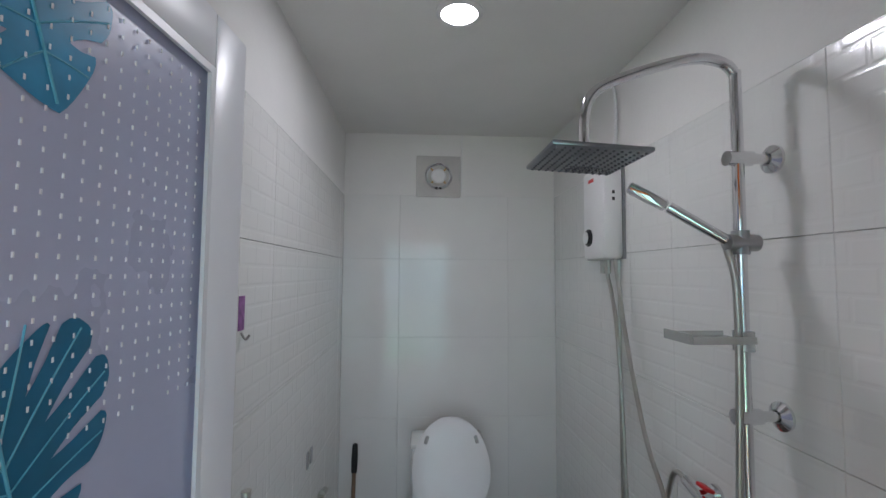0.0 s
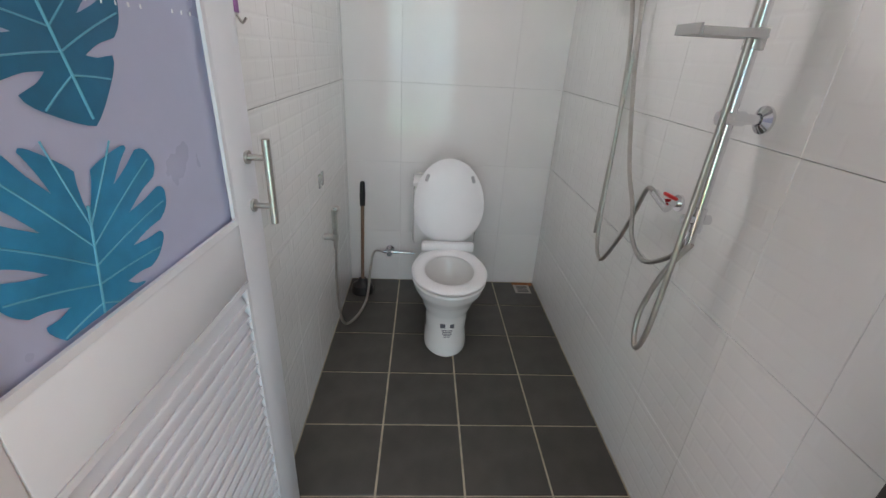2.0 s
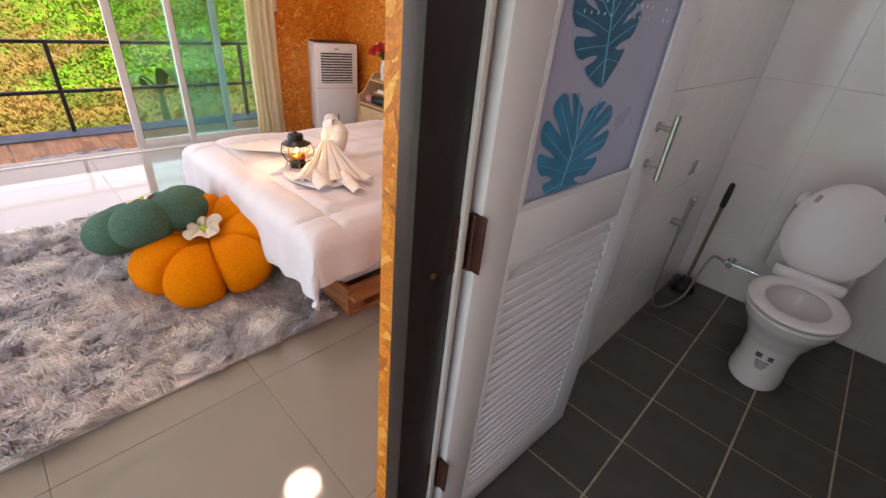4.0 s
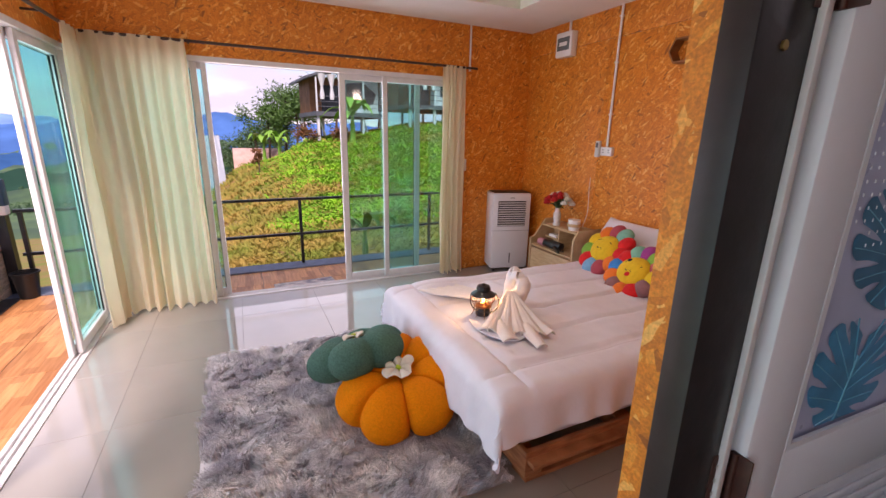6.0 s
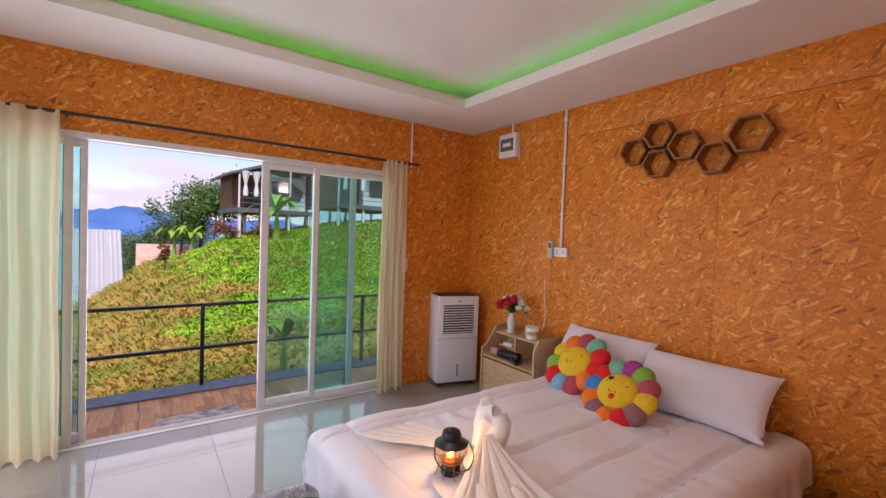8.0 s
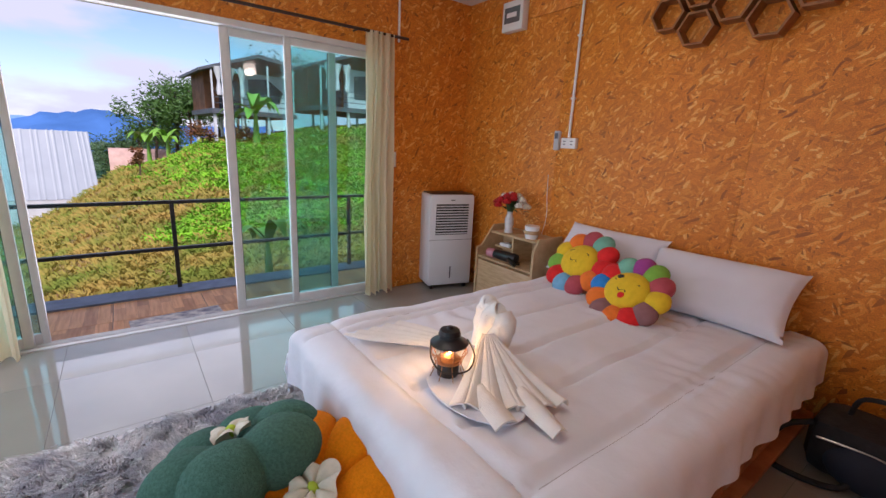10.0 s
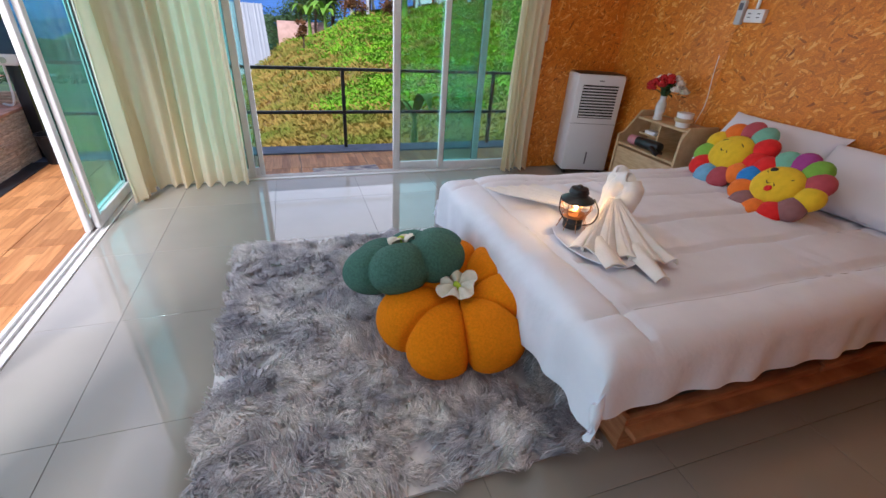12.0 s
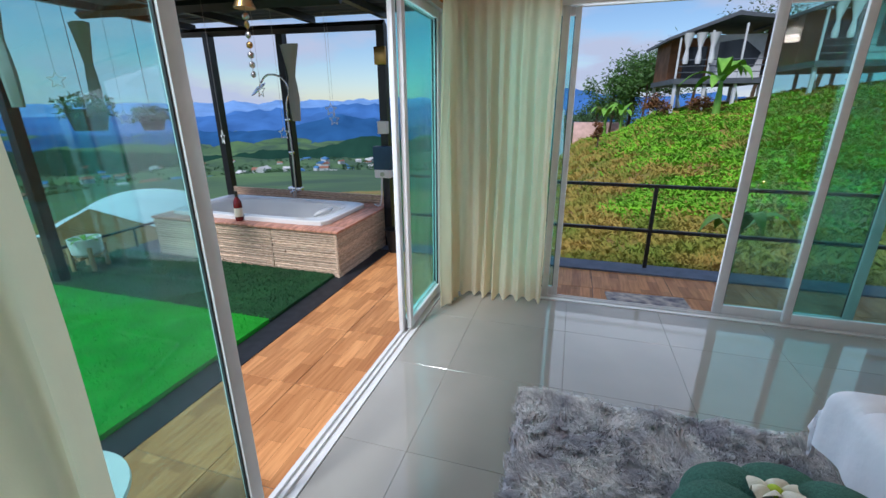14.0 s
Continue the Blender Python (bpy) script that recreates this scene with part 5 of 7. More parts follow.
for k in range(17):
    a, q = k * 2.39996, 0.125 * math.sqrt((k + 0.5) / 17)
    x, y, z = q * math.cos(a), q * math.sin(a), 0.29 - q * q * 5.0 + rr.uniform(-0.008, 0.008)
    bm = bmesh.new()
    for ring, (cnt, rad, ht) in enumerate(((4, 0.010, 0.014), (5, 0.019, 0.006), (6, 0.026, -0.004))):
        for i in range(cnt):
            b = 2 * math.pi * i / cnt + ring
            b2 = blob(0.013, 0.006, 0.014, 8, 6, m=pose(x + rad * math.cos(b), y + rad * math.sin(b), z + ht, 18 * ring, 0, math.degrees(b) + 90))
            tmp = bpy.data.meshes.new("tmp")
            b2.to_mesh(tmp)
            b2.free()
            bm.from_mesh(tmp)
            bpy.data.meshes.remove(tmp)
    part("rose", bm, ROSE["red" if k % 5 in (0, 2) else "white"], vase)
for k in range(26):
    a, q = rr.uniform(0, 6.28), rr.uniform(0.03, 0.125)
    bm = sheet(lambda u, v: ((v - 0.5) * 0.07, (u - 0.5) * 0.028 * math.sin(math.pi * (0.08 + v * 0.9)), 0.008 * math.sin(v * 3)), 3, 6)
    part("leaf", moved(bm, pose(q * math.cos(a), q * math.sin(a), 0.19 + rr.uniform(-0.02, 0.06), 0, rr.uniform(-40, 10), math.degrees(a))), FOL, vase)
part("stems", rod((0, 0, 0.14), (0, 0, 0.27), 0.016, 0.05, 10), FOL, vase)
pot = thing("lidded_pot", (-2.42, 2.80, 0.655), "white pot with a pale wooden collar on the shelf", "pot")
part("pot", lathe([(0, -0.039), (0.045, -0.039), (0.052, 0.02), (0.054, 0.055), (0.0, 0.056)], 28), WHITE_PLASTIC, pot)
part("collar", lathe([(0.053, -0.005), (0.060, -0.003), (0.062, 0.02), (0.054, 0.022)], 28), SHELF_WOOD, pot)
part("cable", tube([(0.05, 0.05, 0.0), (0.02, 0.12, 0.12), (-0.03, 0.16, 0.3), (-0.05, 0.18, 0.42)], 0.002, 6), WHITE_PLASTIC, pot)

# fittings on the head wall
brk = thing("breaker_box", (-2.93, YN, 2.23), "white circuit breaker box on the strand board wall", "breaker box")
part("case", blk(-0.105, 0.105, -0.07, 0, -0.105, 0.105, bevel=0.008), WHITE_PLASTIC, brk)
part("window", blk(-0.08, 0.08, -0.074, -0.069, -0.05, 0.06, bevel=0.003), mat("smoky_cover", (0.16, 0.18, 0.19), 0.15), brk, "smoky cover")
part("switch_row", blk(-0.05, 0.05, -0.077, -0.073, -0.012, 0.02), WHITE_PLASTIC, brk)
part("conduit", rod((0.02, -0.02, 0.105), (0.02, -0.02, 0.2), 0.011, seg=10), WHITE_PLASTIC, brk)
cnd = thing("cable_conduit", (-2.327, YN, 0), "white cable conduit running up the wall", "conduit")
part("pipe", rod((0.0, -0.012, 1.345), (0.0, -0.012, HC), 0.010, seg=10), WHITE_PLASTIC, cnd)
for z in (1.6, 2.0, 2.34):
    part("clip", blk(-0.016, 0.016, -0.025, 0, z, z + 0.012, bevel=0.002), WHITE_PLASTIC, cnd)
cn2 = thing("cable_conduit", (XW, 2.28, 0), "white cable conduit above the curtain", "conduit")
part("pipe", rod((0.012, 0, 2.02), (0.012, 0, HC), 0.009, seg=10), WHITE_PLASTIC, cn2)
out = thing("power_outlet", (-2.315, YN, 1.305), "white double power outlet on the wall", "outlet")
part("plate", blk(-0.062, 0.062, -0.035, 0, -0.036, 0.036, bevel=0.005), WHITE_PLASTIC, out)
for x in (-0.03, 0.03):
    for z in (-0.008, 0.012):
        part("socket", blk(x - 0.010, x + 0.010, -0.037, -0.034, z - 0.002, z + 0.003), BLACK_PLASTIC, out)
rem = thing("remote_control", (-2.425, YN, 1.315), "white remote control in a wall holder", "remote")
part("body", blk(-0.022, 0.022, -0.03, 0, -0.06, 0.075, bevel=0.006), mat("grey_white_plastic", (0.58, 0.60, 0.62), 0.4), rem)
part("button_pad", blk(-0.014, 0.014, -0.032, -0.029, 0.02, 0.06), INK, rem)
sw = solid("light_switch", blk(0, 0.012, -0.035, 0.035, -0.06, 0.06, bevel=0.004), WHITE_PLASTIC, "white light switch on the strand board", "switch", at=pose(XW, 2.24, 1.12))


def hexagon(x, z, r):
    h = thing("hexagon_shelf", (x, YN, z), "brown wooden honeycomb wall shelf, open fronted", "shelf", "honeycomb shelves")
    for k in range(6):
        a0, a1 = radians(60 * k), radians(60 * k + 60)
        o = [(r * math.cos(a0), r * math.sin(a0)), (r * math.cos(a1), r * math.sin(a1)), (r * 0.87 * math.cos(a1), r * 0.87 * math.sin(a1)), (r * 0.87 * math.cos(a0), r * 0.87 * math.sin(a0))]
        part("side", moved(prism(o, 0, 0.085), pose(0, 0, 0, 90, 0, 0)), HEX_WOOD, h)


for x, z, r in ((-1.715, 2.0, 0.092), (-1.555, 2.09, 0.094), (-1.555, 1.905, 0.094), (-1.393, 1.998, 0.096), (-1.228, 1.90, 0.098), (-1.055, 2.01, 0.112)):
    hexagon(x, z, r)


def curtain(at, width, height, turn, folds, label, sway=0.0, seed=0):
    c = thing("curtain", at, label, "curtain", "cream curtains", turn=turn)
    def f(u, v):
        x = (u - 0.5) * width * (1 + sway * v)
        amp = (0.018 + 0.020 * v) * (1 + 0.9 * noise.noise(Vector((u * 6, v * 0.8, seed + 5)))) * (1 - 0.5 * math.exp(-((v - 0.0) / 0.06) ** 2))
        y = amp * math.sin(u * folds * 2 * math.pi + 6.0 * noise.noise(Vector((u * 3, v * 0.9, seed)))) + 0.02 * noise.noise(Vector((u * 5, v * 2, seed + 3)))
        return x + 0.012 * noise.noise(Vector((u * 8, v * 3, seed + 7))), y, -height * v + 0.012 * math.sin(u * folds * 2 * math.pi) * (1 if v > 0.99 else 0)
    part("cloth", sheet(f, int(folds * 12), 40), CURTAIN, c)
    part("heading", sheet(lambda u, v: (f(u, 0)[0], f(u, v * 0.06)[1] * 1.02 - 0.002, -0.085 * v * 1.0 + 0.012), int(folds * 12), 3), CURTAIN, c)
    return c


curtain((XW + 0.10, -0.43, 2.03), 0.62, 2.01, 90, 8, "cream voile curtain gathered beside the balcony door", 0.02, 1)
curtain((XW + 0.10, 2.07, 2.03), 0.24, 2.01, 90, 5, "cream voile curtain gathered at the balcony door's end", 0.15, 2)
curtain((-3.27, YS + 0.10, 2.03), 0.26, 2.01, 0, 5, "cream voile curtain gathered in the glazed corner", 0.05, 3)
curtain((-0.70, YS + 0.10, 2.03), 0.50, 2.01, 0, 7, "cream voile curtain drawn back from the terrace door", 0.03, 4)
rodw = thing("curtain_rod", (XW + 0.09, 0, 2.035), "dark brown curtain rod above the balcony doors", "curtain rod")
part("rod", rod((0, YS + 0.12, 0), (0, 2.32, 0), 0.011, seg=12), BROWN_ROD, rodw)
for y in (-0.1, 0.75, 1.9):
    part("bracket", rod((-0.09, y, 0), (0, y, 0), 0.007, seg=8), BROWN_ROD, rodw)
rods = thing("curtain_rod", (0, YS + 0.09, 2.035), "dark brown curtain rod above the terrace doors", "curtain rod")
part("rod", rod((XW + 0.12, 0, 0), (0.3, 0, 0), 0.011, seg=12), BROWN_ROD, rods)
for x in (-2.9, -1.6, -0.2):
    part("bracket", rod((x, -0.09, 0), (x, 0, 0), 0.007, seg=8), BROWN_ROD, rods)
cl = thing("ceiling_lamp", (-1.65, 1.19, HC + 0.16), "round scalloped ceiling lamp, lit", "lamp")
part("plate", moved(lathe([(0.0, 0.0), (0.10, 0.0), (0.10, 0.02), (0.0, 0.02)], 32), pose(0, 0, 0, 180, 0, 0)), WHITE_PLASTIC, cl)
part("shade", sheet(lambda u, v: (lambda a, q: (q * math.cos(a), q * math.sin(a), -0.02 - 0.06 * math.cos(v * math.pi / 2)))(2 * math.pi * u, max(0.001, 0.15 * math.sin(v * math.pi / 2) * (1 + 0.05 * math.cos(18 * 2 * math.pi * u) * v))), 108, 10, close_u=True), glow("warm_opal", (1.0, 0.90, 0.78), 5.0), cl, "lit opal glass shade")
DOORMAT = mat("printed_doormat", (0.78, 0.70, 0.60), 0.95, scale=14, colour2=(0.20, 0.18, 0.22), vary=0.2, bump=0.3, bump_scale=200)
solid("doormat", blk(-0.15, 0.15, -0.29, 0.29, 0, 0.014, bevel=0.005), DOORMAT, "flat printed doormat on the terrace tiles", "doormat", at=pose(-3.80, 0.66, -0.08, 0, 0, 4))
BAG_CLOTH = mat("black_nylon", (0.012, 0.012, 0.014), 0.75, vary=0.3, scale=25, bump=0.3, bump_scale=120)
bag = thing("travel_bag", (-0.48, 2.74, 0.0), "black soft travel bag beside the bed", "bag")
part("body", moved(blk(-0.20, 0.20, -0.15, 0.15, 0.0, 0.25, bevel=0.07), pose(0, 0, 0)), BAG_CLOTH, bag)
part("strap", tube([(-0.19, -0.10, 0.20), (-0.27, -0.17, 0.16), (-0.30, -0.22, 0.03), (-0.20, -0.24, 0.012), (-0.06, -0.20, 0.02), (-0.02, -0.15, 0.08)], 0.013, 8), BAG_CLOTH, bag)
part("zip", tube([(-0.16, -0.152, 0.17), (0.0, -0.155, 0.185), (0.16, -0.152, 0.17)], 0.004, 6), STEEL, bag)
part("handle", tube([(-0.10, 0, 0.25), (-0.07, -0.02, 0.34), (0.05, -0.02, 0.35), (0.09, 0, 0.25)], 0.010, 8), BAG_CLOTH, bag)
part("pocket", moved(blob(0.13, 0.06, 0.09, 18, 10), pose(0, -0.14, 0.10)), mat("dark_navy_cloth", (0.012, 0.018, 0.035), 0.8), bag)
bin_ = solid("waste_bin", lathe([(0, 0), (0.10, 0), (0.13, 0.27), (0.135, 0.27), (0.125, 0.265), (0.095, 0.01), (0, 0.01)], 28), mat("dark_grey_bin", (0.035, 0.033, 0.032), 0.5), "dark grey waste bin in the corner by the bed", "bin", at=pose(-0.30, 2.84, 0))


# ---- outdoors ----
def step(a, b, v):
    t = min(1.0, max(0.0, (v - a) / (b - a)))
    return t * t * (3 - 2 * t)


def curve(table, v):
    for (a, p), (b, q) in zip(table, table[1:]):
        if v <= b:
            return p + (q - p) * max(0.0, v - a) / (b - a)
    return table[-1][1]


def ground_z(x, y):
    """Height of the land: a grassy hill beside the house, a valley past the terrace."""
    d, az = math.hypot(x + 0.4, y - 0.4), math.degrees(math.atan2(y - 0.4, -x - 0.4))
    crest = curve(((-30, -4.0), (-8, -2.6), (-5, -1.9), (0, -0.55), (4, -0.05), (8, 0.85), (14, 1.1), (21, 1.75), (40, 2.4), (180, 2.4)), az)
    hill = -0.75 + (crest + 0.75) * step(4.5, 24, d) + (max(0.0, d - 22) * 0.06 * step(4, 12, az) if d < 60 else 2.3 * step(4, 12, az))
    hill -= step(26, 70, d) * (4.0 + 8 * (1 - step(4, 14, az))) + step(60, 500, d) * 50
    valley = curve(((0, -0.9), (6, -0.95), (12, -1.9), (30, -5.0), (100, -15), (400, -56), (900, -92), (1800, -110), (4600, -110)), d)
    w = step(-22, -8, az) if az < 120 else 0.0
    rough = 0.10 * noise.noise(Vector((x * 0.7, y * 0.7, 0))) * step(5, 9, d) + step(20, 80, d) * d * 0.02 * noise.noise(Vector((x * 0.012, y * 0.012, 5)))
    return hill * w + valley * (1 - w) + rough


EARTH = mat("hillside_earth", (0.27, 0.15, 0.05), 0.95, scale=0.9, colour2=(0.17, 0.20, 0.02), vary=0.3, bump=0.6, bump_scale=9)
FIELD = mat("valley_woods_and_fields", (0.028, 0.075, 0.035), 0.95, scale=0.02, colour2=(0.085, 0.17, 0.05), vary=0.5, bump=0.8, bump_scale=0.25)
rings = [4.4, 5, 5.6, 6.3] + [7 * 1.085 ** k for k in range(80)]
SEG = 240
gv = [(0.0, 0.4, -0.95)]
for r in rings:
    for k in range(SEG):
        a = 2 * math.pi * k / SEG
        x, y = -0.4 - r * math.cos(a), 0.4 + r * math.sin(a)
        # the land keeps clear below the terrace
        gv.append((x, y, min(ground_z(x, y), -0.45) if r < 6.4 else ground_z(x, y)))
gf, gm = [(0, 1 + k, 1 + (k + 1) % SEG) for k in range(SEG)], [0] * SEG
for i in range(len(rings) - 1):
    for k in range(SEG):
        a, b = 1 + i * SEG, 1 + (i + 1) * SEG
        gf.append((a + k, b + k, b + (k + 1) % SEG, a + (k + 1) % SEG))
        gm.append(1 if rings[i] > 45 else 0)
me = bpy.data.meshes.new("ground")
me.from_pydata(gv, [], gf)
me.materials.append(EARTH)
me.materials.append(FIELD)
me.polygons.foreach_set("material_index", gm)
me.shade_smooth()
ground = tagged(new("ground", me), "grassy hillside falling to a wooded valley", kind="structure")


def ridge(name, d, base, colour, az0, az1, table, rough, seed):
    """A far mountain range beyond the valley, the haze of distance painted into its colour."""
    m = mat("hazed_range_" + name, colour, 1.0, scale=0.004, vary=0.25, bump=0.0, spec=0.0)
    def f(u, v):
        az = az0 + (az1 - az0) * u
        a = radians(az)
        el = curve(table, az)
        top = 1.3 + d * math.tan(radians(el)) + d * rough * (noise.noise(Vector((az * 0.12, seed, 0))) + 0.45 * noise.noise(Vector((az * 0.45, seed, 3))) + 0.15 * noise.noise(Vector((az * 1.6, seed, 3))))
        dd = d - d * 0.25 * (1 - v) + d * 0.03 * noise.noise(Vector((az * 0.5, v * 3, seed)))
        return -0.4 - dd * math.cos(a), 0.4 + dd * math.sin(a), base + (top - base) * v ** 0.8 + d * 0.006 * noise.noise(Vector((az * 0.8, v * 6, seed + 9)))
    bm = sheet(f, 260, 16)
    tagged(new("backdrop_" + name, to_mesh("backdrop", bm, m)), "forested mountain range in the distance, haze painted in as blue", kind="structure")


# farther ranges get a bluer, paler base colour in place of air haze
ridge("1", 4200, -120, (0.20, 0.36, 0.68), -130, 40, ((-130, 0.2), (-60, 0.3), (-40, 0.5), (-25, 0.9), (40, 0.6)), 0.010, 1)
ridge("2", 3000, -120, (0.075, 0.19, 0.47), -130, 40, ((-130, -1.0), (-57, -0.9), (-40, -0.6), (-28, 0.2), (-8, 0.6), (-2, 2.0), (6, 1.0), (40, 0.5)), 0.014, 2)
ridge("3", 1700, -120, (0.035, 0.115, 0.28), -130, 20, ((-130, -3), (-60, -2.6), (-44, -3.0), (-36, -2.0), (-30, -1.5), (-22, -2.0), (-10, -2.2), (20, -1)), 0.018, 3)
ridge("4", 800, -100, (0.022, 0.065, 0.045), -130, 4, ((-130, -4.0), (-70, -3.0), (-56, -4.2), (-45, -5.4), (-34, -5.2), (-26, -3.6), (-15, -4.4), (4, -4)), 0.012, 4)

# ground cover on the slope
rng = np.random.default_rng(11)


def cover(name, count, spots, height, width, colour, colour2, label):
    m = mat(name, colour, 0.8, scale=1.2, colour2=colour2, vary=0.3, bump_scale=6)
    pts = []
    while len(pts) < count:
        d, az = 4.6 + 21 * rng.random() ** 1.5, rng.uniform(-14, 40)
        x, y = -0.4 - d * math.cos(radians(az)), 0.4 + d * math.sin(radians(az))
        if x < -4.85 and spots(x, y, d, az) > rng.random():
            pts.append((x, y, ground_z(x, y) if d > 6.4 else min(ground_z(x, y), -0.45), d))
    v, f = [], []
    for x, y, z, d in pts:
        s = (0.6 + 0.8 * rng.random()) * (0.6 + d * 0.045)
        for _ in range(3):
            a, l = rng.uniform(0, 6.28), rng.uniform(0.3, 1.0)
            ca, sa = math.cos(a), math.sin(a)
            q = len(v)
            w, h = width * s, height * s
            v += [(x - sa * w, y + ca * w, z - 0.01), (x + sa * w, y - ca * w, z - 0.01), (x + ca * l * h + sa * w * 0.7, y + sa * l * h - ca * w * 0.7, z + h * 0.8), (x + ca * l * h * 1.5, y + sa * l * h * 1.5, z + h * 0.85)]
            f.append((q, q + 1, q + 2, q + 3))
    me = bpy.data.meshes.new(name)
    me.from_pydata(v, [], f)
    me.materials.append(m)
    return tagged(new(name, me), label, name.replace("_", " "), kind="stuff")


def lush(x, y, d, az):
    n = noise.noise(Vector((x * 0.45, y * 0.45, 2)))
    return step(3, 9, az + n * 6 + (d - 12) * 0.35) * step(8.0, 10.5, d + n * 2) * (0.9 if n > -0.35 else 0.25)


cover("clover", 30000, lush, 0.06, 0.030, (0.22, 0.50, 0.010), (0.12, 0.31, 0.010), "bright green low plants covering the slope")
cover("dry_grass", 20000, lambda x, y, d, az: (1 - 0.85 * lush(x, y, d, az)) * (0.35 + 0.65 * step(-0.2, 0.3, noise.noise(Vector((x, y, 7))))), 0.09, 0.014, (0.38, 0.25, 0.05), (0.16, 0.21, 0.02), "yellowing grass on the hillside")

# trees and shrubs
BARK = mat("grey_brown_bark", (0.12, 0.08, 0.05), 0.9, vary=0.4, scale=12, bump=0.5, bump_scale=40)
LEAFY = mat("tree_leaves", (0.035, 0.10, 0.016), 0.6, scale=3, colour2=(0.075, 0.17, 0.025), vary=0.4)
DARK_LEAFY = mat("dark_tree_leaves", (0.018, 0.055, 0.016), 0.65, scale=2, colour2=(0.04, 0.10, 0.02), vary=0.4)
BANANA = mat("banana_leaf", (0.20, 0.42, 0.045), 0.45, scale=4, colour2=(0.12, 0.30, 0.03), vary=0.2)
RUSTY = mat("rusty_foliage", (0.24, 0.085, 0.03), 0.8, scale=4, colour2=(0.12, 0.07, 0.02), vary=0.4)


def tree(x, y, h, r, material, seed, leaf=0.16, leaves=1100, label="leafy green tree on the hillside"):
    q = random.Random(seed)
    z0 = ground_z(x, y) - 0.05
    t = thing("tree", (x, y, z0), label, "tree", "hillside trees")
    bm = tube([(0, 0, 0), (0.03 * h, 0.02 * h, h * 0.3), (0.0, 0.04 * h, h * 0.6), (0.02 * h, 0, h * 0.85)], 0.022 * h, 8)
    tips = []
    for k in range(9):
        a, zz = q.uniform(0, 6.28), h * q.uniform(0.3, 0.75)
        e = Vector((math.cos(a) * r * q.uniform(0.5, 0.95), math.sin(a) * r * q.uniform(0.5, 0.95), zz + h * q.uniform(0.05, 0.28)))
        cyl(bm, (0.02 * h, 0.02 * h, zz), e, 0.010 * h, 0.003 * h, 6)
        tips.append(e)
    tips += [Vector((q.gauss(0, r * 0.3), q.gauss(0, r * 0.3), h * q.uniform(0.7, 1.0))) for _ in range(5)]
    part("trunk", bm, BARK, t)
    v, f = [], []
    for k in range(leaves):
        c = q.choice(tips) + Vector((q.gauss(0, r * 0.22), q.gauss(0, r * 0.22), q.gauss(0, r * 0.20)))
        a, b = Vector((q.gauss(0, 1), q.gauss(0, 1), q.gauss(0, 0.6))).normalized() * leaf * q.uniform(0.6, 1.3), Vector((q.gauss(0, 1), q.gauss(0, 1), q.gauss(0, 1))).normalized() * leaf * 0.38
        i = len(v)
        v += [c - a, c + b, c + a, c - b]
        f.append((i, i + 1, i + 2, i + 3))
    me = bpy.data.meshes.new("crown")
    me.from_pydata([tuple(p) for p in v], [], f)
    me.materials.append(material)
    o = new("crown", me)
    o.parent = t
    return t


def at_az(d, az):
    return -0.4 - d * math.cos(radians(az)), 0.4 + d * math.sin(radians(az))


for k, (d, az, h, r) in enumerate(((31, 5.2, 4.6, 1.7), (33, 7.4, 4.0, 1.6), (30, 3.2, 3.2, 1.4), (35, 9.5, 4.2, 1.7), (38, 1.6, 4.6, 1.8), (42, 0.2, 5.0, 2.0), (29, 6.6, 2.6, 1.3), (44, -0.8, 4.8, 2.0), (33, 11.5, 3.8, 1.6), (40, 4.0, 5.2, 2.0), (36, 17, 5.4, 2.2), (38, 22, 6.0, 2.4))):
    x, y = at_az(d, az)
    tree(x, y, h, r, DARK_LEAFY if k in (4, 5, 7, 10, 11) else LEAFY, k, 0.13, 2200)


def banana(x, y, h, seed, n=7, label="young banana plant with broad leaves"):
    q = random.Random(seed)
    t = thing("banana_plant", (x, y, ground_z(x, y) if math.hypot(x, y) > 6.5 else -0.47), label, "plant", "banana plants")
    part("stem", lathe([(0.0, 0), (0.06 * h, 0), (0.045 * h, h * 0.3), (0.02 * h, h * 0.55), (0, h * 0.56)], 12), BANANA, t)
    for k in range(n):
        a = 6.28 * k / n + q.uniform(-0.4, 0.4)
        rise, out = q.uniform(0.25, 0.75) * h * 0.6, q.uniform(0.35, 0.6) * h
        def f(u, v):
            w = 0.10 * h * math.sin(math.pi * min(1, 0.08 + v * 0.95)) ** 0.6 * (u - 0.5) * 2
            rr_, zz = out * v, h * 0.5 + rise * math.sin(v * 2.2) - 0.25 * h * v * v + abs(u - 0.5) * 0.04 * h
            return rr_ * math.cos(a) - w * math.sin(a), rr_ * math.sin(a) + w * math.cos(a), zz
        part("leaf", sheet(f, 4, 10), BANANA, t)


banana(*at_az(20.5, 13.6), 2.5, 1)
banana(-5.6, 1.75, 0.95, 2, 4)
banana(*at_az(28, 2.6), 2.0, 3, 8)
banana(*at_az(27, 4.4), 1.8, 4, 8)
x, y = at_az(19.5, 1.6)
tree(x, y, 1.15, 0.22, RUSTY, 77, 0.07, 700, "small rusty brown conifer on the slope")
x, y = at_az(22, 7.8)
tree(x, y, 0.9, 0.5, RUSTY, 81, 0.09, 700, "brown withered shrub on the hill crest")
x, y = at_az(22, 12.0)
tree(x, y, 0.7, 0.45, RUSTY, 82, 0.09, 500, "brown withered shrub by the banana plant")

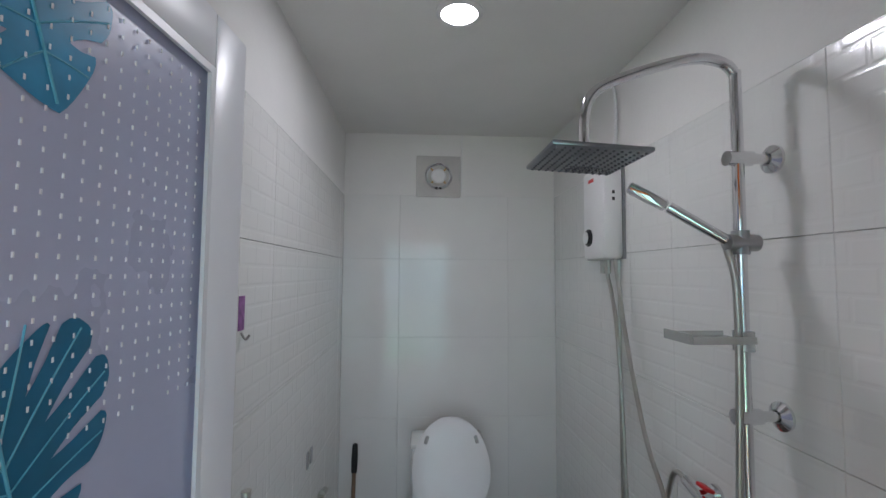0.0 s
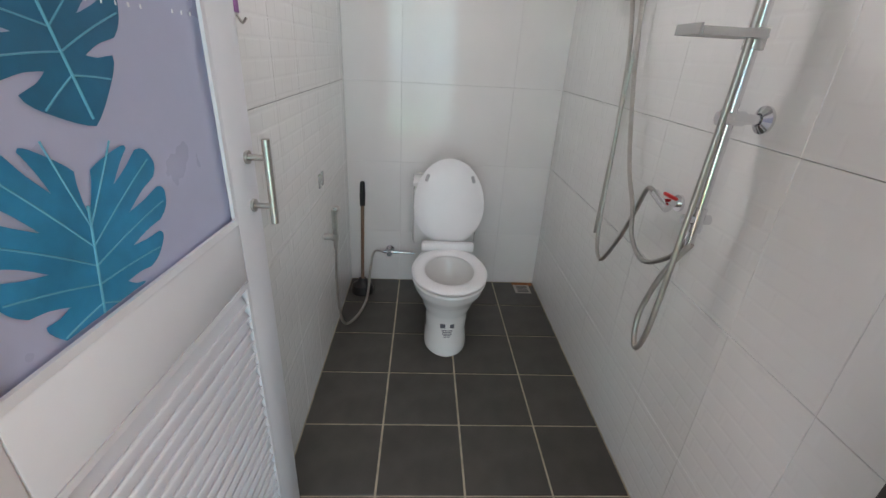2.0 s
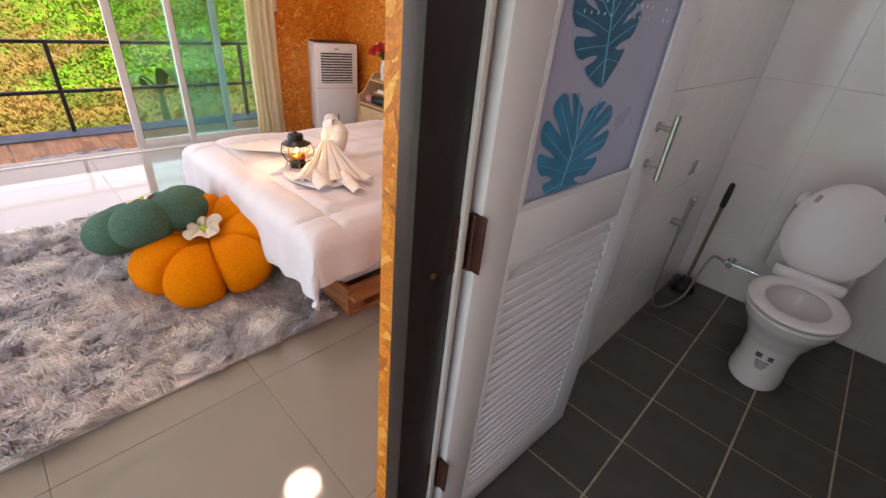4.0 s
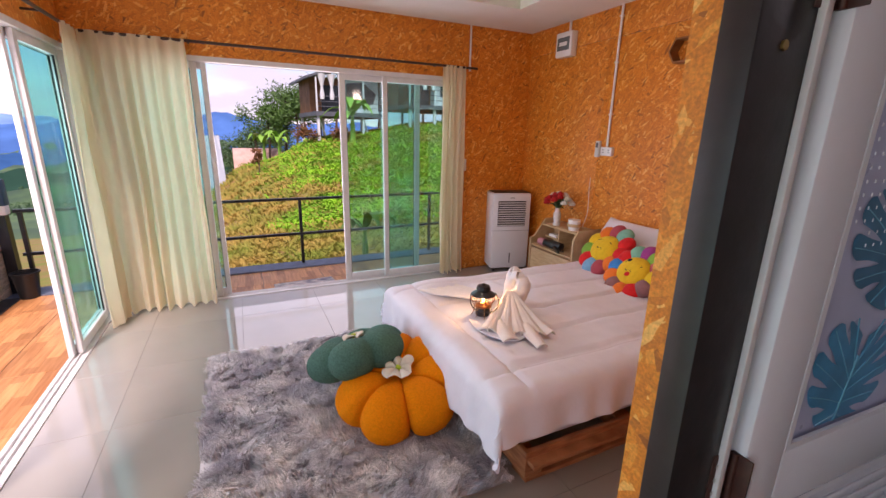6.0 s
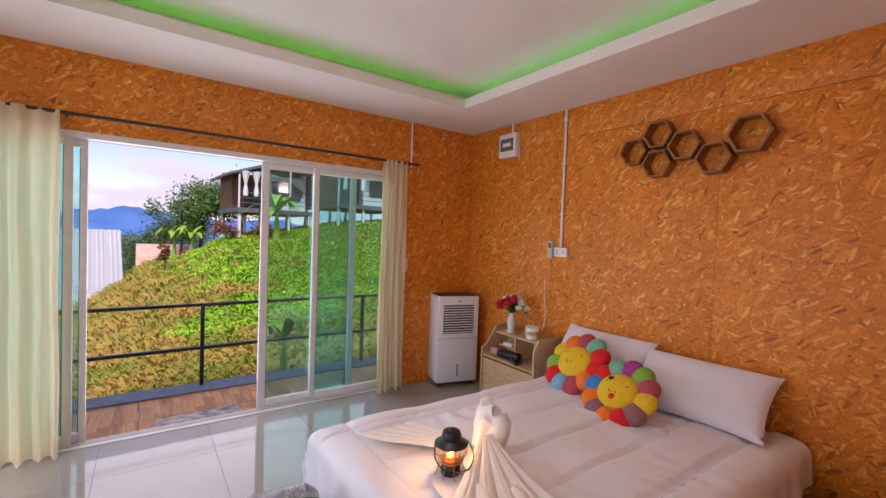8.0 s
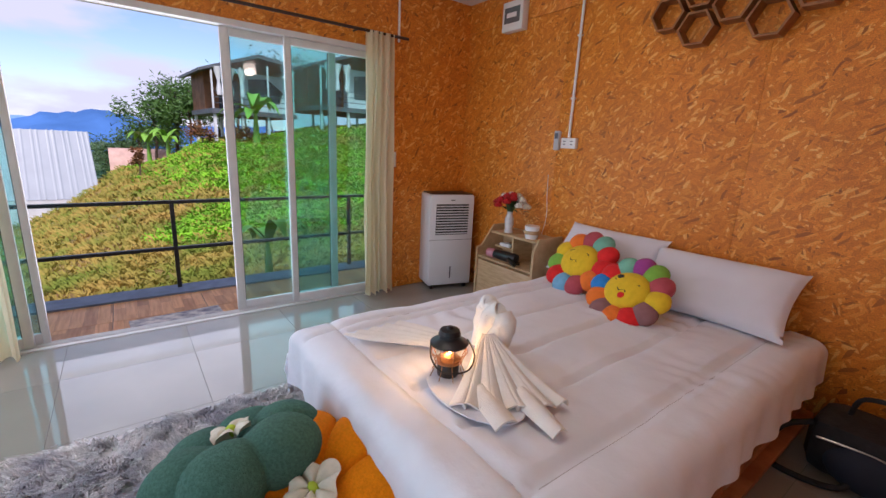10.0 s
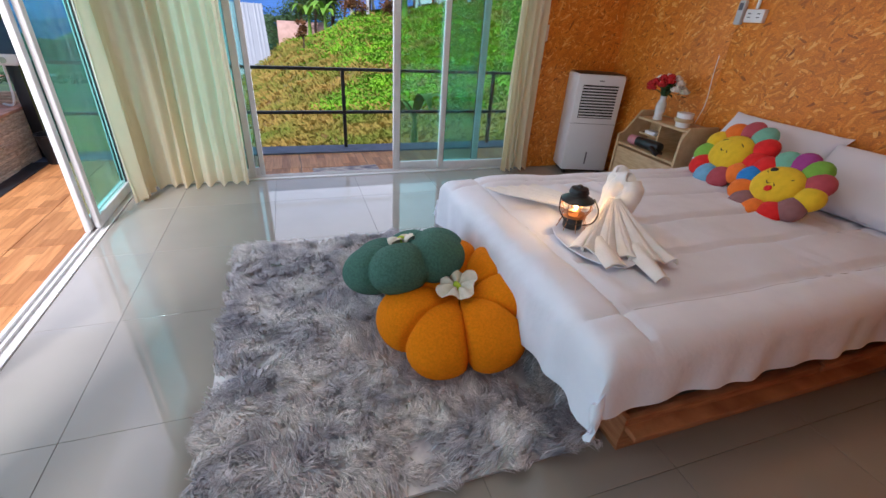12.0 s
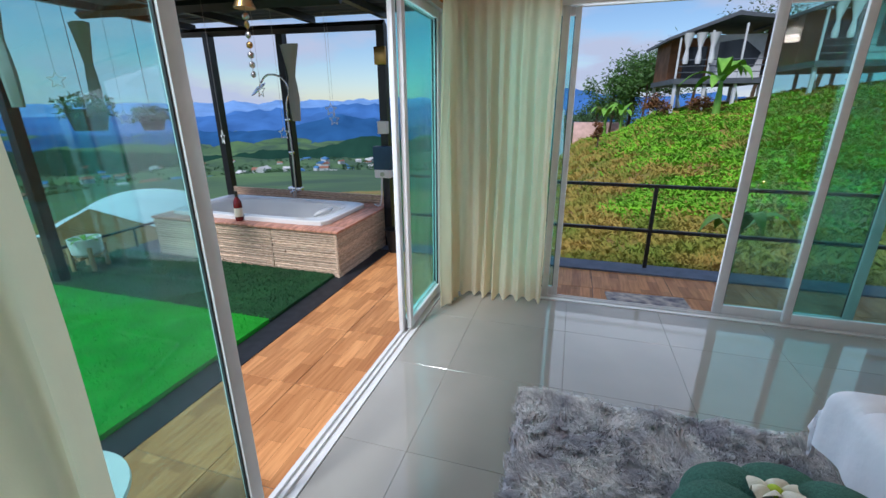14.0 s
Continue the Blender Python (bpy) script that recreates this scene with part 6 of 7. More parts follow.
# houses on stilts up the hill
HOUSE_WHITE = mat("weathered_white_wall", (0.62, 0.63, 0.66), 0.7, vary=0.15, scale=2)
ROOF_GREY = mat("dark_grey_roof", (0.09, 0.10, 0.12), 0.6, vary=0.2, scale=3)
RUST_WALL = mat("rust_brown_wall", (0.22, 0.09, 0.035), 0.7, vary=0.35, scale=3)
DARK_OPEN = mat("dark_window", (0.02, 0.025, 0.035), 0.2)


def stilt_house(x, y, w, dep, z, tall, label, seed):
    q = random.Random(seed)
    h = thing("stilt_house", (x, y, z), label, "house", "hill houses", turn=4)
    part("platform", blk(-dep / 2, dep / 2 + 1.2, -w / 2, w / 2, -0.22, 0.0), ROOF_GREY, h)
    for px_ in (-dep / 2 + 0.2, dep / 2 + 1.0):
        for i in range(4):
            yy = -w / 2 + 0.15 + (w - 0.3) * i / 3
            c = Vector((x + px_, y + yy, 0))
            drop = z - ground_z(c.x, c.y) + 0.3
            part("post", blk(px_ - 0.06, px_ + 0.06, yy - 0.06, yy + 0.06, -drop, -0.22), HOUSE_WHITE, h)
            if px_ > 0 and i < 3:
                part("brace", rod((px_, yy, -0.25), (px_ - 0.6, yy + 0.5, -min(1.2, drop)), 0.04, seg=6), HOUSE_WHITE, h)
    wl_ = part("wall", blk(-dep / 2, dep / 2, -w * 0.05, w / 2 - 0.1, 0, tall * 0.8), HOUSE_WHITE, h)
    part("wall", blk(-dep / 2, dep / 2 - 0.4, -w / 2 + 0.1, -w * 0.05, 0, tall * 0.78), RUST_WALL, h)
    part("opening", prism([(-0.75, 0.0), (0.75, 0.0), (0.95, tall * 0.25), (0.2, tall * 0.5), (-0.75, tall * 0.45)], dep / 2, dep / 2 + 0.02), DARK_OPEN, wl_).matrix_local = Matrix(((0, 0, 1, 0), (1, 0, 0, w * 0.2), (0, 1, 0, tall * 0.22), (0, 0, 0, 1)))
    part("opening", blk(dep / 2 - 0.39, dep / 2 - 0.37, -w * 0.32, -w * 0.08, 0, tall * 0.62), DARK_OPEN, wl_)
    part("roof", prism([(-w / 2 - 0.4, tall * 0.72), (w * 0.05, tall * 1.12), (w / 2 + 0.4, tall * 0.98), (w / 2 + 0.4, tall * 0.93), (w * 0.05, tall * 1.05), (-w / 2 - 0.4, tall * 0.67)], -dep / 2 - 0.3, dep / 2 + 1.2), ROOF_GREY, h).matrix_local = Matrix(((0, 0, 1, 0), (1, 0, 0, 0), (0, 1, 0, 0), (0, 0, 0, 1)))
    for i in range(4):
        yy = -w / 2 + 0.1 + (w - 0.2) * i / 3
        part("veranda_post", blk(dep / 2 + 1.05, dep / 2 + 1.12, yy - 0.035, yy + 0.035, 0, tall * (0.72 + 0.2 * min(1, i / 2))), HOUSE_WHITE, h)
    for zz in (0.25, 0.5, 0.75):
        part("rail", rod((dep / 2 + 1.1, -w / 2 + 0.1, zz), (dep / 2 + 1.1, w / 2 - 0.1, zz), 0.02, seg=6), ROOF_GREY, h)
    for i in range(3):
        yy = -w * 0.4 + i * 0.5
        part("tied_curtain", lathe([(0.22, 0.0), (0.06, -0.6), (0.12, -1.0), (0.1, -1.2)], 10, at=(dep / 2 + 1.1, yy, tall * 0.78)), HOUSE_WHITE, h)


stilt_house(-25.5, 5.7, 3.9, 3.0, 2.45, 2.3, "white house on stilts with a brown veranda", 1)
stilt_house(-24.0, 10.4, 4.6, 3.4, 2.9, 2.5, "dark house on stilts with white posts", 2)

# white metal shed and pale greenhouse below the crest
CORR = mat("white_metal_sheet", (0.30, 0.34, 0.40), 0.45, vary=0.06, scale=2)
sh = thing("metal_shed", (-24.5, -2.2, -1.6), "white ribbed metal roof of a shed", "shed", turn=3)
part("roof_sheet", sheet(lambda u, v: (0.9 - 2.2 * v * 0.5, -1.9 + 3.5 * u - 0.25 * (1 - v) * (u - 0.5) * -1, 2.75 * v + 0.03 * (1 if (u * 22) % 1 > 0.8 else 0)), 110, 2), CORR, sh)
part("end_wall", prism([(0.9, 0.0), (-0.2, 2.72), (-2.2, 0.0)], 1.57, 1.62), HOUSE_WHITE, sh).matrix_local = Matrix(((1, 0, 0, 0), (0, 0, 1, 0), (0, 1, 0, 0), (0, 0, 0, 1)))
part("base", blk(-2.2, 0.88, -1.9, 1.6, -2.6, 0.0), HOUSE_WHITE, sh)
gh = thing("greenhouse", (-31.5, 1.3, -1.4), "low pale pink greenhouse roof behind the slope", "greenhouse")
part("cover", sheet(lambda u, v: (-1.2 * math.cos(math.pi * v), -1.4 + 2.8 * u, 1.7 * math.sin(math.pi * v)), 10, 14), mat("faded_pink_sheet", (0.62, 0.40, 0.34), 0.7, vary=0.2, scale=3), gh)
part("base", blk(-1.2, 1.2, -1.4, 1.4, -3.5, 0.0), RUST_WALL, gh)

# terrace rail
rail = thing("balcony_railing", (-4.588, 0, DZ + 0.015), "black steel balcony railing", "railing")
for y in (-1.66, -0.86, 0.738, 2.34, 3.05):
    part("post", blk(-0.016, 0.016, y - 0.016, y + 0.016, 0, 0.735), BLACK_STEEL, rail)
for z in (0.735, 0.335):
    part("rail", blk(-0.02, 0.02, -1.70, 3.08, z, z + 0.028, bevel=0.003), BLACK_STEEL, rail)

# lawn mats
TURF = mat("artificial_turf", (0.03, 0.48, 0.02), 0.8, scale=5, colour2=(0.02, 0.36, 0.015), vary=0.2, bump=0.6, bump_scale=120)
# the same turf in a darker green, for the strip beside the tub
TURF_DARK = mat("darker_green_turf", (0.012, 0.085, 0.02), 0.85, scale=5, colour2=(0.008, 0.06, 0.016), vary=0.2, bump=0.6, bump_scale=120)
slab = setting("floor_lawn_slab", blk(-4.9, XE, -4.48, -1.92, -0.6, DZ - 0.012), DARK_EDGE)


def turf(x0, x1, y0, y1, z, material, label, n, seed):
    t = thing("turf_mat", (0, 0, 0), label, "artificial grass", "turf mats")
    part("backing", blk(x0, x1, y0, y1, DZ - 0.012, z, bevel=0.004), material, t)
    g = np.random.default_rng(seed)
    v, f = [], []
    for _ in range(n):
        x, y, a, l = g.uniform(x0, x1), g.uniform(y0, y1), g.uniform(0, 6.28), g.uniform(0.010, 0.022)
        i, ca, sa = len(v), math.cos(a), math.sin(a)
        v += [(x - sa * 0.003, y + ca * 0.003, z), (x + sa * 0.003, y - ca * 0.003, z), (x + ca * l * 0.7, y + sa * l * 0.7, z + l)]
        f.append((i, i + 1, i + 2))
    me = bpy.data.meshes.new("blades")
    me.from_pydata(v, [], f)
    me.materials.append(material)
    o = tagged(new("blades", me), kind="stuff")
    o.parent = t


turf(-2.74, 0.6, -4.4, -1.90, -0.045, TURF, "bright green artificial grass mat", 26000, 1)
turf(-3.62, -2.76, -4.4, -1.90, -0.05, TURF_DARK, "artificial grass mat beside the tub, in a darker green", 9000, 2)

# whirlpool tub in a bamboo-clad surround
BAMBOO = mat("split_bamboo", (0.74, 0.57, 0.42), 0.65, scale=5, stretch=(4, 4, 30), colour2=(0.44, 0.30, 0.20), vary=0.3, bump=0.3, bump_scale=60, per_piece=0.22)
TUB_TOP = mat("pinkish_tub_deck", (0.74, 0.36, 0.25), 0.4, scale=4, stretch=(2, 12, 1), colour2=(0.38, 0.17, 0.11), vary=0.2, per_piece=0.08)
TZ0, TZ1, TXA, TXB, TYA, TYB = -0.092, 0.345, -4.70, -3.60, -3.86, -1.84
sur = thing("tub_surround", (0, 0, 0), "split bamboo clad surround of the bathtub", "tub surround")
part("core", box(box(box(blk(TXA, TXA + 0.06, TYA, TYB, TZ0, TZ1 - 0.02), TXB - 0.08, TXB - 0.02, TYA, TYB - 0.02, TZ0, TZ1 - 0.02), TXA, TXB - 0.02, TYA, TYA + 0.06, TZ0, TZ1 - 0.02), TXA, TXB - 0.02, TYB - 0.08, TYB - 0.02, TZ0, TZ1 - 0.02), DARK_EDGE, sur)
q = random.Random(4)
for i in range(19):
    z = TZ0 + 0.012 + i * 0.0222
    cuts_y = [TYA, TYA + q.uniform(0.5, 0.8), TYA + q.uniform(1.2, 1.5), TYB]
    for a, b in zip(cuts_y, cuts_y[1:]):
        part("bamboo_strip", rod((TXB - 0.018 + q.uniform(-0.004, 0.006), a + 0.002, z), (TXB - 0.018 + q.uniform(-0.004, 0.006), b - 0.002, z + q.uniform(-0.003, 0.003)), 0.0125, seg=8), BAMBOO, sur)
    cuts_x = [TXA, TXA + q.uniform(0.4, 0.7), TXB]
    for a, b in zip(cuts_x, cuts_x[1:]):
        part("bamboo_strip", rod((a + 0.002, TYB - 0.018 + q.uniform(-0.004, 0.006), z), (b - 0.002, TYB - 0.018 + q.uniform(-0.004, 0.006), z + q.uniform(-0.003, 0.003)), 0.0125, seg=8), BAMBOO, sur)
for i in range(5):
    part("bamboo_strip", rod((TXA - 0.012, TYA, TZ1 - 0.01 + i * 0.0235), (TXA - 0.012, TYB - 0.06, TZ1 - 0.01 + i * 0.0235 + q.uniform(-0.003, 0.003)), 0.0125, seg=8), BAMBOO, sur)
for y in (TYA + 0.66, TYA + 1.34, TYB - 0.02):
    part("binding", blk(TXB - 0.012, TXB - 0.001, y - 0.008, y + 0.008, TZ0, TZ1 - 0.03), BAMBOO, sur)
HX0, HX1, HY0, HY1 = -4.52, -3.74, -3.72, -2.06
for i, (a, b, c, d) in enumerate(((TXA, HX0, TYA, TYB), (HX1, TXB + 0.015, TYA, TYB + 0.015), (HX0, HX1, TYA, HY0), (HX0, HX1, HY1, TYB + 0.015))):
    part("deck_board", blk(a + 0.001, b - 0.001, c + 0.001, d - 0.001, TZ1 - 0.02, TZ1, bevel=0.003), TUB_TOP, sur)
tub = thing("bathtub", ((HX0 + HX1) / 2, (HY0 + HY1) / 2, TZ1), "white acrylic bathtub set in the bamboo surround", "bathtub")
def tub_at(u, v):
    a = 2 * math.pi * u
    hw, hl = (HX1 - HX0) / 2 + 0.04, (HY1 - HY0) / 2 + 0.04
    prof = ((1.0, 1.0, 0.002, 14), (1.0, 1.0, 0.035, 14), (0.97, 0.985, 0.042, 14), (0.80, 0.88, 0.040, 4), (0.76, 0.85, 0.02, 3), (0.68, 0.80, -0.20, 3), (0.55, 0.68, -0.34, 3), (0.0, 0.0, -0.36, 3))
    t = v * (len(prof) - 1)
    i = min(int(t), len(prof) - 2)
    w, l, z, p = [m + (n - m) * (t - i) for m, n in zip(prof[i], prof[i + 1])]
    c, s = math.cos(a), math.sin(a)
    k = (abs(c) ** p + abs(s) ** p) ** (-1 / p)
    return hw * w * c * k, hl * l * s * k, z
part("basin", sheet(tub_at, 72, 42, close_u=True), CERAMIC, tub)
part("headrest", blob(0.16, 0.06, 0.03, 16, 10, m=pose(0.02, 0.62, 0.025, 20)), CERAMIC, tub)
bt = thing("wine_bottle", (-3.69, -2.90, TZ1), "red wine bottle with a pale label on the tub deck", "bottle")
part("glass", lathe([(0, 0), (0.036, 0), (0.037, 0.01), (0.037, 0.16), (0.03, 0.19), (0.014, 0.215), (0.013, 0.27), (0.0, 0.272)], 24), mat("dark_red_glass", (0.16, 0.012, 0.015), 0.08), bt)
part("label", lathe([(0.0375, 0.04), (0.0378, 0.041), (0.0378, 0.12), (0.0375, 0.121)], 24), CREAM, bt)
part("cap", lathe([(0.0145, 0.225), (0.0148, 0.274), (0, 0.275)], 16), BLACK_PLASTIC, bt)

# pergola over the tub
perg = thing("pergola", (0, 0, 0), "black steel pergola with a corrugated metal roof", "pergola")
for x, y, z in ((-4.62, -1.80, DZ + 0.0), (-4.78, -3.02, -0.45), (-4.74, -3.92, -0.45), (-2.83, -4.05, -0.45)):
    part("post", blk(x - 0.04, x + 0.04, y - 0.04, y + 0.04, z if z > -0.2 else -0.09, 2.06 + 0.02 * (-1.8 - y)), BLACK_STEEL, perg)
for a, b in (((-4.70, -1.80, 2.08), (-4.74, -4.3, 2.12)), ((-3.7, -1.70, 2.10), (-3.7, -4.3, 2.14)), ((-2.8, -1.70, 2.12), (-2.8, -4.3, 2.15))):
    part("rafter", rod(a, b, 0.045, seg=4), BLACK_STEEL, perg)
for y in (-1.82, -2.6, -3.4, -4.1):
    part("beam", blk(-4.75, -2.66, y - 0.03, y + 0.03, 2.14, 2.20), BLACK_STEEL, perg)
part("roof_sheet", sheet(lambda u, v: (-4.95 + 2.35 * u, -1.50 - 2.9 * v, 2.225 + 0.02 * math.sin(u * 2 * math.pi * 17) + 0.03 * v), 136, 2), mat("blue_grey_roof_sheet", (0.055, 0.07, 0.095), 0.5, vary=0.2, scale=3), perg)
shp = thing("tub_shower", (-4.72, -3.00, TZ1), "chrome hand shower on a riser beside the bathtub", "shower")
part("riser", tube([(0, 0, 0.1), (0, 0, 0.5), (0, 0, 1.0), (0.0, 0.05, 1.16), (0.02, -0.02, 1.30), (0.05, -0.16, 1.32), (0.07, -0.24, 1.24)], 0.010, 10), CHROME, shp)
part("head", moved(lathe([(0, 0.02), (0.03, 0.02), (0.10, 0.004), (0.10, -0.004), (0, -0.006)], 28), pose(0.08, -0.27, 1.18, 25, 35, 0)), CHROME, shp)
part("mixer", cyl(blk(-0.03, 0.03, -0.09, 0.09, 0.08, 0.13, bevel=0.01), (0.03, 0, 0.1), (0.10, 0, 0.08), 0.014, seg=12), CHROME, shp)
part("hose", tube([(0.03, 0.02, 0.9), (0.06, 0.05, 0.5), (0.09, 0.06, 0.1), (0.10, 0.03, -0.05), (0.06, 0, 0.08)], 0.007, 8), STEEL, shp)
for z in (0.5, 0.85):
    part("bracket", blk(-0.05, 0.03, -0.02, 0.02, z, z + 0.03, bevel=0.004), CHROME, shp)
wh = thing("outdoor_heater", (-4.56, -1.80, 0.0), "blue and white water heater on the pergola post", "water heater")
part("case", blk(-0.02, 0.07, -0.09, 0.09, 0.66, 0.76, bevel=0.015), WHITE_PLASTIC, wh)
part("cover", blk(-0.025, 0.075, -0.095, 0.095, 0.74, 0.97, bevel=0.012), mat("dark_blue_cover", (0.02, 0.075, 0.14), 0.5, vary=0.15, scale=10), wh, "dark blue cover")
part("pipe", tube([(0.02, -0.03, 0.66), (0.03, -0.04, 0.45), (0.0, -0.08, 0.36), (-0.04, -0.16, 0.36)], 0.009, 8), WHITE_PLASTIC, wh)
part("dial", rod((0.07, 0, 0.70), (0.078, 0, 0.70), 0.022, seg=18), STEEL, wh)
jb = solid("junction_box", blk(-0.02, 0.04, -0.05, 0.05, -0.06, 0.06, bevel=0.006), WHITE_PLASTIC, "white junction box on the pergola post", "box", at=pose(-4.57, -1.80, 1.15))
dsg = solid("wall_ornament", blk(-0.015, 0.015, -0.06, 0.06, -0.08, 0.08, bevel=0.01), BRASS, "golden woven ornament on the pergola post", "ornament", at=pose(-4.565, -1.80, 1.80))
bkt = thing("bucket", (-4.42, -1.66, DZ), "black plastic bucket on the terrace", "bucket")
part("pail", lathe([(0, 0), (0.07, 0), (0.095, 0.23), (0.10, 0.23), (0.09, 0.225), (0.066, 0.01), (0, 0.01)], 24), BLACK_PLASTIC, bkt)
part("rim", lathe([(0.095, 0.225), (0.105, 0.228), (0.105, 0.24), (0.096, 0.24)], 24), BLACK_PLASTIC, bkt)


def tied_curtain(x, y, z, h, w, label):
    c = thing("tied_curtain", (x, y, z), label, "curtain", "tied outdoor curtains", turn=60)
    prof = ((0, 1.0), (0.32, 0.35), (0.42, 0.22), (0.5, 0.34), (0.7, 0.52), (0.9, 0.42), (1.0, 0.34))
    def f(u, v):
        k = curve(prof, v) * w
        a = 2 * math.pi * u
        return k * math.cos(a) * (1 + 0.12 * math.sin(9 * a)), k * 0.35 * math.sin(a) + 0.02 * math.sin(9 * a), -h * v
    part("cloth", sheet(f, 72, 24, close_u=True), fabric_through("grey_white_voile", (0.62, 0.62, 0.60), 0.35) if "grey_white_voile" not in bpy.data.materials else bpy.data.materials["grey_white_voile"], c)


tied_curtain(-3.42, -3.95, 2.0, 0.75, 0.15, "grey tied curtain hanging under the pergola")
tied_curtain(-4.70, -2.88, 1.95, 0.75, 0.14, "sheer tied curtain beside the tub post")
tied_curtain(-2.78, -3.85, 2.1, 0.75, 0.15, "white tied curtain on the pergola post")


def hanging_plant(x, y, z, s, seed):
    q = random.Random(seed)
    p = thing("hanging_plant", (x, y, z), "bushy fern in a black hanging pot", "plant", "hanging plants")
    part("pot", lathe([(0, -0.14 * s), (0.09 * s, -0.14 * s), (0.12 * s, 0), (0.0, 0)], 20), BLACK_PLASTIC, p)
    part("wire", rod((0, 0, 0), (0, 0, 2.12 - z), 0.002, seg=6), BLACK_STEEL, p)
    v, f = [], []
    for _ in range(420):
        a, r, h = q.uniform(0, 6.28), 0.17 * s * math.sqrt(q.random()), q.uniform(0.0, 0.12 * s)
        c = Vector((r * math.cos(a), r * math.sin(a), h - r * 0.35))
        d, e = Vector((q.gauss(0, 1), q.gauss(0, 1), q.gauss(0, 0.7))).normalized() * 0.02, Vector((q.gauss(0, 1), q.gauss(0, 1), q.gauss(0, 1))).normalized() * 0.009
        i = len(v)
        v += [c - d, c + e, c + d, c - e]
        f.append((i, i + 1, i + 2, i + 3))
    me = bpy.data.meshes.new("foliage")
    me.from_pydata([tuple(k) for k in v], [], f)
    me.materials.append(LEAFY)
    o = new("foliage", me)
    o.parent = p


hanging_plant(-2.72, -3.1, 1.34, 1.0, 1)
hanging_plant(-3.35, -3.3, 1.28, 0.8, 2)


def star_string(x, y, z, drop, seed):
    t = thing("star_light", (x, y, z), "star-shaped fairy light hanging on a thin wire", "fairy light", "star lights", turn=40 + seed * 17)
    part("wire", rod((0, 0, 0), (0, 0, -drop), 0.0012, seg=5), STEEL, t)
    pts = []
    for k in range(10):
        a, r = math.pi / 2 + k * math.pi / 5, 0.055 if k % 2 == 0 else 0.024
        pts.append((r * math.cos(a), 0, -drop - 0.05 + r * math.sin(a)))
    bm = bmesh.new()
    for a, b in zip(pts, pts[1:] + pts[:1]):
        cyl(bm, a, b, 0.0035, seg=6)
    part("star", bm, SILVER_DOT, t)


for k, (x, y, drop) in enumerate(((-3.0, -2.5, 0.7), (-3.35, -2.62, 0.95), (-3.65, -2.45, 0.6), (-3.95, -2.5, 0.95), (-4.2, -2.15, 0.75), (-2.72, -3.3, 0.55), (-4.5, -2.3, 0.85), (-3.2, -3.4, 0.8))):
    star_string(x, y, 2.12, drop, k)
ch = thing("wind_chime", (-2.72, -1.74, 2.12), "golden shell and star wind chime", "wind chime")
part("cord", rod((0, 0, 0), (0, 0, -0.62), 0.0015, seg=5), STEEL, ch)
part("bell", lathe([(0.0, -0.20), (0.03, -0.21), (0.055, -0.26), (0.058, -0.27), (0.0, -0.262)], 20), BRASS, ch)
for k, z in enumerate((-0.31, -0.35, -0.40, -0.45, -0.50, -0.55, -0.60)):
    part("shell", blob(0.026 - 0.002 * k, 0.014, 0.018, 10, 8, m=pose(0, 0, z, 0, 20 * (-1) ** k, 30 * k)), BRASS if k in (1, 3) else STEEL, ch)
pl = thing("potted_plant", (-3.12, -4.12, DZ + 0.03), "white pot with an orchid on a wooden stand", "plant pot", turn=20)
part("pot", lathe([(0, 0.13), (0.09, 0.13), (0.12, 0.16), (0.125, 0.29), (0.115, 0.29), (0.10, 0.26), (0, 0.26)], 28), WHITE_PLASTIC, pl)
for k in range(4):
    a = math.pi / 4 + k * math.pi / 2
    part("leg", blk(0.125 * math.cos(a) - 0.014, 0.125 * math.cos(a) + 0.014, 0.125 * math.sin(a) - 0.014, 0.125 * math.sin(a) + 0.014, 0, 0.22, bevel=0.003), SHELF_WOOD, pl)
part("cross_bar", box(blk(-0.12, 0.12, -0.012, 0.012, 0.105, 0.13), -0.012, 0.012, -0.12, 0.12, 0.104, 0.129), SHELF_WOOD, pl)
for k in range(5):
    a = k * 1.3
    part("leaf", sheet(lambda u, v: (0.16 * v * math.cos(a) - (u - 0.5) * 0.05 * math.sin(a) * math.sin(math.pi * v), 0.16 * v * math.sin(a) + (u - 0.5) * 0.05 * math.cos(a) * math.sin(math.pi * v), 0.26 + 0.12 * v - 0.11 * v * v), 4, 8), BANANA, pl)
# low roofs below the terrace
TENT = mat("white_tarpaulin", (0.66, 0.72, 0.76), 0.6, vary=0.08, scale=2, bump=0.2, bump_scale=6)
tent = thing("greenhouse_tunnel", (-5.85, -8.1, -2.0), "white tarpaulin tunnel below the terrace", "greenhouse", turn=38)
part("cover", sheet(lambda u, v: (-3.6 + 7.2 * u, -2.0 * math.cos(math.pi * v), 1.35 * math.sin(math.pi * v) * (1 + 0.02 * math.cos(u * 2 * math.pi * 4))), 48, 20), TENT, tent)
part("base", blk(-3.6, 3.6, -1.95, 1.95, -2.6, 0.05), EARTH, tent)
STRAW = mat("thatch_straw", (0.34, 0.22, 0.085), 0.9, vary=0.3, scale=10, stretch=(14, 14, 1), colour2=(0.18, 0.11, 0.04), bump=0.6, bump_scale=40)
th = thing("thatched_roof", (-4.2, -6.0, -1.2), "straw thatched roof below the terrace", "thatch", turn=38)
part("slope", sheet(lambda u, v: (-2.2 + 4.4 * u, 1.0 - 1.6 * v, 0.05 + 0.75 * v + 0.02 * math.sin(u * 260)), 120, 10, thick=0.12), STRAW, th)
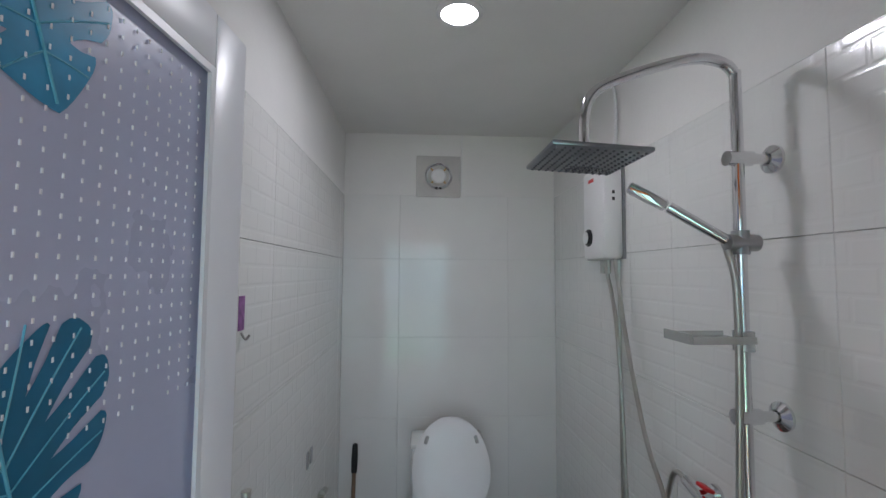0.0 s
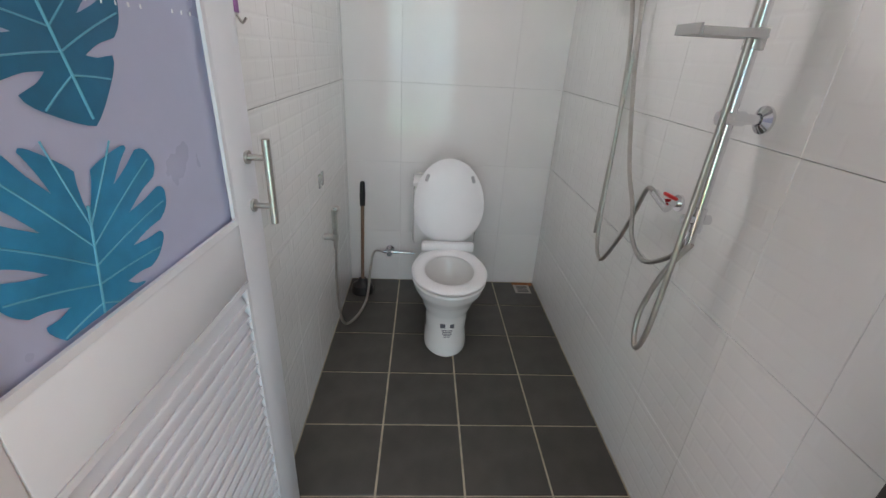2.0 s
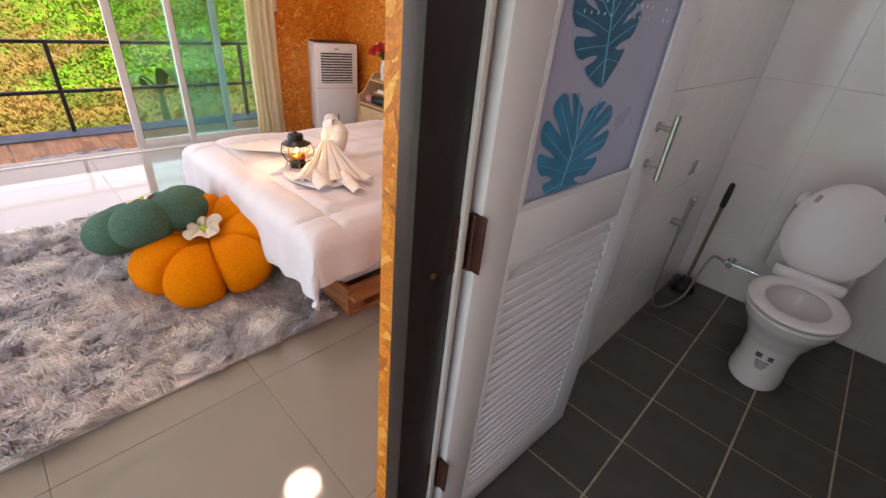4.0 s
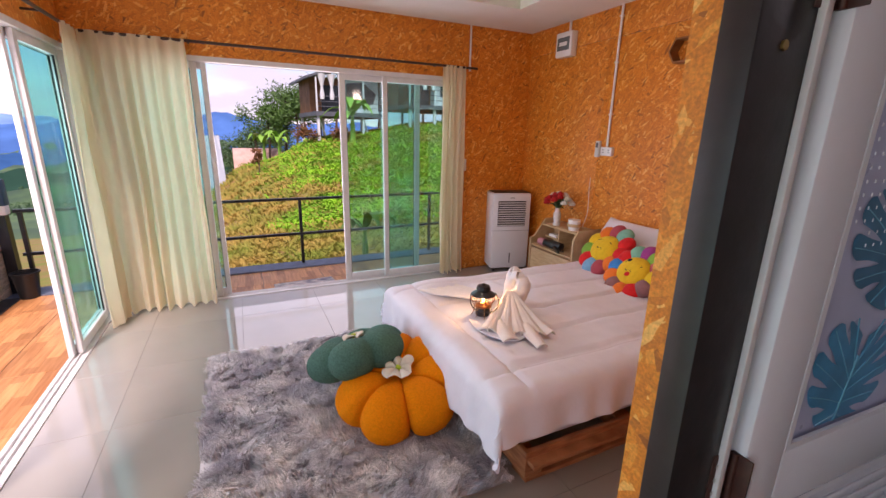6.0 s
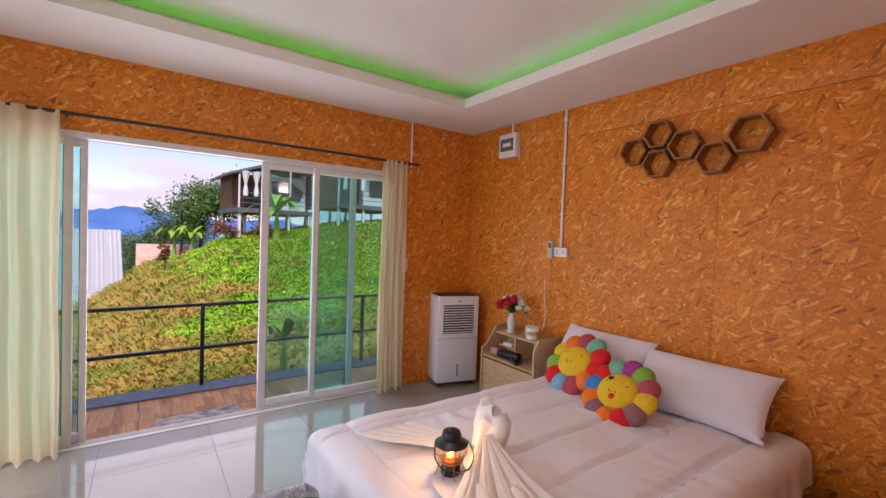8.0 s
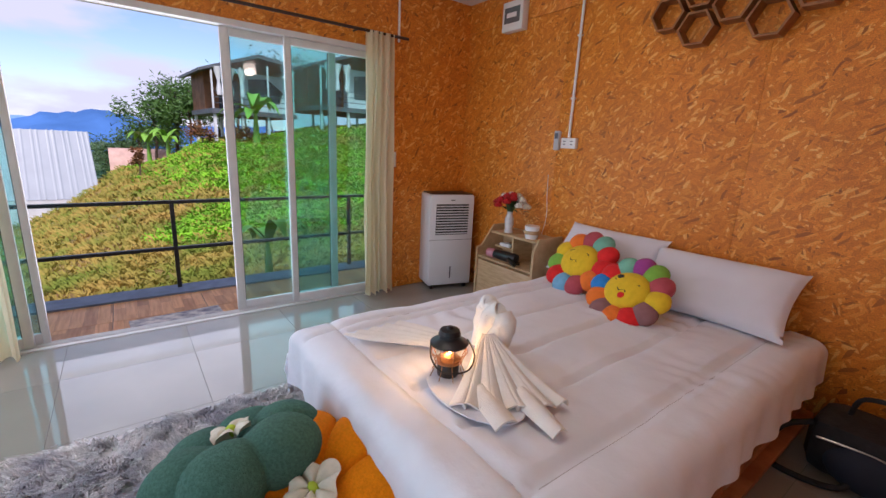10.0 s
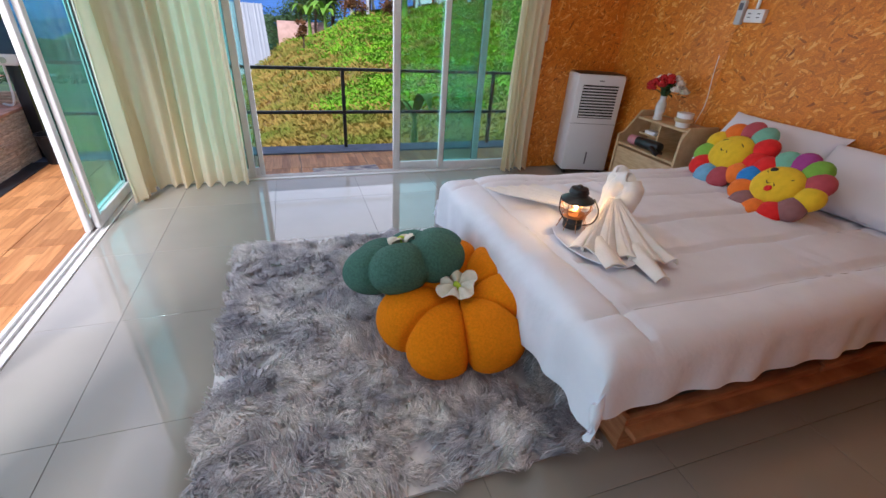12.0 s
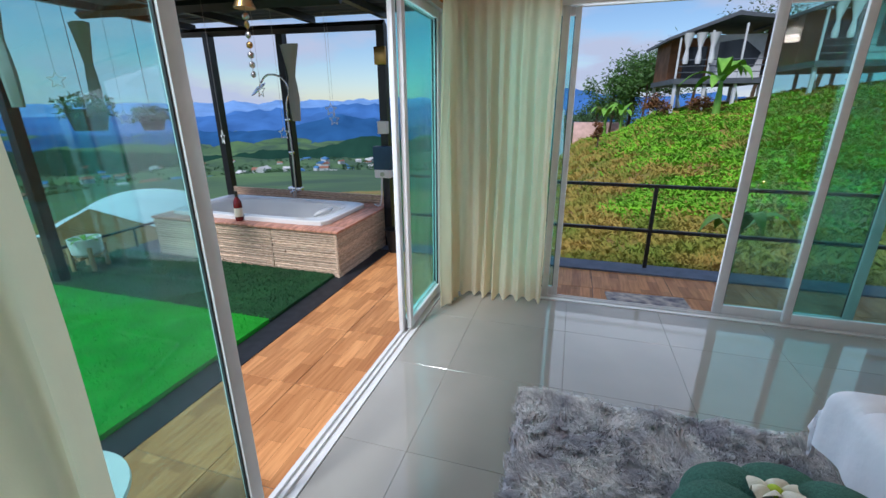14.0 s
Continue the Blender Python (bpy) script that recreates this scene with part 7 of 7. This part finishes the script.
part("ridge", rod((-2.2, -0.6, 0.78), (2.2, -0.6, 0.78), 0.07, seg=10), STRAW, th)
part("base", blk(-2.1, 2.1, -0.6, 0.9, -1.9, 0.02), EARTH, th)
rl2 = thing("lawn_railing", (0, 0, 0), "black steel rail beside the lawn", "railing")
part("rail", rod((-2.85, -4.42, 0.12), (-4.7, -4.42, 0.12), 0.014, seg=8), BLACK_STEEL, rl2)
for x in (-2.9, -3.8, -4.68):
    part("post", rod((x, -4.42, -0.095), (x, -4.42, 0.12), 0.012, seg=8), BLACK_STEEL, rl2)
chair = thing("terrace_chair", (-1.04, -1.24, DZ), "white plastic shell chair on the terrace", "chair", turn=200)
part("seat", sheet(lambda u, v: (0.22 * math.cos(2 * math.pi * u) * v, 0.21 * math.sin(2 * math.pi * u) * v, 0.40 + 0.02 * v * v), 36, 8, close_u=True, thick=0.012), WHITE_PLASTIC, chair)
part("backrest", sheet(lambda u, v: (0.21 * math.cos(radians(30 + 120 * u)), 0.21 * math.sin(radians(30 + 120 * u)), 0.42 + 0.02 * v + 0.06 * v * math.sin(math.pi * u)), 18, 6, thick=0.012), WHITE_PLASTIC, chair)
for k in range(4):
    a = math.pi / 4 + k * math.pi / 2
    part("leg", rod((0.12 * math.cos(a), 0.12 * math.sin(a), 0.40), (0.20 * math.cos(a), 0.20 * math.sin(a), 0.0), 0.012, 0.010, 10), WHITE_PLASTIC, chair)

# villages across the valley
VILLA = mat("village_wall", (0.60, 0.62, 0.64), 0.8, vary=0.2, scale=0.2)
VROOF = [mat("village_roof_" + n, c, 0.6, vary=0.2, scale=0.3) for n, c in (("blue", (0.06, 0.20, 0.42)), ("white", (0.60, 0.60, 0.60)), ("rust", (0.30, 0.13, 0.08)))]
q = random.Random(9)
for k in range(60):
    az = q.choice((q.gauss(-33, 4), q.gauss(-27, 3), q.gauss(-50, 5)))
    d = q.uniform(320, 720)
    x, y = at_az(d, az)
    z = ground_z(x, y)
    s = q.uniform(0.6, 1.3)
    hs = thing("village_house", (x, y, z), "small far house in the valley village", "house", "village houses", turn=q.uniform(0, 180))
    part("wall", blk(-4 * s, 4 * s, -2.5 * s, 2.5 * s, -3, 3 * s), VILLA, hs)
    part("roof", prism([(-2.9 * s, 3 * s), (0, 4.6 * s), (2.9 * s, 3 * s)], -4.4 * s, 4.4 * s), q.choice(VROOF), hs).matrix_local = Matrix(((0, 0, 1, 0), (1, 0, 0, 0), (0, 1, 0, 0), (0, 0, 0, 1)))
# woods in the valley
fv, ff = [], []
g = np.random.default_rng(21)
for k in range(2600):
    d, az = 220 + 480 * g.random() ** 1.1, g.uniform(-95, -12)
    x, y = at_az(d, az)
    if noise.noise(Vector((x * 0.02, y * 0.02, 1))) < -0.05:
        continue
    z, r = ground_z(x, y), g.uniform(0.9, 2.0)
    for _ in range(22):
        c = Vector((x + g.normal(0, r * 0.5), y + g.normal(0, r * 0.5), z + r * 0.9 + g.normal(0, r * 0.45)))
        a, b = Vector(g.normal(0, 1, 3)).normalized() * r * 0.38, Vector(g.normal(0, 1, 3)).normalized() * r * 0.3
        i = len(fv)
        fv += [tuple(c - a), tuple(c + b), tuple(c + a), tuple(c - b)]
        ff.append((i, i + 1, i + 2, i + 3))
me = bpy.data.meshes.new("woods")
me.from_pydata(fv, [], ff)
# leaf green with distance haze mixed into the base colour
me.materials.append(mat("hazy_valley_leaves", (0.03, 0.085, 0.035), 0.8, scale=0.05, colour2=(0.06, 0.13, 0.05), vary=0.4))
tagged(new("woods", me), "dark green woods across the valley, haze mixed into the colour", "woods", kind="stuff")


# ---- tiles ----
def tile_mesh(name, w, h, d, material, bevel):
    return to_mesh(name, blk(-w / 2, w / 2, -h / 2, h / 2, 0, d, bevel=0) if not bevel else blk(-w / 2, w / 2, -h / 2, h / 2, 0, d, bevel=bevel), material, False)


TILE_CACHE = {}


def lay(parent, name, m, w, h, d, material, bevel=0.0):
    key = (round(w, 3), round(h, 3), d, material.name)
    if key not in TILE_CACHE:
        bm = bmesh.new()
        r = bmesh.ops.create_cube(bm, size=1, matrix=Matrix.Translation((0, 0, d / 2)) @ Matrix.Diagonal((w, h, d, 1)))
        if bevel:
            top = [e for e in bm.edges if all(v.co.z > d * 0.9 for v in e.verts)]
            bmesh.ops.bevel(bm, geom=top, offset=bevel, segments=1, affect="EDGES")
        TILE_CACHE[key] = to_mesh(name, bm, material, False)
    ob = new(name, TILE_CACHE[key])
    ob.parent = parent
    ob.matrix_world = m


def cuts(a, b, first, step):
    xs, v = [a], first
    while v > a + 0.01:
        v -= step
    while v <= a + 0.01:
        v += step
    while v < b - 0.01:
        xs.append(v)
        v += step
    return xs + [b]


def pave(parent, x0, x1, y0, y1, z, fx, fy, sx, sy, gap, d, material, bevel=0.001):
    cx, cy = cuts(x0, x1, fx, sx), cuts(y0, y1, fy, sy)
    for a, b in zip(cx, cx[1:]):
        for c, e in zip(cy, cy[1:]):
            lay(parent, "tile", pose((a + b) / 2, (c + e) / 2, z - d), b - a - gap, e - c - gap, d, material, bevel)


pave(floor, XW + 0.012, XB - 0.013, YS + 0.012, YN - 0.001, 0.0, -0.65, 0.67, 0.6, 0.6, 0.0012, 0.012, FLOOR_TILE)
pave(floor, XB - 0.013, XE, YS + 0.012, YD - 0.01, 0.0, -0.65, 0.67, 0.6, 0.6, 0.0012, 0.012, FLOOR_TILE)
pave(bfloor, bx0, bx1, YD + 0.13, by1, BF, 0.37, 2.462, 0.3, 0.2985, 0.0075, 0.012, BATH_FLOOR, 0.0015)
pave(deck, -4.42, XW - 0.086, -0.93, 3.1, DZ, -4.0, -0.93, 0.6, 0.6, 0.004, 0.012, DECK)
pave(deck, -4.42, XE, -1.72, -0.93, DZ, -4.0, -1.32, 0.6, 0.4, 0.004, 0.012, DECK)
for parent, axis, at, u0, u1, facing, fu in ((bw, "x", bx0, by0, by1, 1, 0.94), (be, "x", bx1, by0, by1, -1, 0.94), (bn, "y", by1, bx0, bx1, -1, 0.37)):
    cu, cz = cuts(u0, u1, fu, 0.25 if axis == "x" else 0.6), cuts(BF, 1.856, 0.23, 0.425)
    for a, b in zip(cu, cu[1:]):
        for c, e in zip(cz, cz[1:]):
            # the tile's height runs along z, its face looks into the room
            if axis == "x":
                m = Matrix(((0, 0, facing, at - 0.008 * facing), (-facing * -1, 0, 0, (a + b) / 2), (0, 1, 0, (c + e) / 2), (0, 0, 0, 1)))
            else:
                m = Matrix(((1, 0, 0, (a + b) / 2), (0, 0, facing, at - 0.008 * facing), (0, 1, 0, (c + e) / 2), (0, 0, 0, 1)))
            lay(parent, "tile", m, b - a - 0.0006, e - c - (0.0014 if axis == "x" else 0.0005), 0.008, WALL_TILE if axis == "y" else RELIEF_TILE, 0.0012)
